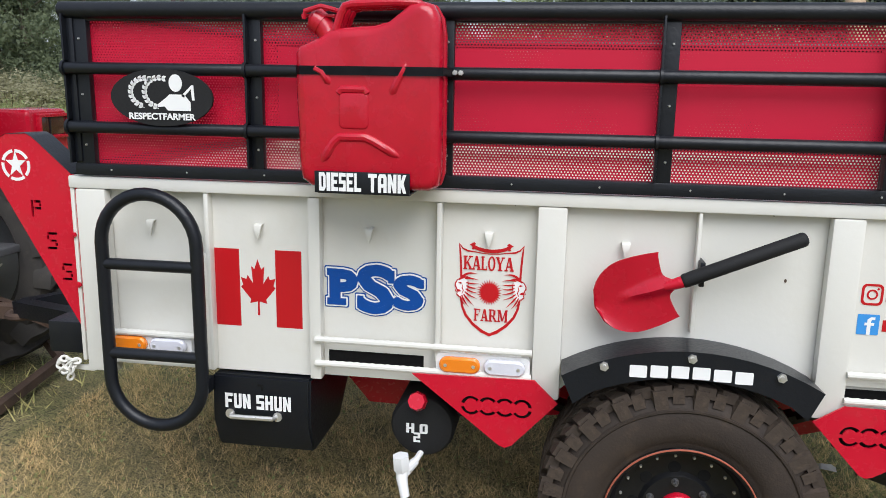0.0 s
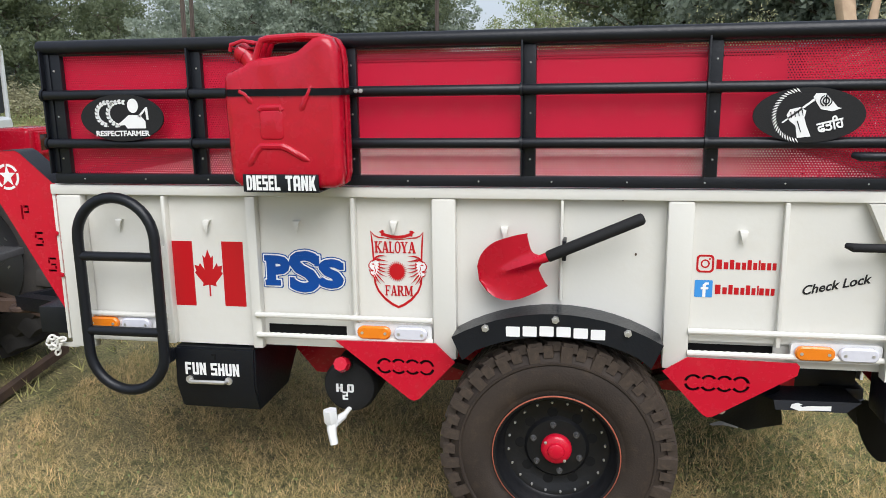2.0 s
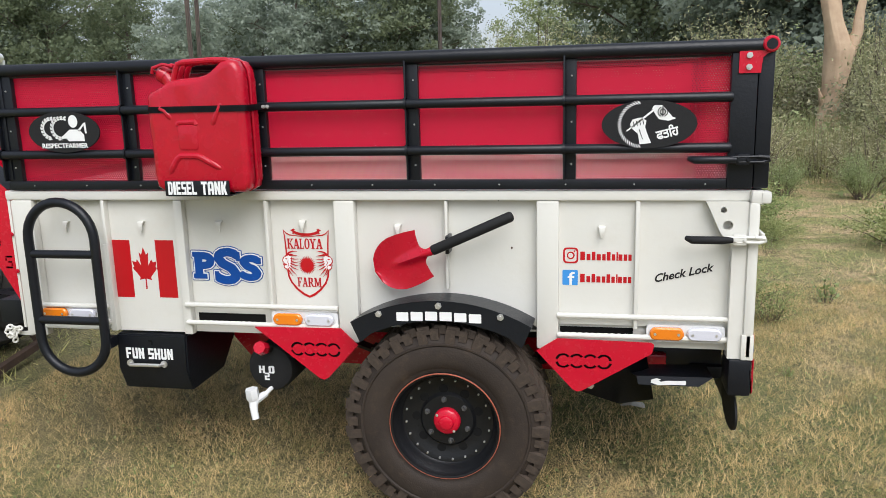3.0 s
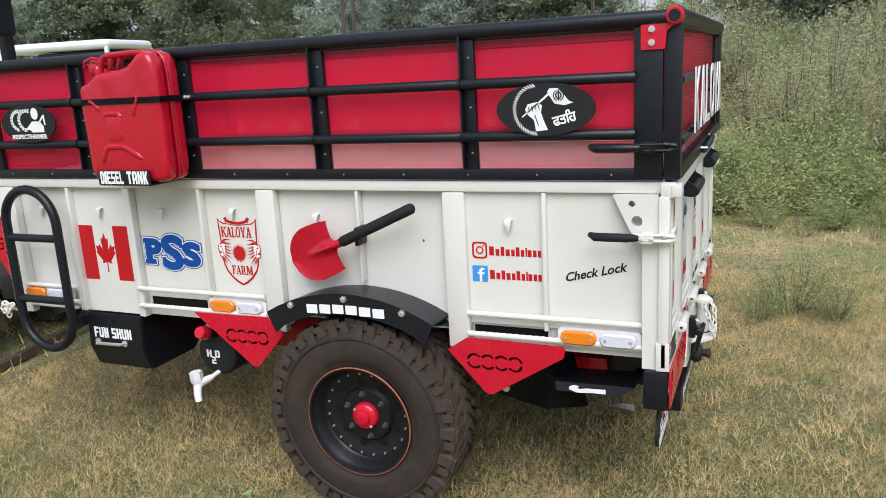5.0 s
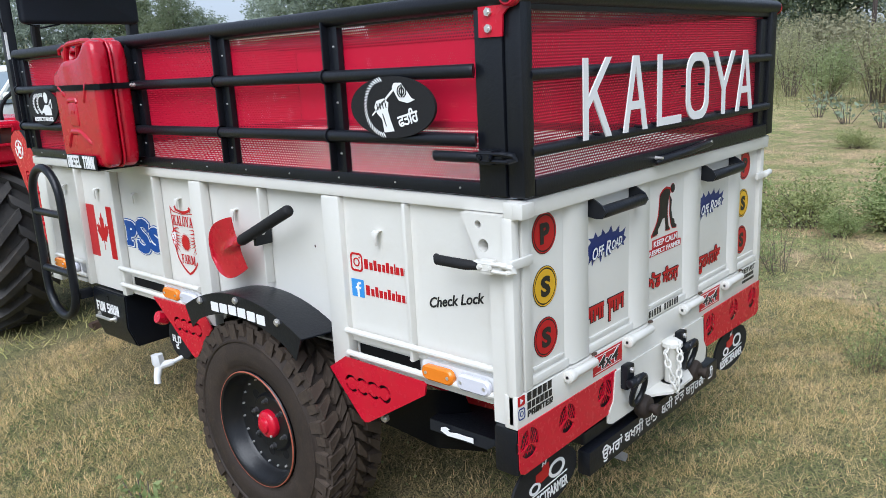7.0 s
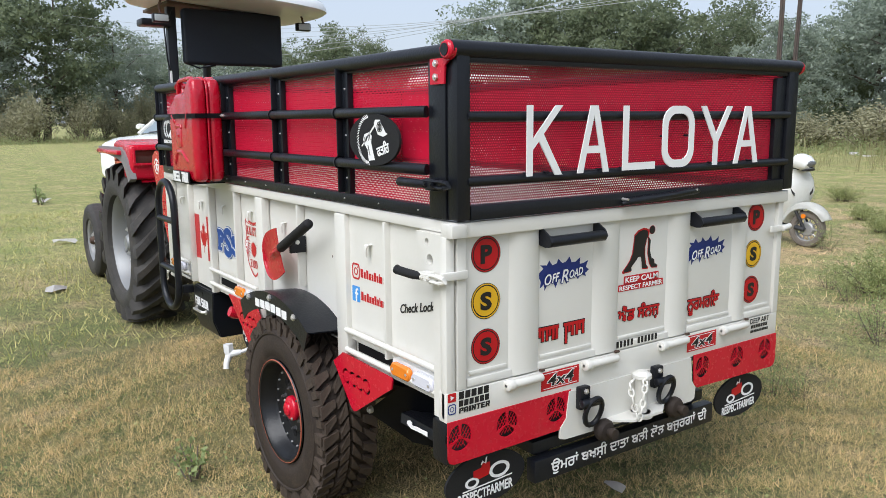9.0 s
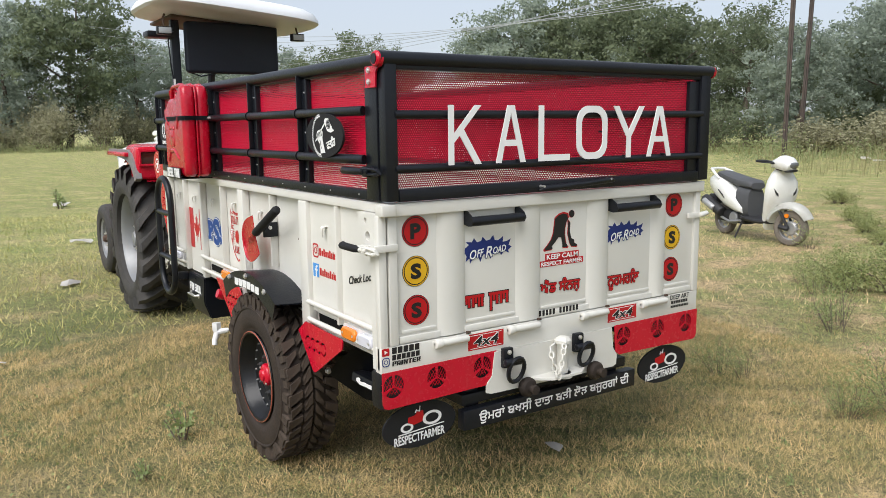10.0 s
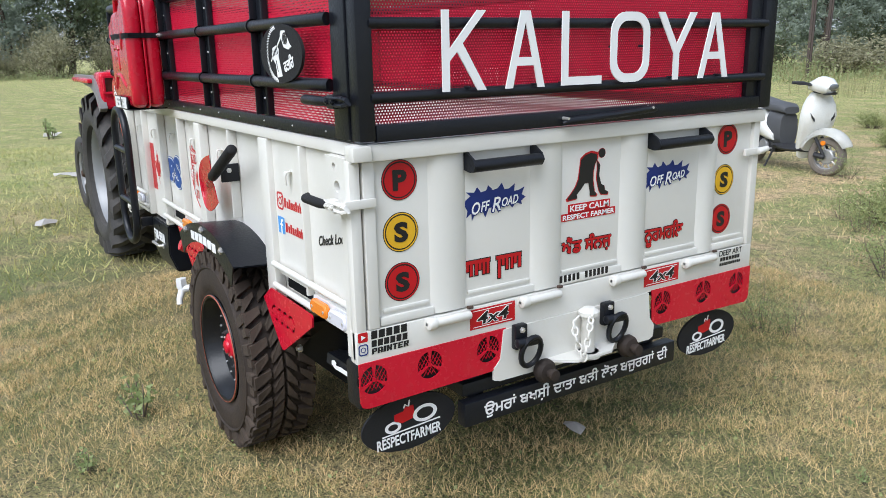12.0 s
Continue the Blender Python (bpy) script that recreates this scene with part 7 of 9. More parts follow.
for x in (-0.75, 0.75):
    for y in (-0.7, 0.7):
        bm = nb()
        revolve(bm, [(0.0, -0.08), (0.2, -0.08), (0.28, -0.06), (0.3, 0.0), (0.28, 0.06), (0.2, 0.08), (0.0, 0.08)], (x, y, 0.3), 24)
        part("van_wheel", bm, RUBBER, van)

# ---- scooter ----
scooter = tagged(empty("scooter", pose(-3.82, 7.51, 0, 0, 0, -18)), "white motor scooter with grey seat standing on the grass", "scooter")
SWHITE = material("pearl_white_panel", (0.76, 0.76, 0.72), 0.28, scale=4, coat=0.5, bump=0.0, dirt=(0.45, 0.38, 0.28), dirt_amount=0.2)
SGREY = material("grey_seat_vinyl", (0.075, 0.077, 0.082), 0.6, scale=10, grain=200)
ALLOY = material("dull_alloy", (0.42, 0.42, 0.42), 0.4, 0.5, scale=8, dirt=(0.3, 0.26, 0.2), dirt_amount=0.4)
DUSTRUBBER = material("dust_grey_rubber", (0.15, 0.13, 0.11), 0.85, alt=(0.26, 0.23, 0.19), scale=9, grain=160, bump=0.15)
SDARK = material("dark_plastic", (0.03, 0.03, 0.032), 0.55, scale=8)


def loft(bm, sections, caps=True):
    """Skins rings of points, each a list of equal length."""
    rings = [[bm.verts.new(p) for p in s] for s in sections]
    n = len(rings[0])
    for a, b in zip(rings, rings[1:]):
        for i in range(n):
            bm.faces.new((a[i], a[(i + 1) % n], b[(i + 1) % n], b[i]))
    if caps:
        bm.faces.new(rings[0][::-1])
        bm.faces.new(rings[-1])
    return bm


def oval_ring(x, z, hw, hh, n=16, power=0.7, y=0.0, tilt=0.0):
    out = []
    for k in range(n):
        a = 2 * math.pi * k / n
        c, s = math.cos(a), math.sin(a)
        yy, zz = hw * math.copysign(abs(c) ** power, c), hh * math.copysign(abs(s) ** power, s)
        out.append((x - zz * math.sin(tilt), y + yy, z + zz * math.cos(tilt)))
    return out


# front at +x, rear at -x
for x in (0.62, -0.62):
    bm = nb()
    revolve(bm, [(0.135, -0.035), (0.150, -0.045), (0.190, -0.044), (0.208, -0.028), (0.214, 0.0), (0.208, 0.028), (0.190, 0.044), (0.150, 0.045), (0.135, 0.035)], (x, 0, 0.214), 36)
    wh = empty("wheel")
    wh.parent = scooter
    part("tyre", bm, DUSTRUBBER, wh, "dusty scooter tyre")
    bm = nb()
    revolve(bm, [(0.137, -0.030), (0.128, -0.020), (0.125, 0.0), (0.128, 0.020), (0.137, 0.030)], (x, 0, 0.214), 32)
    part("rim", bm, ALLOY, wh)
    for k in range(10):
        a = 2 * math.pi * k / 10
        bm = nb()
        tube(bm, [(x + 0.03 * math.cos(a), -0.012, 0.214 + 0.03 * math.sin(a)), (x + 0.128 * math.cos(a), -0.012, 0.214 + 0.128 * math.sin(a))], 0.010, 6)
        part("spoke", bm, ALLOY, wh)
    bm = nb()
    revolve(bm, [(0.0, -0.03), (0.07, -0.03), (0.085, -0.015), (0.085, 0.015), (0.07, 0.03), (0.0, 0.03)], (x, 0, 0.214), 24)
    part("drum", bm, ALLOY, wh)
# steered front end: wheel, fender, fork, handlebar, all turned a little to one side
steer = Matrix.Translation((0.56, 0, 0)) @ Matrix.Rotation(radians(20), 4, "Z") @ Matrix.Translation((-0.56, 0, 0))
front_wheel = [o for o in scooter.children if o.name.startswith("wheel")][0]
front_wheel.matrix_basis = steer


def steered(name, bm, mat, label=""):
    ob = part(name, bm, mat, scooter, label)
    ob.matrix_basis = steer @ Matrix.Translation((0.075, 0, -0.01)) if name in ("handlebar_cover", "headlamp", "lamp_visor", "grip", "brake_lever") else steer
    return ob


bm = nb()
secs = []
for k in range(13):
    t = k / 12
    a = radians(26 + 136 * t)
    r = 0.252 + 0.030 * t
    hw = 0.100 * (0.50 + 0.50 * math.sin(math.pi * min(t + 0.10, 0.62) / 0.95) ** 0.7)
    ring = []
    for q in range(9):
        b = math.pi * q / 8
        rr = r + 0.045 * math.sin(b) - 0.030 * (abs(math.cos(b)) ** 3)
        ring.append((0.62 + rr * math.cos(a), -hw * math.cos(b), 0.222 + rr * math.sin(a)))
    secs.append(ring)
rings = [[bm.verts.new(p) for p in s] for s in secs]
for a, b in zip(rings, rings[1:]):
    for i in range(8):
        bm.faces.new((a[i], a[i + 1], b[i + 1], b[i]))
bmesh.ops.solidify(bm, geom=bm.faces[:], thickness=0.004)
steered("front_fender", bm, SWHITE, "white front fender")
for y in (-0.062, 0.062):
    bm = nb()
    rod(bm, (0.62, y, 0.214), (0.50, y, 0.42), 0.018, 8)
    rod(bm, (0.62, y, 0.214), (0.50, y * 1.1, 0.235), 0.030, 8, 0.008)
    steered("fork", bm, SDARK)
    bm = nb()
    tube(bm, ((0.615, y * 1.5, 0.372), (0.615, y * 1.75, 0.372)), 0.026, 12)
    steered("reflector", bm, AMBER, "orange side reflector")
# front apron and leg shield, sweeping down to the floor board
bm = nb()
loft(bm, [oval_ring(0.285, 0.20, 0.115, 0.045, tilt=0.5), oval_ring(0.315, 0.29, 0.145, 0.060, tilt=1.0), oval_ring(0.365, 0.42, 0.175, 0.068, tilt=1.2), oval_ring(0.42, 0.55, 0.205, 0.085, tilt=1.25), oval_ring(0.445, 0.66, 0.215, 0.088, tilt=1.3),
          oval_ring(0.450, 0.77, 0.195, 0.078, tilt=1.35), oval_ring(0.445, 0.85, 0.150, 0.060, tilt=1.4), oval_ring(0.44, 0.905, 0.100, 0.045, tilt=1.45)])
part("front_apron", bm, SWHITE, scooter, "white front apron")
for y in (-1, 1):
    bm = nb()
    loft(bm, [oval_ring(0.525, 0.600, 0.006, 0.006, 8, y=y * 0.11), oval_ring(0.520, 0.65, 0.022, 0.024, 8, y=y * 0.130, tilt=0.2), oval_ring(0.505, 0.71, 0.022, 0.024, 8, y=y * 0.145, tilt=0.3), oval_ring(0.480, 0.77, 0.005, 0.006, 8, y=y * 0.155)])
    part("indicator", bm, SDARK, scooter, "dark slanting indicator lens")
# handlebar cover with headlamp
bm = nb()
loft(bm, [oval_ring(0.29, 0.965, 0.07, 0.025), oval_ring(0.33, 0.99, 0.13, 0.055), oval_ring(0.40, 1.005, 0.150, 0.085, tilt=-0.15), oval_ring(0.47, 0.985, 0.135, 0.085, tilt=-0.3), oval_ring(0.525, 0.950, 0.105, 0.060, tilt=-0.5), oval_ring(0.545, 0.935, 0.06, 0.025, tilt=-0.5)])
steered("handlebar_cover", bm, SWHITE, "white handlebar cover")
bm = nb()
loft(bm, [oval_ring(0.485, 0.985, 0.110, 0.050, tilt=-0.5), oval_ring(0.540, 0.962, 0.090, 0.046, tilt=-0.55), oval_ring(0.556, 0.952, 0.060, 0.028, tilt=-0.55)])
steered("headlamp", bm, material("smoky_headlamp", (0.16, 0.165, 0.17), 0.12, coat=0.9, bump=0.0), "smoky clear headlamp lens")
bm = nb()
loft(bm, [oval_ring(0.47, 0.900, 0.08, 0.012), oval_ring(0.530, 0.905, 0.105, 0.016), oval_ring(0.552, 0.912, 0.07, 0.010)])
steered("lamp_visor", bm, SDARK)
bm = nb()
rod(bm, (0.42, 0, 0.86), (0.46, 0, 0.96), 0.045, 10)
steered("steering_neck", bm, SDARK)
for y in (-1, 1):
    bm = nb()
    tube(bm, [(0.36, y * 0.13, 1.00), (0.32, y * 0.22, 1.025), (0.26, y * 0.33, 1.03)], 0.017, 8)
    steered("grip", bm, SDARK)
    bm = nb()
    tube(bm, [(0.38, y * 0.15, 1.00), (0.35, y * 0.24, 1.01), (0.31, y * 0.32, 1.015)], 0.007, 6)
    steered("brake_lever", bm, SDARK)
# floor board, body, seat
bm = nb()
loft(bm, [oval_ring(0.36, 0.27, 0.14, 0.03), oval_ring(0.15, 0.255, 0.15, 0.035), oval_ring(-0.10, 0.27, 0.14, 0.04)])
part("floor_board", bm, SDARK, scooter)
bm = nb()
loft(bm, [oval_ring(-0.02, 0.46, 0.12, 0.20), oval_ring(-0.12, 0.47, 0.15, 0.21), oval_ring(-0.22, 0.50, 0.16, 0.19)])
part("under_seat_panel", bm, SGREY, scooter)
bm = nb()
loft(bm, [oval_ring(-0.10, 0.37, 0.165, 0.05), oval_ring(-0.25, 0.46, 0.19, 0.14), oval_ring(-0.45, 0.555, 0.195, 0.185), oval_ring(-0.66, 0.63, 0.165, 0.165), oval_ring(-0.82, 0.67, 0.12, 0.12), oval_ring(-0.92, 0.69, 0.07, 0.06)])
part("rear_cowl", bm, SWHITE, scooter, "white rear body panel")
bm = nb()
loft(bm, [oval_ring(0.01, 0.68, 0.10, 0.04), oval_ring(-0.05, 0.70, 0.13, 0.06), oval_ring(-0.25, 0.715, 0.14, 0.06), oval_ring(-0.45, 0.755, 0.14, 0.055), oval_ring(-0.66, 0.80, 0.12, 0.045), oval_ring(-0.72, 0.80, 0.09, 0.03)])
part("seat", bm, SGREY, scooter, "grey vinyl seat")
bm = nb()
tube(bm, [(-0.60, -0.14, 0.74), (-0.72, -0.14, 0.82), (-0.84, -0.10, 0.86), (-0.86, 0, 0.865), (-0.84, 0.10, 0.86), (-0.72, 0.14, 0.82), (-0.60, 0.14, 0.74)], 0.018, 10)
part("grab_rail", bm, SWHITE, scooter)
bm = nb()
loft(bm, [oval_ring(-0.85, 0.62, 0.08, 0.05), oval_ring(-0.88, 0.62, 0.06, 0.035)])
part("tail_lamp", bm, TAILRED, scooter)
bm = nb()
rod(bm, (-0.52, -0.13, 0.30), (-0.90, -0.15, 0.46), 0.070, 12, 0.02)
silencer = part("silencer", bm, SDARK, scooter)
bm = nb()
rod(bm, (-0.62, -0.185, 0.345), (-0.84, -0.197, 0.440), 0.045, 10, 0.012)
part("heat_shield", bm, ALLOY, silencer, "dull metal heat shield")
bm = nb()
box(bm, -0.70, -0.10, -0.10, 0.10, 0.18, 0.34, 0.04)
part("engine_case", bm, SDARK, scooter)
bm = nb()
revolve(bm, [(0.0, -0.012), (0.070, -0.012), (0.082, 0.0), (0.082, 0.03), (0.0, 0.03)], (-0.30, -0.118, 0.25), 20)
part("clutch_cover", bm, SILVER, scooter, "dull metal engine cover")
bm = nb()
tube(bm, [(-0.56, -0.115, 0.24), (-0.34, -0.15, 0.20), (-0.12, -0.14, 0.235)], [0.016, 0.018, 0.014], 8)
part("exhaust_pipe", bm, SILVER, scooter, "dull metal exhaust pipe")
bm = nb()
tube(bm, [(-0.08, -0.17, 0.30), (0.02, -0.20, 0.29), (0.03, -0.26, 0.29)], 0.010, 6)
part("foot_peg", bm, SDARK, scooter)
for k in range(3):
    bm = nb()
    tube(bm, [(-0.40 - 0.035 * k, -0.197, 0.50 + 0.025 * k), (-0.46 - 0.035 * k, -0.199, 0.565 + 0.02 * k)], [0.004, 0.007], 6)
    part("cowl_vent", bm, SDARK, scooter, "dark slit in the white panel")
bm = nb()
box(bm, -0.92, -0.74, -0.07, 0.07, 0.36, 0.52, 0.02)
part("rear_mudguard", bm, SDARK, scooter)
bm = nb()
tube(bm, [(-0.10, -0.13, 0.22), (-0.14, -0.20, 0.02)], 0.012, 6)
part("side_stand", bm, SDARK, scooter)

# ---- white car far behind the tractor ----
car = tagged(empty("car", pose(-15.78, 4.42, 0, 0, 0, -60.9)), "white car parked on the field behind the tractor", "car")
# reflected sky painted into the glass as a pale blue-grey base
CARGLASS = material("sky_reflecting_car_glass", (0.20, 0.25, 0.28), 0.05, coat=1.0, bump=0.0)
bm = nb()
loft(bm, [oval_ring(2.12, 0.66, 0.70, 0.30, 20, 0.45), oval_ring(2.00, 0.72, 0.84, 0.40, 20, 0.4), oval_ring(1.75, 0.75, 0.87, 0.44, 20, 0.35), oval_ring(0.85, 0.78, 0.90, 0.47, 20, 0.3), oval_ring(-1.7, 0.80, 0.88, 0.50, 20, 0.3), oval_ring(-2.05, 0.80, 0.76, 0.46, 20, 0.4)])
part("car_body", bm, SWHITE, car)
bm = nb()
hull = [[bm.verts.new((x, s * w, z)) for x, w, z in ((0.95, 0.80, 1.25), (0.06, 0.66, 1.88), (-1.75, 0.64, 1.88), (-2.02, 0.74, 1.27))] for s in (-1, 1)]
for k in range(4):
    bm.faces.new((hull[0][k], hull[0][(k + 1) % 4], hull[1][(k + 1) % 4], hull[1][k]))
bm.faces.new(hull[0])
bm.faces.new(hull[1][::-1])
bmesh.ops.recalc_face_normals(bm, faces=bm.faces[:])
part("glasshouse", bm, CARGLASS, car)
bm = nb()
loft(bm, [oval_ring(0.14, 1.85, 0.62, 0.02, 20, 0.4), oval_ring(0.02, 1.90, 0.68, 0.04, 20, 0.4), oval_ring(-0.8, 1.93, 0.70, 0.05, 20, 0.4), oval_ring(-1.7, 1.90, 0.67, 0.04, 20, 0.4), oval_ring(-1.85, 1.86, 0.6, 0.02, 20, 0.4)])
part("car_roof", bm, SWHITE, car)
bm = nb()
tube(bm, [(0.95, -0.55, 1.275), (0.90, 0.0, 1.31), (0.93, 0.5, 1.285)], 0.012, 6)
part("wiper", bm, SDARK, car)
for s in (-1, 1):
    for a, b, r in (((0.98, 0.81, 1.24), (0.06, 0.67, 1.89), 0.045), ((-0.55, 0.79, 1.25), (-0.55, 0.67, 1.89), 0.04), ((-2.03, 0.74, 1.25), (-1.76, 0.65, 1.89), 0.06)):
        bm = nb()
        tube(bm, [(a[0], s * a[1], a[2]), (b[0], s * b[1], b[2])], r, 6)
        part("pillar", bm, SWHITE, car)
    bm = nb()
    loft(bm, [oval_ring(0.86, 1.39, 0.06, 0.04, 10, y=s * 0.96), oval_ring(0.80, 1.39, 0.10, 0.07, 10, y=s * 0.96), oval_ring(0.72, 1.39, 0.09, 0.06, 10, y=s * 0.96)])
    rod(bm, (0.80, s * 0.84, 1.30), (0.79, s * 0.92, 1.36), 0.03, 6)
    part("mirror", bm, SWHITE, car)
    bm = nb()
    loft(bm, [oval_ring(2.10, 0.86, 0.10, 0.05, 10, y=s * 0.62), oval_ring(2.02, 0.88, 0.18, 0.09, 10, y=s * 0.66)])
    part("headlight", bm, GLASS, car)
    for x in (1.35, -1.30):
        bm = nb()
        revolve(bm, [(0.0, -0.1), (0.22, -0.1), (0.32, -0.08), (0.34, 0.0), (0.32, 0.08), (0.22, 0.1), (0.0, 0.1)], (x, s * 0.82, 0.34), 28)
        part("car_wheel", bm, RUBBER, car)

# ---- poles, wires, stake, litter ----
POLE = material("rusty_pole", (0.075, 0.062, 0.056), 0.8, scale=3, alt=(0.13, 0.092, 0.075))
for x, y, lean, h in ((-17.4, 28.9, 0.10, 9.5), (-18.9, 32.4, 0.35, 9.5), (-8.2, 37.0, 0.05, 11.0)):
    bm = nb()
    box(bm, -0.09, 0.09, -0.055, 0.055, -0.2, h, 0.01)
    box(bm, -0.02, 0.02, -0.12, 0.12, -0.2, h, 0.005)
    ob = thing("utility_pole", bm, POLE, "rusty steel utility pole at the edge of the trees", "pole", "utility poles")
    ob.matrix_basis = pose(x, y, 0, 0, lean * 4, 20)
bm = nb()
box(bm, -2.3, 2.3, -0.05, 0.05, 0, 0.14, 0.01)
ob = thing("cross_arm", bm, POLE, "steel cross arm bridging two utility poles", "cross arm")
ob.matrix_basis = pose(-18.15, 30.65, 7.2, 0, 0, 113)
WIRE = material("grey_wire", (0.45, 0.46, 0.47), 0.4, 0.6, bump=0.0)
wires = empty("power_line")
tagged(wires, "thin grey overhead power lines strung before the trees", "power line")
for k in range(6):
    bm = nb()
    a, b = Vector((-75, 6 + 1.2 * k, 11.5 - 0.9 * k)), Vector((-17.9, 30.9 + 0.3 * (k % 3), 7.3 + 0.38 * k))
    tube(bm, [a.lerp(b, i / 12) - Vector((0, 0, 2.2 * (1 - (2 * i / 12 - 1) ** 2))) for i in range(13)], 0.016, 4)
    part("wire", bm, WIRE, wires)
bm = nb()
tube(bm, [(0, 0, -0.05), (0.01, 0, 0.3), (0.0, 0, 0.56)], [0.05, 0.045, 0.04], 7)
ob = thing("stake", bm, material("pale_wood", (0.42, 0.36, 0.25), 0.8, scale=8), "pale wooden marker stake among the scrub", "stake")
ob.matrix_basis = pose(-0.13, 15.2, 0)
LITTER = material("white_litter", (0.72, 0.70, 0.68), 0.6, scale=20, alt=(0.55, 0.52, 0.48))
rnd = random.Random(11)
for x, y, s in ((-14.7, 0.98, 0.22), (-8.86, 0.42, 0.16), (-5.88, -0.17, 0.15), (-3.31, -0.95, 0.05), (-0.33, 1.02, 0.075), (-13.9, 28.7, 0.4), (-12.9, 27.8, 0.25)):
    bm = nb()
    n = 10
    ring = [bm.verts.new((s * rnd.uniform(0.6, 1.1) * math.cos(2 * math.pi * k / n), s * 0.6 * rnd.uniform(0.6, 1.1) * math.sin(2 * math.pi * k / n), rnd.uniform(0.0, 0.3) * s)) for k in range(n)]
    c = bm.verts.new((0, 0, 0.35 * s))
    for k in range(n):
        bm.faces.new((ring[k], ring[(k + 1) % n], c))
    bmesh.ops.solidify(bm, geom=bm.faces[:], thickness=0.004)
    ob = thing("litter", bm, LITTER, "crumpled pale scrap of litter lying on the grass", "litter", "scraps of litter", smooth=20)
    ob.matrix_basis = pose(x, y, 0.02, 0, 0, rnd.uniform(0, 180))

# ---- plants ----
# far tree leaves paled and greyed: distance haze put into their colour
LEAFA = material("haze_grey_green_leaves", (0.235, 0.285, 0.22), 0.6, alt=(0.38, 0.43, 0.35), scale=0.5, island=0.7, bump=0.0, transmit=0.45)
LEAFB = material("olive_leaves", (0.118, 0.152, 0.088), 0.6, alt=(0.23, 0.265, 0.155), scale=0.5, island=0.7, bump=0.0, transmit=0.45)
LEAFC = material("fresh_green_leaves", (0.13, 0.20, 0.06), 0.5, alt=(0.40, 0.45, 0.19), scale=2, island=0.8, bump=0.0, transmit=0.35)
LEAFG = material("yellow_green_leaves", (0.17, 0.225, 0.07), 0.5, alt=(0.46, 0.48, 0.21), scale=2, island=0.8, bump=0.0, transmit=0.35)
LEAFD = material("dry_brown_leaves", (0.25, 0.245, 0.13), 0.7, alt=(0.43, 0.40, 0.23), scale=1, island=0.8, bump=0.0, transmit=0.25)
LEAFH = material("dusty_green_leaves", (0.30, 0.32, 0.16), 0.6, alt=(0.52, 0.51, 0.30), scale=1, island=0.7, bump=0.0, transmit=0.4)
# tan scrub below the far trees, haze painted in as a paler tone
LEAFI = material("haze_pale_scrub_leaves", (0.245, 0.24, 0.145), 0.7, alt=(0.38, 0.36, 0.23), scale=1, island=0.7, bump=0.0, transmit=0.25)
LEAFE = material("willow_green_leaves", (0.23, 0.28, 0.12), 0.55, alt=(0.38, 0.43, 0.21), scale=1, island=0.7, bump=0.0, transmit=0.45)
BARK = material("grey_brown_bark", (0.12, 0.095, 0.075), 0.9, alt=(0.20, 0.17, 0.14), scale=3, grain=30, bump=0.4)
DEADWOOD = material("bare_dead_wood", (0.50, 0.37, 0.25), 0.85, alt=(0.33, 0.22, 0.145), scale=4, grain=26, bump=0.5)
LEAFF = material("pale_weed_leaves", (0.22, 0.29, 0.10), 0.55, alt=(0.36, 0.42, 0.19), scale=4, island=0.8, bump=0.0, transmit=0.4)
BLADE = material("dry_and_green_blades", (0.140, 0.146, 0.038), 0.75, alt=(0.84, 0.62, 0.31), scale=3.0, amount=0.50, island=0.85, bump=0.0, transmit=0.18)
FIELD = material("green_field_blades", (0.20, 0.27, 0.06), 0.75, alt=(0.72, 0.63, 0.28), scale=0.5, amount=0.7, island=0.55, bump=0.0, transmit=0.2)
DRYFIELD = material("dry_field_blades", (0.30, 0.32, 0.10), 0.75, alt=(0.86, 0.66, 0.39), scale=0.55, amount=0.85, island=0.45, bump=0.0, transmit=0.2)
REED = material("green_yellow_grass", (0.24, 0.29, 0.11), 0.7, alt=(0.46, 0.45, 0.24), scale=0.8, island=0.7, bump=0.0, transmit=0.35)
TALL = material("tall_dry_grass", (0.20, 0.21, 0.09), 0.75, alt=(0.36, 0.32, 0.17), scale=0.6, island=0.7, bump=0.0, transmit=0.3)


def raw_mesh(name, v, f_sizes, f_idx, mat):
    me = bpy.data.meshes.new(name)
    me.vertices.add(len(v))
    me.vertices.foreach_set("co", np.asarray(v, np.float32).ravel())
    me.loops.add(len(f_idx))
    me.loops.foreach_set("vertex_index", np.asarray(f_idx, np.int32))
    starts = np.concatenate(([0], np.cumsum(f_sizes)[:-1])).astype(np.int32)
    me.polygons.add(len(f_sizes))
    me.polygons.foreach_set("loop_start", starts)
    me.update(calc_edges=True)
    me.materials.append(mat)
    return me


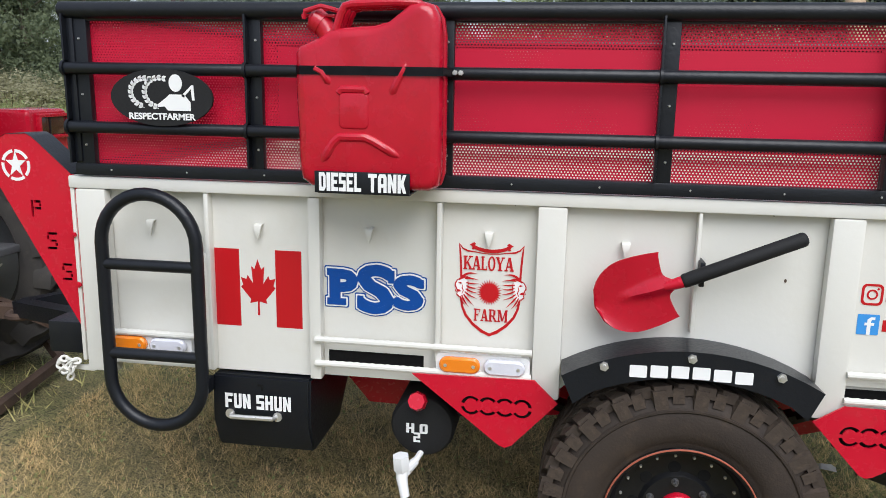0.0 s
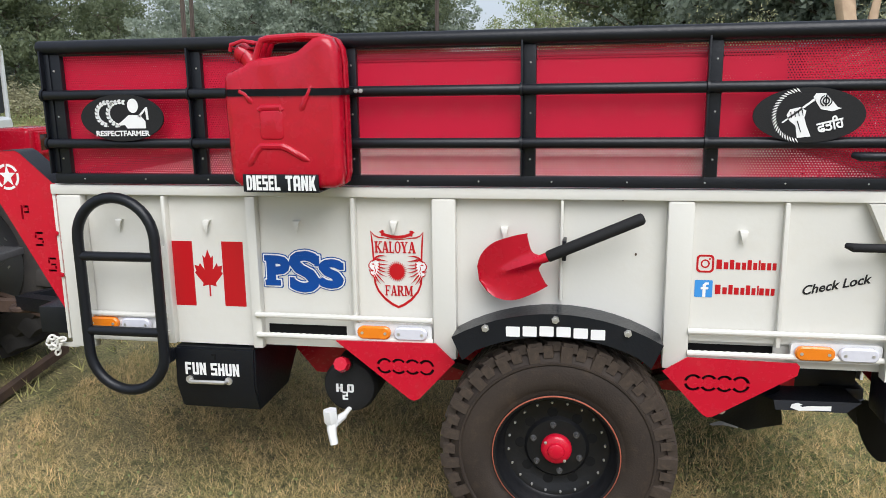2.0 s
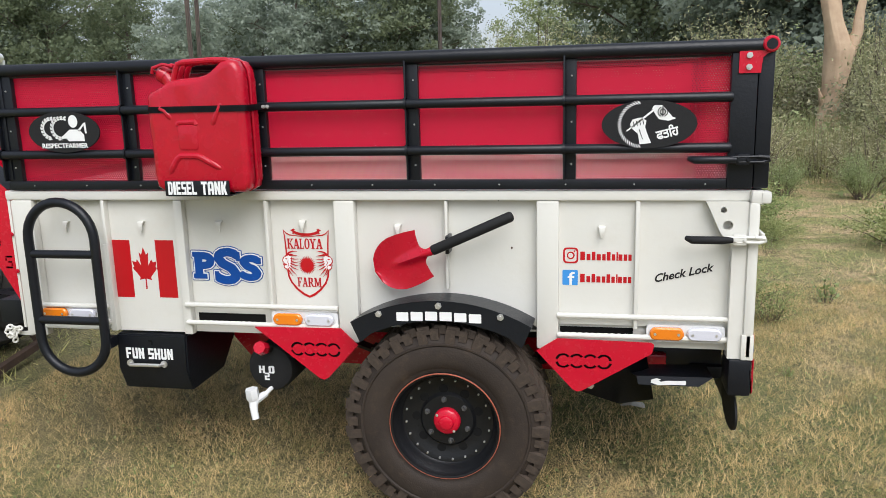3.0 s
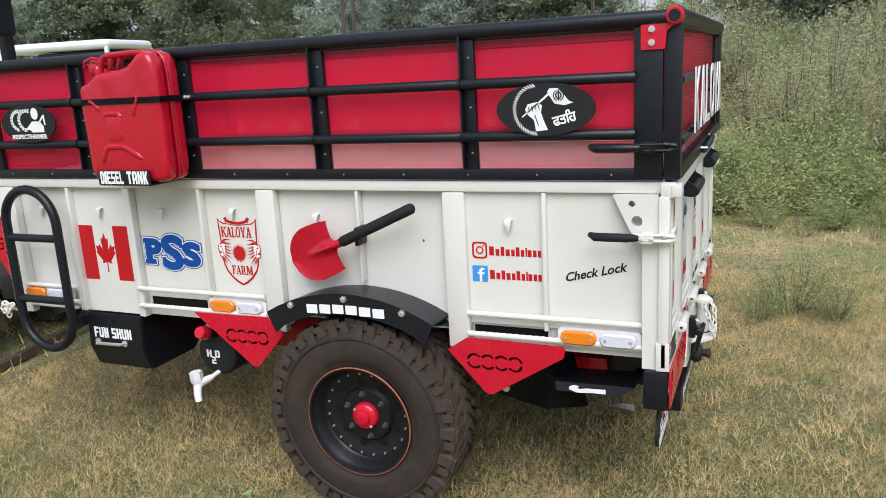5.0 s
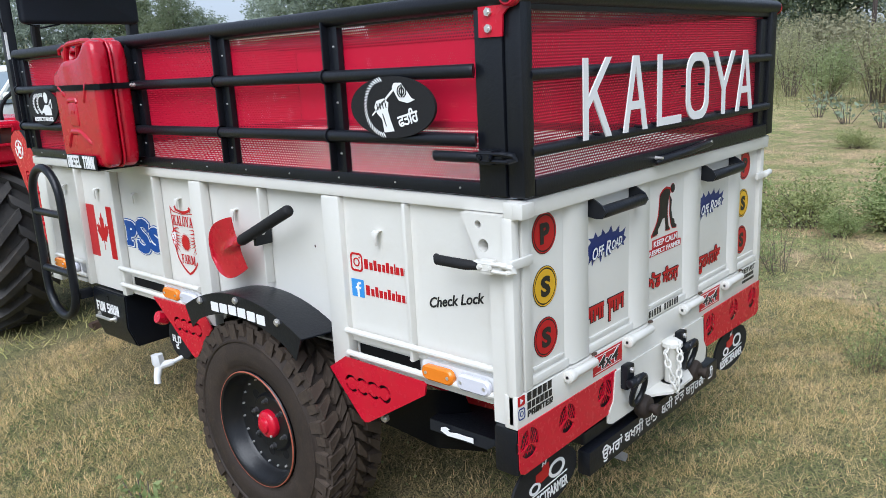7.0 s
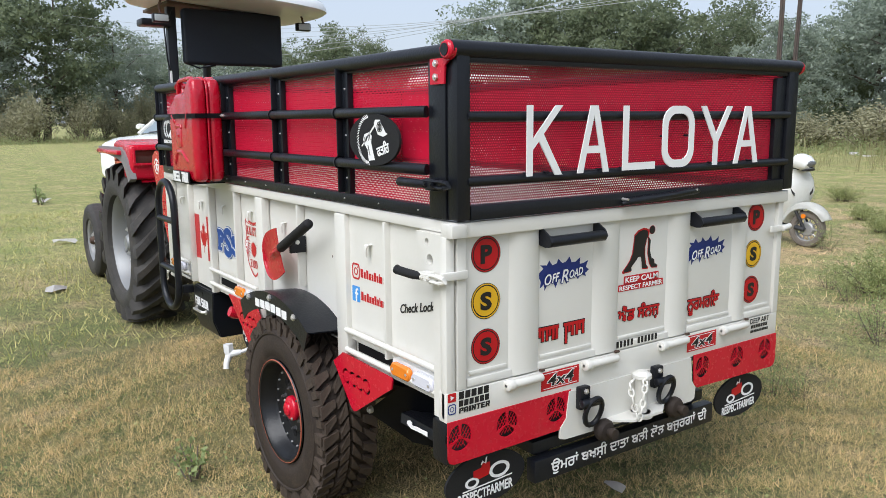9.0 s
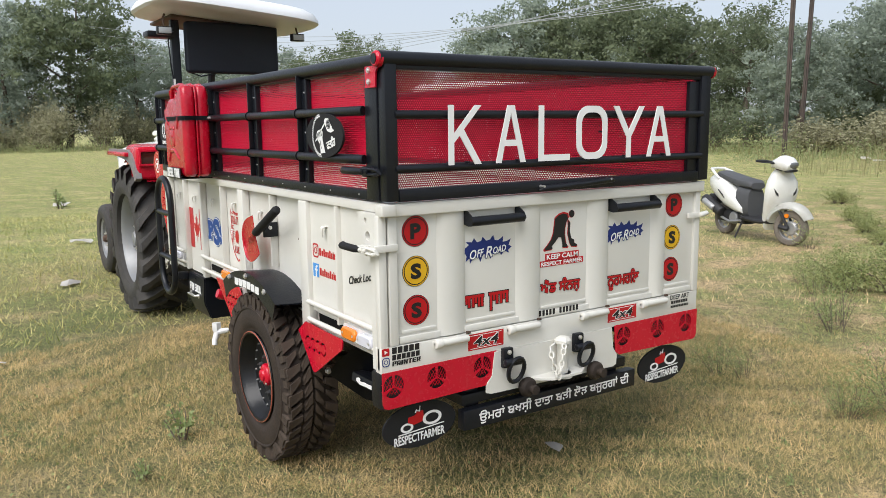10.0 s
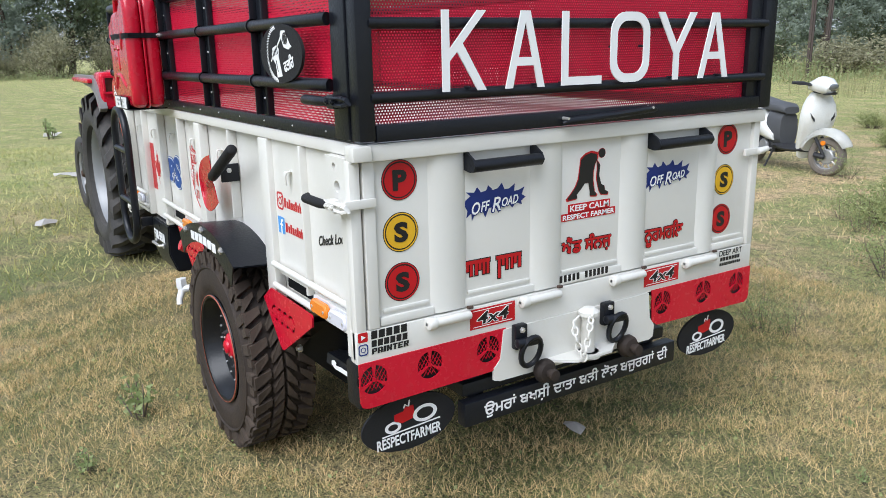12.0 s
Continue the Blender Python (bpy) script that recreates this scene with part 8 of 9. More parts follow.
def leaf_mesh(name, centres, lo, hi, ratio, mat, rng, up=0.25, corners=4):
    """One small pointed leaf of three or four corners at each centre, turned at random."""
    n = len(centres)
    d = rng.normal(size=(n, 3))
    d[:, 2] *= 0.8
    d /= np.linalg.norm(d, axis=1)[:, None]
    e = rng.normal(size=(n, 3))
    e[:, 2] *= up
    s = np.cross(d, e)
    s /= np.linalg.norm(s, axis=1)[:, None] + 1e-9
    ln = rng.uniform(lo, hi, n)[:, None]
    k = np.cross(d, s) * ln * 0.12
    if corners == 3:
        v = np.stack((centres - d * ln / 2 - s * ln * ratio / 2, centres - d * ln / 2 + s * ln * ratio / 2, centres + d * ln / 2), 1).reshape(-1, 3)
        return raw_mesh(name, v, np.full(n, 3), np.arange(3 * n), mat)
    v = np.stack((centres - d * ln / 2, centres + s * ln * ratio / 2 + k, centres + d * ln / 2, centres - s * ln * ratio / 2 + k), 1).reshape(-1, 3)
    return raw_mesh(name, v, np.full(n, 4), np.arange(4 * n), mat)


def tree(seed, h, spread, mat, n_leaves, leaf, low=0.28, bark=BARK, gap=0.0):
    """A tapered trunk with limbs and twigs and a crown of leaf clumps round their ends."""
    rng = np.random.default_rng(seed)
    root = empty("tree")
    bm = nb()
    top = Vector((rng.normal() * 0.05 * h, rng.normal() * 0.05 * h, h * 0.9))
    path = [Vector((0, 0, -0.2))]
    for i in range(1, 7):
        t = i / 6
        path.append(Vector((top.x * t + rng.normal() * 0.012 * h, top.y * t + rng.normal() * 0.012 * h, top.z * t)))
    r0 = 0.020 * h
    tube(bm, path, [r0 * (1.25 if i == 0 else 1 - 0.86 * i / 6) for i in range(7)], 8)
    ends = [(path[-1], 0.5)]
    for k in range(11):
        t = low + (0.95 - low) * (k + rng.uniform(0, 0.8)) / 11
        i = min(int(t * 6), 5)
        p = path[i].lerp(path[i + 1], t * 6 - i)
        a = k * 2.4 + rng.uniform(-0.5, 0.5)
        reach = spread * (1.05 - 0.55 * abs(t - 0.55) / 0.45) * rng.uniform(0.65, 1.1)
        q = p + Vector((math.cos(a) * reach * 0.55, math.sin(a) * reach * 0.55, reach * rng.uniform(0.12, 0.40)))
        e = q + Vector((math.cos(a + 0.3) * reach * 0.45, math.sin(a + 0.3) * reach * 0.45, reach * rng.uniform(0.05, 0.35)))
        tube(bm, [p, q, e], [r0 * 0.42 * (1.1 - t), r0 * 0.28 * (1.1 - t), r0 * 0.08], 6)
        ends += [(e, 1.0), (q, 0.9), (p.lerp(q, 0.6), 0.5)]
        for j in range(3):
            b = rng.uniform(0, 6.28)
            w = q.lerp(e, rng.uniform(0.0, 0.9))
            g = w + Vector((math.cos(b), math.sin(b), rng.uniform(-0.1, 0.8))) * reach * 0.30
            tube(bm, [w, g], [r0 * 0.12, r0 * 0.04], 5)
            ends.append((g, 0.9))
    part("trunk", bm, bark, root, "grey-brown trunk and limbs")
    wts = np.array([w for _, w in ends]) * rng.uniform(0.25, 1.6, len(ends))
    if gap:
        wts[rng.random(len(ends)) < gap] = 0.02
    wts /= wts.sum()
    pick = rng.choice(len(ends), n_leaves, p=wts)
    base = np.array([list(e) for e, _ in ends])[pick]
    sub = rng.normal(size=(len(ends), 7, 3))[pick, rng.integers(0, 7, n_leaves)] * np.array([0.088, 0.088, 0.062]) * h
    cen = base + sub + rng.normal(size=(n_leaves, 3)) * np.array([0.026, 0.026, 0.017]) * h
    cen[:, 2] = np.maximum(cen[:, 2], 0.10 * h)
    crown = part("crown", leaf_mesh("crown", cen, leaf * 0.6, leaf * 1.55, 0.62, mat, rng, 0.25, 3), mat, root, "uneven crown of small leaves")
    crown["kind"] = "stuff"
    return root


def bush(seed, h, r, mat, n_leaves, leaf, stems=16, name="bush", corners=4, thick=0.010, ratio=0.5):
    """Many thin stems from one foot, with leaves strung along their outer parts."""
    rng = np.random.default_rng(seed)
    root = empty(name)
    bm = nb()
    cens = []
    for k in range(stems):
        a, lean = rng.uniform(0, 6.28), rng.uniform(0.1, 1.0)
        tip = Vector((math.cos(a) * r * lean, math.sin(a) * r * lean, h * rng.uniform(0.55, 1.0) * (1.1 - 0.45 * lean)))
        foot = Vector((math.cos(a) * r * 0.15, math.sin(a) * r * 0.15, -0.03))
        mid = foot.lerp(tip, 0.5) + Vector((rng.normal() * r * 0.08, rng.normal() * r * 0.08, h * 0.10))
        tube(bm, [foot, mid, tip], [thick * h ** 0.5, thick * 0.7 * h ** 0.5, thick * 0.2], 5)
        m = int(n_leaves // stems * rng.uniform(0.25, 1.75))
        t = rng.uniform(0.15, 1.0, m) ** 0.7
        fa, mi, ti = np.array(foot), np.array(mid), np.array(tip)
        pts = np.where(t[:, None] < 0.5, fa + (mi - fa) * (t * 2)[:, None], mi + (ti - mi) * (t * 2 - 1)[:, None])
        twig = rng.normal(size=(12, 3))[rng.integers(0, 12, m)] * r * 0.19
        cens.append(pts + twig * t[:, None] + rng.normal(size=(m, 3)) * r * 0.040)
    part("stem", bm, BARK, root, "thin brown stems")["kind"] = "stuff"
    cen = np.concatenate(cens)
    cen[:, 2] = np.maximum(cen[:, 2], 0.01)
    lv = part("foliage", leaf_mesh("foliage", cen, leaf * 0.6, leaf * 1.3, ratio, mat, rng, 0.5, corners), mat, root, "small leaves")
    lv["kind"] = "stuff"
    return root


def blades(name, xy, z0, lo, hi, w, lean, mat, rng, label, category):
    """Bent grass blades of five corners each."""
    n = len(xy)
    a = rng.uniform(0, 2 * np.pi, n)
    ln = rng.uniform(lo, hi, n)
    le = np.abs(rng.normal(0, lean, n)) + 0.05
    dx, dy = np.cos(a), np.sin(a)
    sx, sy = -dy, dx
    hw = rng.uniform(0.6, 1.3, n) * w / 2
    base = np.column_stack((xy, z0))
    c1, s1 = np.cos(np.minimum(le, 1.45)), np.sin(np.minimum(le, 1.45))
    c2, s2 = np.cos(np.minimum(le * 1.8, 1.75)), np.sin(np.minimum(le * 1.8, 1.75))
    mid = base + np.column_stack((dx * s1, dy * s1, c1)) * (ln * 0.55)[:, None]
    tip = mid + np.column_stack((dx * s2, dy * s2, c2)) * (ln * 0.45)[:, None]
    sd = np.column_stack((sx, sy, np.zeros(n))) * hw[:, None]
    v = np.stack((base - sd, base + sd, mid + sd * 0.8, mid - sd * 0.8, tip), 1).reshape(-1, 3)
    o = np.arange(n)[:, None] * 5
    idx = np.concatenate((o + 0, o + 1, o + 2, o + 3, o + 3, o + 2, o + 4), 1).ravel()
    sizes = np.tile([4, 3], n)
    ob = new(name, raw_mesh(name, v, sizes, idx, mat))
    return tagged(ob, label, category, kind="stuff")


def short_blades(name, xy, z0, lo, hi, w, mat, rng, label, category):
    """Short mown blades, one pointed triangle each, most of them lying low."""
    n = len(xy)
    a, b = rng.uniform(0, 2 * np.pi, n), rng.uniform(0, 2 * np.pi, n)
    ln, up = rng.uniform(lo, hi, n), np.abs(rng.normal(0.55, 0.40, n))
    hw = rng.uniform(0.6, 1.3, n) * w / 2
    base = np.column_stack((xy, z0))
    sd = np.column_stack((np.cos(b), np.sin(b), np.zeros(n))) * hw[:, None]
    tip = base + np.column_stack((np.cos(a) * np.cos(up), np.sin(a) * np.cos(up), np.sin(up))) * ln[:, None]
    tip[:, 2] += 0.004
    v = np.stack((base - sd, base + sd, tip), 1).reshape(-1, 3)
    ob = new(name, raw_mesh(name, v, np.full(n, 3), np.arange(3 * n), mat))
    return tagged(ob, label, category, kind="stuff")


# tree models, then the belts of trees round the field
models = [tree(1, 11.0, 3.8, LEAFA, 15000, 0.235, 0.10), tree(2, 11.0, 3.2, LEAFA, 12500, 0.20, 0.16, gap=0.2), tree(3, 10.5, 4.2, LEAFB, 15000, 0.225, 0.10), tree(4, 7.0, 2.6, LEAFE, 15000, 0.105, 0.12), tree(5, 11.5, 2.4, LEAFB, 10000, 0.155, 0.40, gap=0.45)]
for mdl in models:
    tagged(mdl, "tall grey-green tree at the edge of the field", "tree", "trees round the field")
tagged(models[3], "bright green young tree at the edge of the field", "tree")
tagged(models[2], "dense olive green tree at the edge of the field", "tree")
rnd = random.Random(21)
BELT = [(93, 74, 12.3, 0), (89, 72, 12.3, 1), (85, 70, 12.3, 0), (81.5, 71, 12.6, 2), (77.4, 78, 10.0, 0), (74.3, 80, 9.6, 1), (70.5, 70, 8.5, 0), (66.8, 68, 8.6, 0), (62.8, 62, 8.8, 2),
        (59.8, 60, 7.6, 4), (57.2, 60, 6.0, 0), (54.3, 66, 5.5, 0), (50.5, 56, 10.2, 0), (47.6, 54, 10.4, 2), (44, 54, 10.0, 2), (40.5, 54, 7.6, 0), (37.6, 50, 9.2, 2), (34, 50, 9.0, 4),
        (30.4, 43, 6.4, 0), (27.6, 52, 7.2, 2), (25, 46, 8.6, 0), (22, 44, 9.0, 1), (19, 45, 9.4, 0), (16, 42, 8.6, 2), (13.5, 44, 9.2, 0), (11, 44, 6.4, 4), (5.0, 42, 6.4, 3),
        (0.2, 40, 5.0, 0), (-2.2, 33, 8.8, 2), (-5, 31, 9.0, 1), (-8, 30, 9.0, 0), (-11, 28, 8.6, 0), (-14, 27, 9.0, 0), (-17, 25, 8.6, 1), (-20.5, 25, 9.0, 0), (-24, 23, 9.0, 0),
        (-28, 24, 9.0, 0)]
base_h = (11.0, 11.0, 10.5, 7.0, 11.5)
used = set()


def plant(k, x, y, z, s, turn):
    m = pose(x, y, z, 0, 0, turn) @ Matrix.Diagonal((s, s, s, 1))
    if k not in used:
        used.add(k)
        models[k].matrix_basis = m
        return models[k]
    c = copy_thing(models[k], pose(x, y, z, 0, 0, turn))
    c.scale = (s, s, s)
    return c


def spot(az, dist):
    return -dist * math.sin(radians(az)), -1.0 + dist * math.cos(radians(az))


for az, dist, h, k in BELT:
    x, y = spot(az + rnd.uniform(-0.6, 0.6), dist + rnd.uniform(-2, 2))
    plant(k, x, y, 0, h / base_h[k] * rnd.uniform(0.95, 1.05), rnd.uniform(0, 360))
for i, (az, dist, h, k) in enumerate(BELT):
    if 2 < az < 10 or 52 < az < 58 or (i % 2 and not 26 < az < 44):
        continue
    x, y = spot(az + 1.7, dist + 9 + rnd.uniform(-2, 2))
    plant((k + 1) % 3, x, y, 0, h / 11.0 * rnd.uniform(0.8, 1.0), rnd.uniform(0, 360))

# bushes
bushes = [bush(31, 0.85, 0.75, LEAFC, 5600, 0.048, 34), bush(32, 0.75, 0.85, LEAFG, 5200, 0.044, 34), bush(33, 2.0, 1.5, LEAFB, 3000, 0.095, 26, corners=3, ratio=0.55), bush(34, 1.8, 1.5, LEAFI, 3000, 0.10, 26, corners=3, ratio=0.55), bush(35, 0.42, 0.34, LEAFC, 2500, 0.016, 44, thick=0.0030), bush(36, 1.5, 1.2, LEAFE, 7000, 0.066, 36, corners=3, ratio=0.36), bush(37, 0.50, 0.36, LEAFC, 760, 0.020, 15, thick=0.0036), bush(38, 1.9, 1.1, LEAFD, 4200, 0.055, 30, corners=3, ratio=0.45, thick=0.012), bush(39, 2.3, 0.9, LEAFH, 5200, 0.062, 24, corners=3, ratio=0.34, thick=0.010)]
LABELS = ("leafy fresh green bush growing on the dry grass", "low spreading green bush growing on the dry grass", "tall olive green scrub bush before the trees", "dry brown-green scrub bush before the trees", "small sparse feathery green shrub on the grass", "tall leafy green scrub bush beyond the field edge", "thin twiggy weed with few tiny leaves", "dry twiggy brown-green scrub beyond the sandy strip", "tall slender grey-green shrub beyond the sandy strip")
for ob, lb in zip(bushes, LABELS):
    tagged(ob, lb, "bush", "scrub bushes")
used_b = set()


def set_bush(k, x, y, s, turn=None, sz=None):
    turn = rnd.uniform(0, 360) if turn is None else turn
    if k not in used_b:
        used_b.add(k)
        ob = bushes[k]
        ob.matrix_basis = pose(x, y, 0, 0, 0, turn)
    else:
        ob = copy_thing(bushes[k], pose(x, y, 0, 0, 0, turn))
    ob.scale = (s, s, sz or s)
    return ob


for k, x, y, s, sz in ((0, -0.40, 5.85, 0.75, 0.45), (1, 0.10, 5.85, 0.80, 0.62), (1, 0.65, 5.95, 0.80, 0.48), (0, 1.10, 6.10, 0.75, 0.55), (0, -0.25, 6.45, 0.80, 0.75), (1, 0.45, 6.6, 0.85, 0.80), (0, 0.95, 6.9, 0.8, 0.7), (1, -0.1, 7.2, 0.9, 0.85), (0, 0.6, 7.6, 0.95, 0.95),
                       (1, 0.1, 8.2, 0.95, 0.9), (1, -1.5, 5.45, 0.5, 0.5), (1, -1.05, 5.6, 0.62, 0.6), (1, 0.2, 5.25, 0.32, 0.3), (0, 0.75, 5.2, 0.40, 0.3), (1, 1.2, 5.45, 0.36, 0.35), (6, 0.5, 4.9, 0.8, 0.6), (6, 1.05, 4.8, 0.7, 0.5), (0, -0.7, 5.35, 0.35, 0.3), (1, 2.35, 5.25, 0.75, 0.62), (0, 3.0, 5.5, 0.8, 0.7), (4, 0.38, 2.72, 1.05, 1.05), (4, 0.62, 2.62, 0.7, 0.7), (6, -0.75, 4.05, 0.9, 0.9), (6, -0.60, 2.55, 0.55, 0.55),
                       (6, -0.48, 2.62, 0.45, 0.45), (6, -0.90, 4.30, 0.7, 0.7), (1, -3.3, 9.2, 0.42, 0.35), (1, -4.1, 10.3, 0.40, 0.35), (1, -2.6, 8.3, 0.30, 0.28), (6, -2.98, 7.33, 0.75, 0.75), (6, -1.87, 5.39, 0.6, 0.6), (6, -1.49, 5.05, 0.75, 0.7), (6, -0.55, 4.52, 0.6, 0.6), (4, 0.20, 2.50, 0.6, 0.55), (1, -2.2, 11.5, 0.5, 0.4), (1, -5.6, 12.5, 0.5, 0.4)):
    set_bush(k, x, y, s, None, sz)
for x, y, s, sz in ((0.55, 10.6, 0.9, 0.65), (1.2, 11.6, 1.0, 0.75), (-0.1, 12.4, 1.0, 0.55), (1.7, 12.8, 1.0, 0.85), (0.7, 13.6, 1.1, 0.80), (5.2, 16.4, 1.2, 1.4), (5.0, 14.2, 1.1, 1.2), (4.2, 11.2, 0.9, 0.9),
                    (1.2, 16.2, 1.2, 0.95), (2.4, 16.8, 1.3, 1.2), (3.2, 17.6, 1.3, 1.4), (6.4, 16.2, 1.3, 1.6), (7.6, 15.0, 1.3, 1.6), (0.0, 17.2, 1.2, 0.8)):
    set_bush(8, x, y, s, None, sz)
for x, y, s, sz in ((1.7, 9.3, 0.7, 0.65), (3.3, 9.4, 0.7, 0.5), (2.1, 10.4, 0.8, 0.6), (3.0, 10.8, 0.8, 0.42), (4.1, 9.8, 1.0, 1.0), (5.2, 10.0, 1.0, 1.1), (3.6, 12.4, 0.9, 0.42), (5.8, 11.6, 1.2, 1.4), (6.8, 10.2, 1.1, 1.2), (5.4, 13.0, 1.2, 1.6)):
    set_bush(7, x, y, s, None, sz)
for x, y, s in ((1.4, 10.0, 0.45), (2.0, 8.7, 0.36), (2.9, 8.3, 0.40), (3.7, 8.6, 0.5), (5.0, 8.8, 0.6), (-0.9, 13.6, 0.5), (-1.9, 14.6, 0.45), (6.4, 13.2, 0.95), (7.4, 12.0, 0.9)):
    set_bush(5, x, y, s)
for i, (x, y, s) in enumerate(((-2.9, 20.5, 1.3), (-1.6, 19.6, 1.5), (-0.4, 20.2, 1.4), (0.8, 18.8, 1.5), (2.0, 18.2, 1.4), (-4.3, 22.0, 1.2), (-6.0, 23.0, 1.1), (-7.6, 25.0, 1.1), (3.4, 19.0, 1.6), (5.0, 18.0, 1.6), (-3.6, 24.5, 1.6), (-0.9, 23.5, 1.7))):
    set_bush((5, 8, 7)[i % 3], x, y, s)
for az, dist, h, k in BELT:
    for j in range(5 if az > 66 else 2):
        x, y = spot(az + rnd.uniform(-2.2, 2.2), dist - rnd.uniform(2, 9))
        tall = rnd.uniform(1.1, 2.3) if az > 66 else rnd.uniform(0.8, 1.6)
        set_bush(rnd.choice((3, 3, 3, 2)), x, y, rnd.uniform(0.9, 1.7), None, tall)
# weeds near the trailer wheel and scattered over the field
weed_a = tagged(bush(41, 0.20, 0.09, LEAFF, 90, 0.036, 7, name="weed"), "small pale green weed sprouting from the grass", "weed", "weeds in the grass")
weed_a.matrix_basis = pose(-1.46, -0.34, 0)
for x, y, s in ((-1.09, -0.60, 0.55), (0.50, 1.55, 0.35), (0.25, 1.9, 0.3), (-14.3, 0.9, 2.2), (-9.5, 5.5, 1.6), (-1.9, 7.0, 1.4), (-11.0, -2.0, 1.5), (1.1, 3.1, 1.0)):
    copy_thing(weed_a, pose(x, y, 0, 0, 0, rnd.uniform(0, 360))).scale = (s, s, s)
# flowering pale-leaved plants beyond the sandy strip
pale = tagged(bush(43, 0.8, 0.5, material("pale_milky_leaves", (0.21, 0.26, 0.17), 0.6, scale=3, island=0.5, bump=0.0), 90, 0.11, 9, name="weed"), "pale-leaved milkweed plant on the sandy strip", "weed")
pale.matrix_basis = pose(-3.4, 15.6, 0)
for x, y, s in ((-2.6, 15.0, 0.8), (-4.4, 17.2, 0.9), (-1.9, 16.2, 0.8)):
    copy_thing(pale, pose(x, y, 0, 0, 0, rnd.uniform(0, 360))).scale = (s, s, s)
# bare dead trunk
bm = nb()
tube(bm, [(0.20, 0, -0.2), (0.23, 0, 0.4), (0.27, 0, 0.8), (0.31, 0, 1.25), (0.35, 0, 1.7), (0.36, 0, 2.1), (0.24, 0, 2.6), (0.12, 0.02, 3.2), (0.16, 0.1, 4.6), (0.24, 0.1, 7.0)], [0.42, 0.27, 0.22, 0.22, 0.26, 0.30, 0.21, 0.18, 0.13, 0.05], 18)
tube(bm, [(0.42, 0, 1.95), (0.60, 0.0, 2.20), (0.72, 0, 2.5), (0.76, 0, 3.1), (0.84, 0, 3.9)], [0.20, 0.14, 0.10, 0.07, 0.03], 10)
tube(bm, [(0.20, 0, 0.9), (0.06, -0.05, 1.15), (-0.02, -0.05, 1.35)], [0.10, 0.06, 0.02], 8)
bmesh.ops.subdivide_edges(bm, edges=bm.edges[:], cuts=2, use_grid_fill=True)
for v in bm.verts:
    p = Vector((v.co.x * 5.0, v.co.y * 5.0, v.co.z * 1.3))
    v.co += Vector((noise.noise(p), noise.noise(p + Vector((5, 0, 0))), 0)) * 0.075
dead = thing("dead_tree", bm, DEADWOOD, "bare pale dead tree trunk among the scrub", "tree")
dead.matrix_basis = pose(4.12, 15.6, 0)

# short grass, longer straws, tall grass
rng = np.random.default_rng(5)


def scatter(n, x0, x1, y0, y1):
    xy = np.column_stack((rng.uniform(x0, x1, n), rng.uniform(y0, y1, n)))
    clump = np.sin(xy[:, 0] * 3.1 + 1.3 * np.sin(xy[:, 1] * 2.3)) * np.sin(xy[:, 1] * 2.7 + np.sin(xy[:, 0] * 4.1)) + rng.normal(0, 0.7, n)
    tuft = np.sin(xy[:, 0] * 61 + 2.1 * np.sin(xy[:, 1] * 37)) * np.sin(xy[:, 1] * 53 + 2.4 * np.sin(xy[:, 0] * 41)) + rng.normal(0, 0.22, n)
    return xy[(clump > -0.75) & (tuft > -0.08)]


def gz(xy):
    return 0.012 * np.sin(xy[:, 0] * 1.7 + xy[:, 1] * 0.6) * np.sin(xy[:, 1] * 1.3 - xy[:, 0] * 0.4) - 0.004


xy = np.concatenate((scatter(700000, -3.6, 2.4, -2.0, 3.6), scatter(90000, -7.5, 3.5, -3.2, 7.5)))
short_blades("grass", xy, gz(xy) + rng.uniform(0.0, 0.016, len(xy)), 0.018, 0.060, 0.0023, BLADE, rng, "short dry yellow-green mown grass blades", "grass")
xy = scatter(26000, -3.6, 2.4, -2.0, 4.5)
blades("grass", xy, gz(xy), 0.030, 0.075, 0.0022, 0.9, BLADE, rng, "thin upright blades among the mown grass", "grass")
xy = np.concatenate((scatter(150000, -13, 4, -3.5, 11), scatter(70000, -28, 8, -8, 26)))
xy = xy[~((xy[:, 0] > -3.7) & (xy[:, 0] < 2.5) & (xy[:, 1] > -2.1) & (xy[:, 1] < 3.7))]
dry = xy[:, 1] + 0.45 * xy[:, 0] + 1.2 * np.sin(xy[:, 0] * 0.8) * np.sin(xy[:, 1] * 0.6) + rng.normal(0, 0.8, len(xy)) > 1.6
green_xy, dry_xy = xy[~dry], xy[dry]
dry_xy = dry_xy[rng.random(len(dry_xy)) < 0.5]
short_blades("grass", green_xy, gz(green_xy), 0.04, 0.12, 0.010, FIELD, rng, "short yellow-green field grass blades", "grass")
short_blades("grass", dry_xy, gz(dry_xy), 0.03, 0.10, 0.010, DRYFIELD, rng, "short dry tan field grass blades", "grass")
xy = scatter(9000, -4.0, 2.5, -2.0, 4.5)
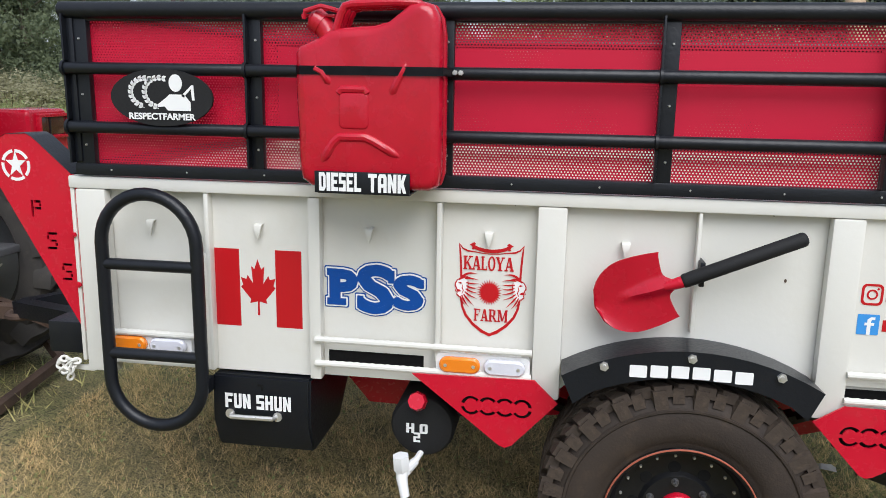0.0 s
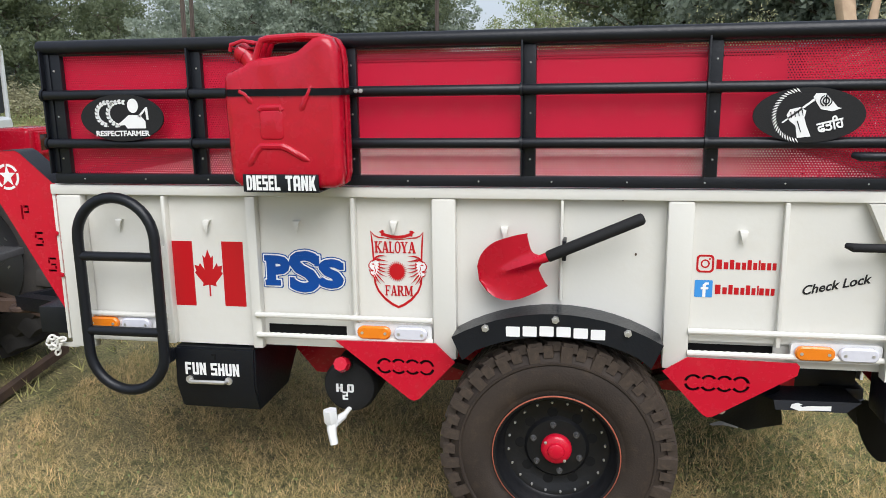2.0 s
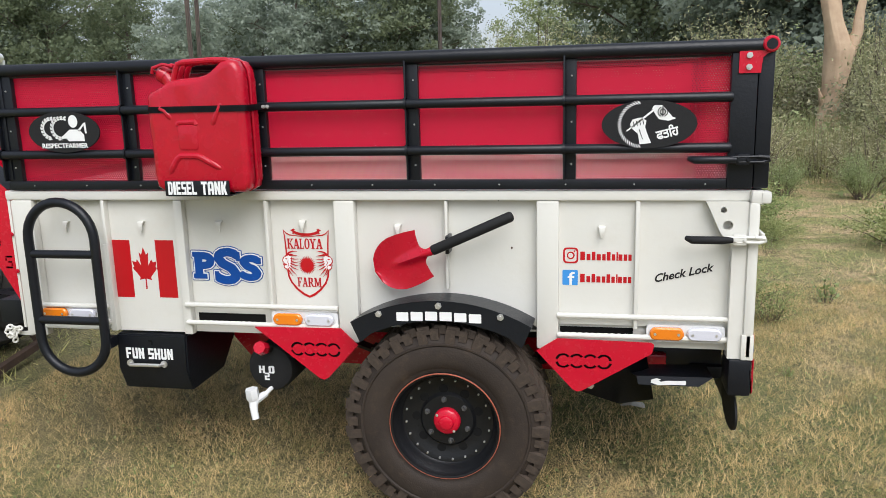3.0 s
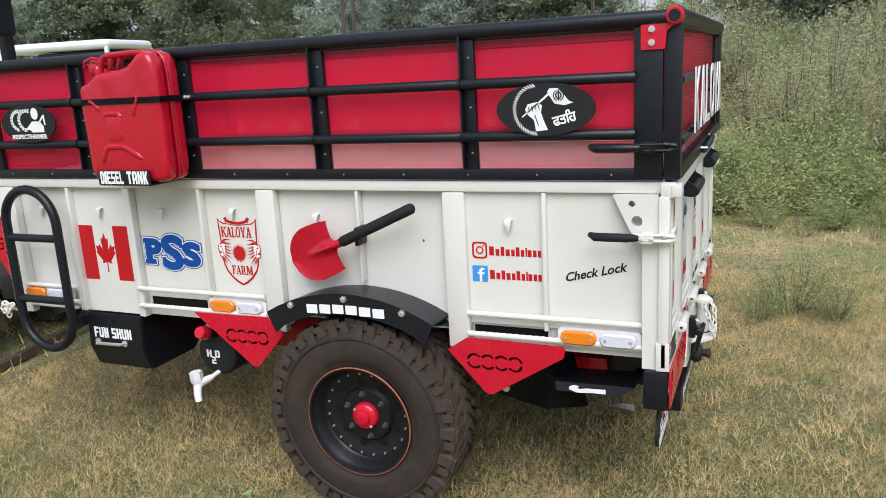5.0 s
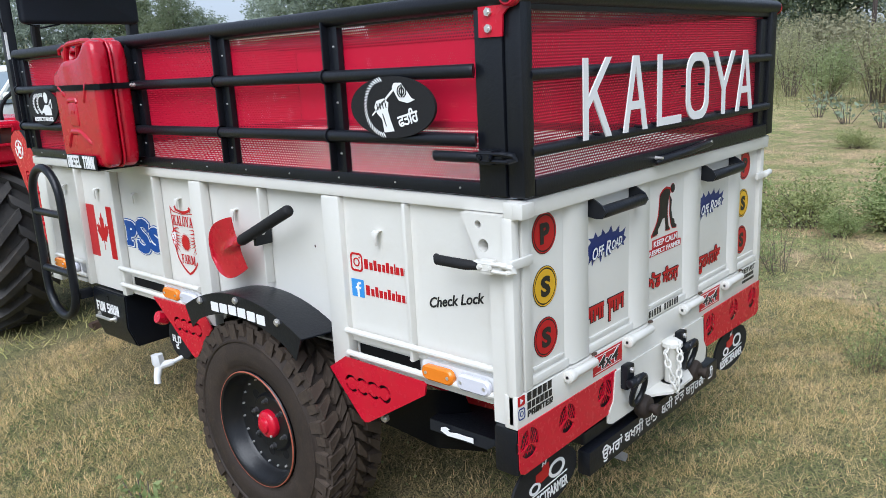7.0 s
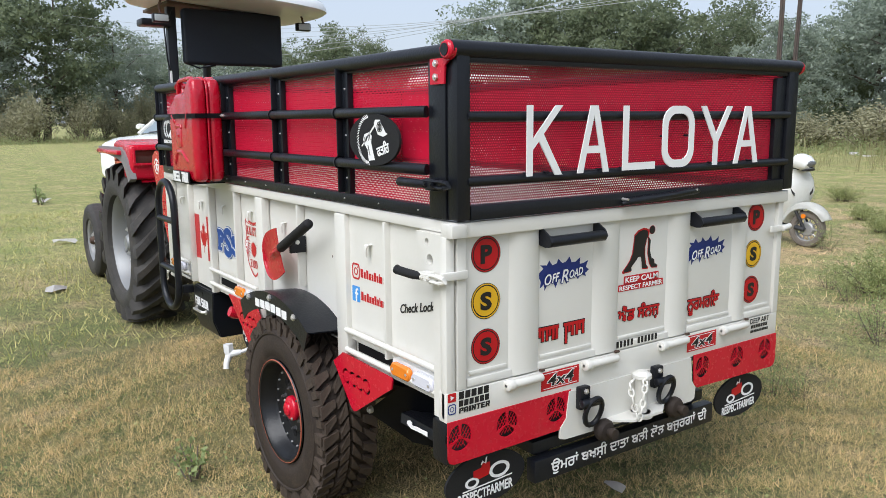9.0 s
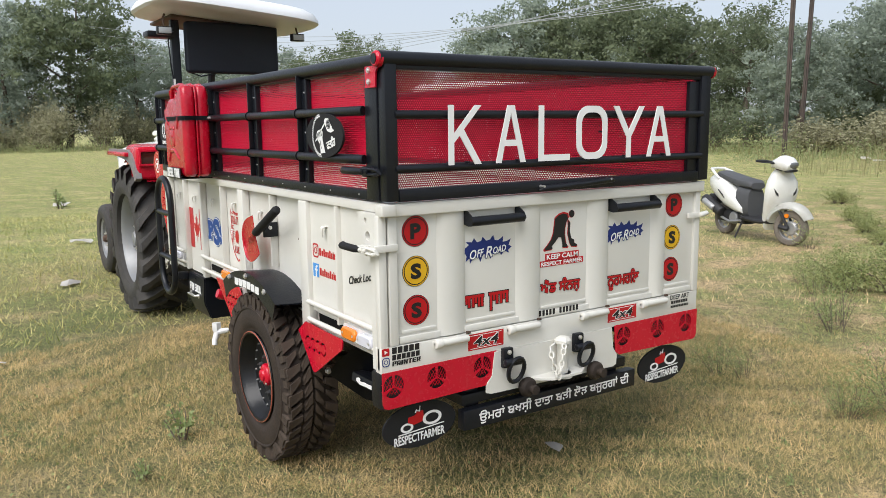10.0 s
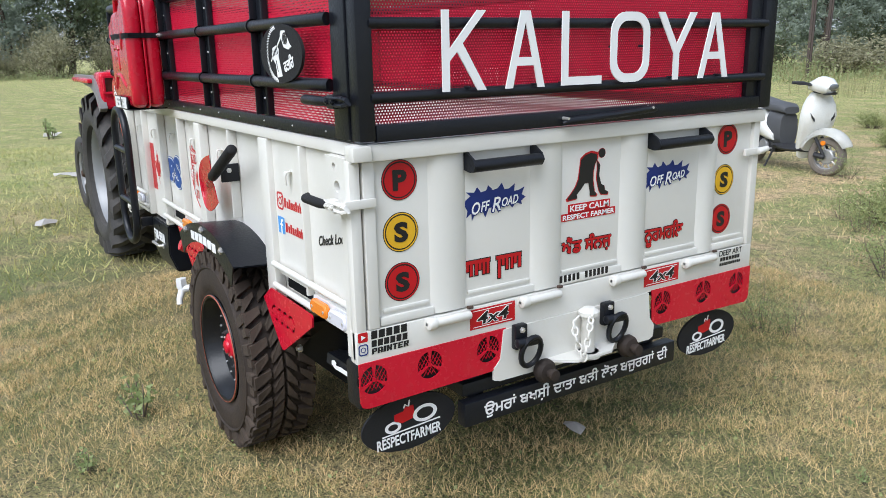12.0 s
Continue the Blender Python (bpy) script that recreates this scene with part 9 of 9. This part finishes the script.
blades("dry_straw", xy, gz(xy) + 0.02, 0.03, 0.12, 0.0017, 3.2, material("pale_straw", (0.56, 0.46, 0.28), 0.7, alt=(0.24, 0.18, 0.10), island=0.8, bump=0.0), rng, "pale dry straws lying on the mown grass", "straw")
xy = np.concatenate((np.column_stack((rng.uniform(1.3, 9, 4000), 8.6 + rng.gamma(2.0, 2.2, 4000))), np.column_stack((rng.uniform(-12, 0, 3000), rng.uniform(19, 32, 3000)))))
blades("tall_grass", xy, gz(xy), 0.35, 1.15, 0.010, 0.35, TALL, rng, "tall dry grass growing through the scrub", "grass")
xy = np.column_stack((rng.uniform(0.6, 8.5, 7000), rng.uniform(10.5, 17.5, 7000)))
blades("tall_grass", xy, gz(xy), 0.4, 1.25, 0.010, 0.55, REED, rng, "tall green-yellow grass standing among the shrubs", "grass")
far = []
for az, dist, h, k in BELT:
    n = 420
    aa = np.radians(az + rng.uniform(-2.5, 2.5, n))
    dd = dist - rng.uniform(2, 13, n)
    far.append(np.column_stack((-dd * np.sin(aa), -1 + dd * np.cos(aa))))
xy = np.concatenate(far)
blades("tall_grass", xy, gz(xy), 0.3, 0.9, 0.022, 0.7, TALL, rng, "tall dry grass along the foot of the trees", "grass")
# low green undergrowth along the foot of the trees
n = 64000
pick = rng.integers(0, len(xy), n)
hump = 0.35 + 0.35 * np.sin(xy[pick, 0] * 0.9) * np.sin(xy[pick, 1] * 1.1) + 0.25 * np.sin(xy[pick, 0] * 2.3 + xy[pick, 1])
cen = np.column_stack((xy[pick] + rng.normal(0, 0.45, (n, 2)), np.abs(rng.normal(0, 1, n)) * np.maximum(hump, 0.12) * 0.75 + 0.03))
tagged(new("undergrowth", leaf_mesh("undergrowth", cen, 0.055, 0.14, 0.6, LEAFE, rng, 0.4, 3)), "low leafy green undergrowth along the foot of the trees", "undergrowth", kind="stuff")
# low leafy clover among the blades
xy = scatter(24000, -3.5, 2.5, -2.0, 4.5)
cen = np.column_stack((xy, gz(xy) + rng.uniform(0.008, 0.03, len(xy))))
tagged(new("ground_leaves", leaf_mesh("ground_leaves", cen, 0.008, 0.020, 0.7, LEAFC, rng, 2.0)), "tiny green leaves of creeping weeds among the grass", "weed", kind="stuff")
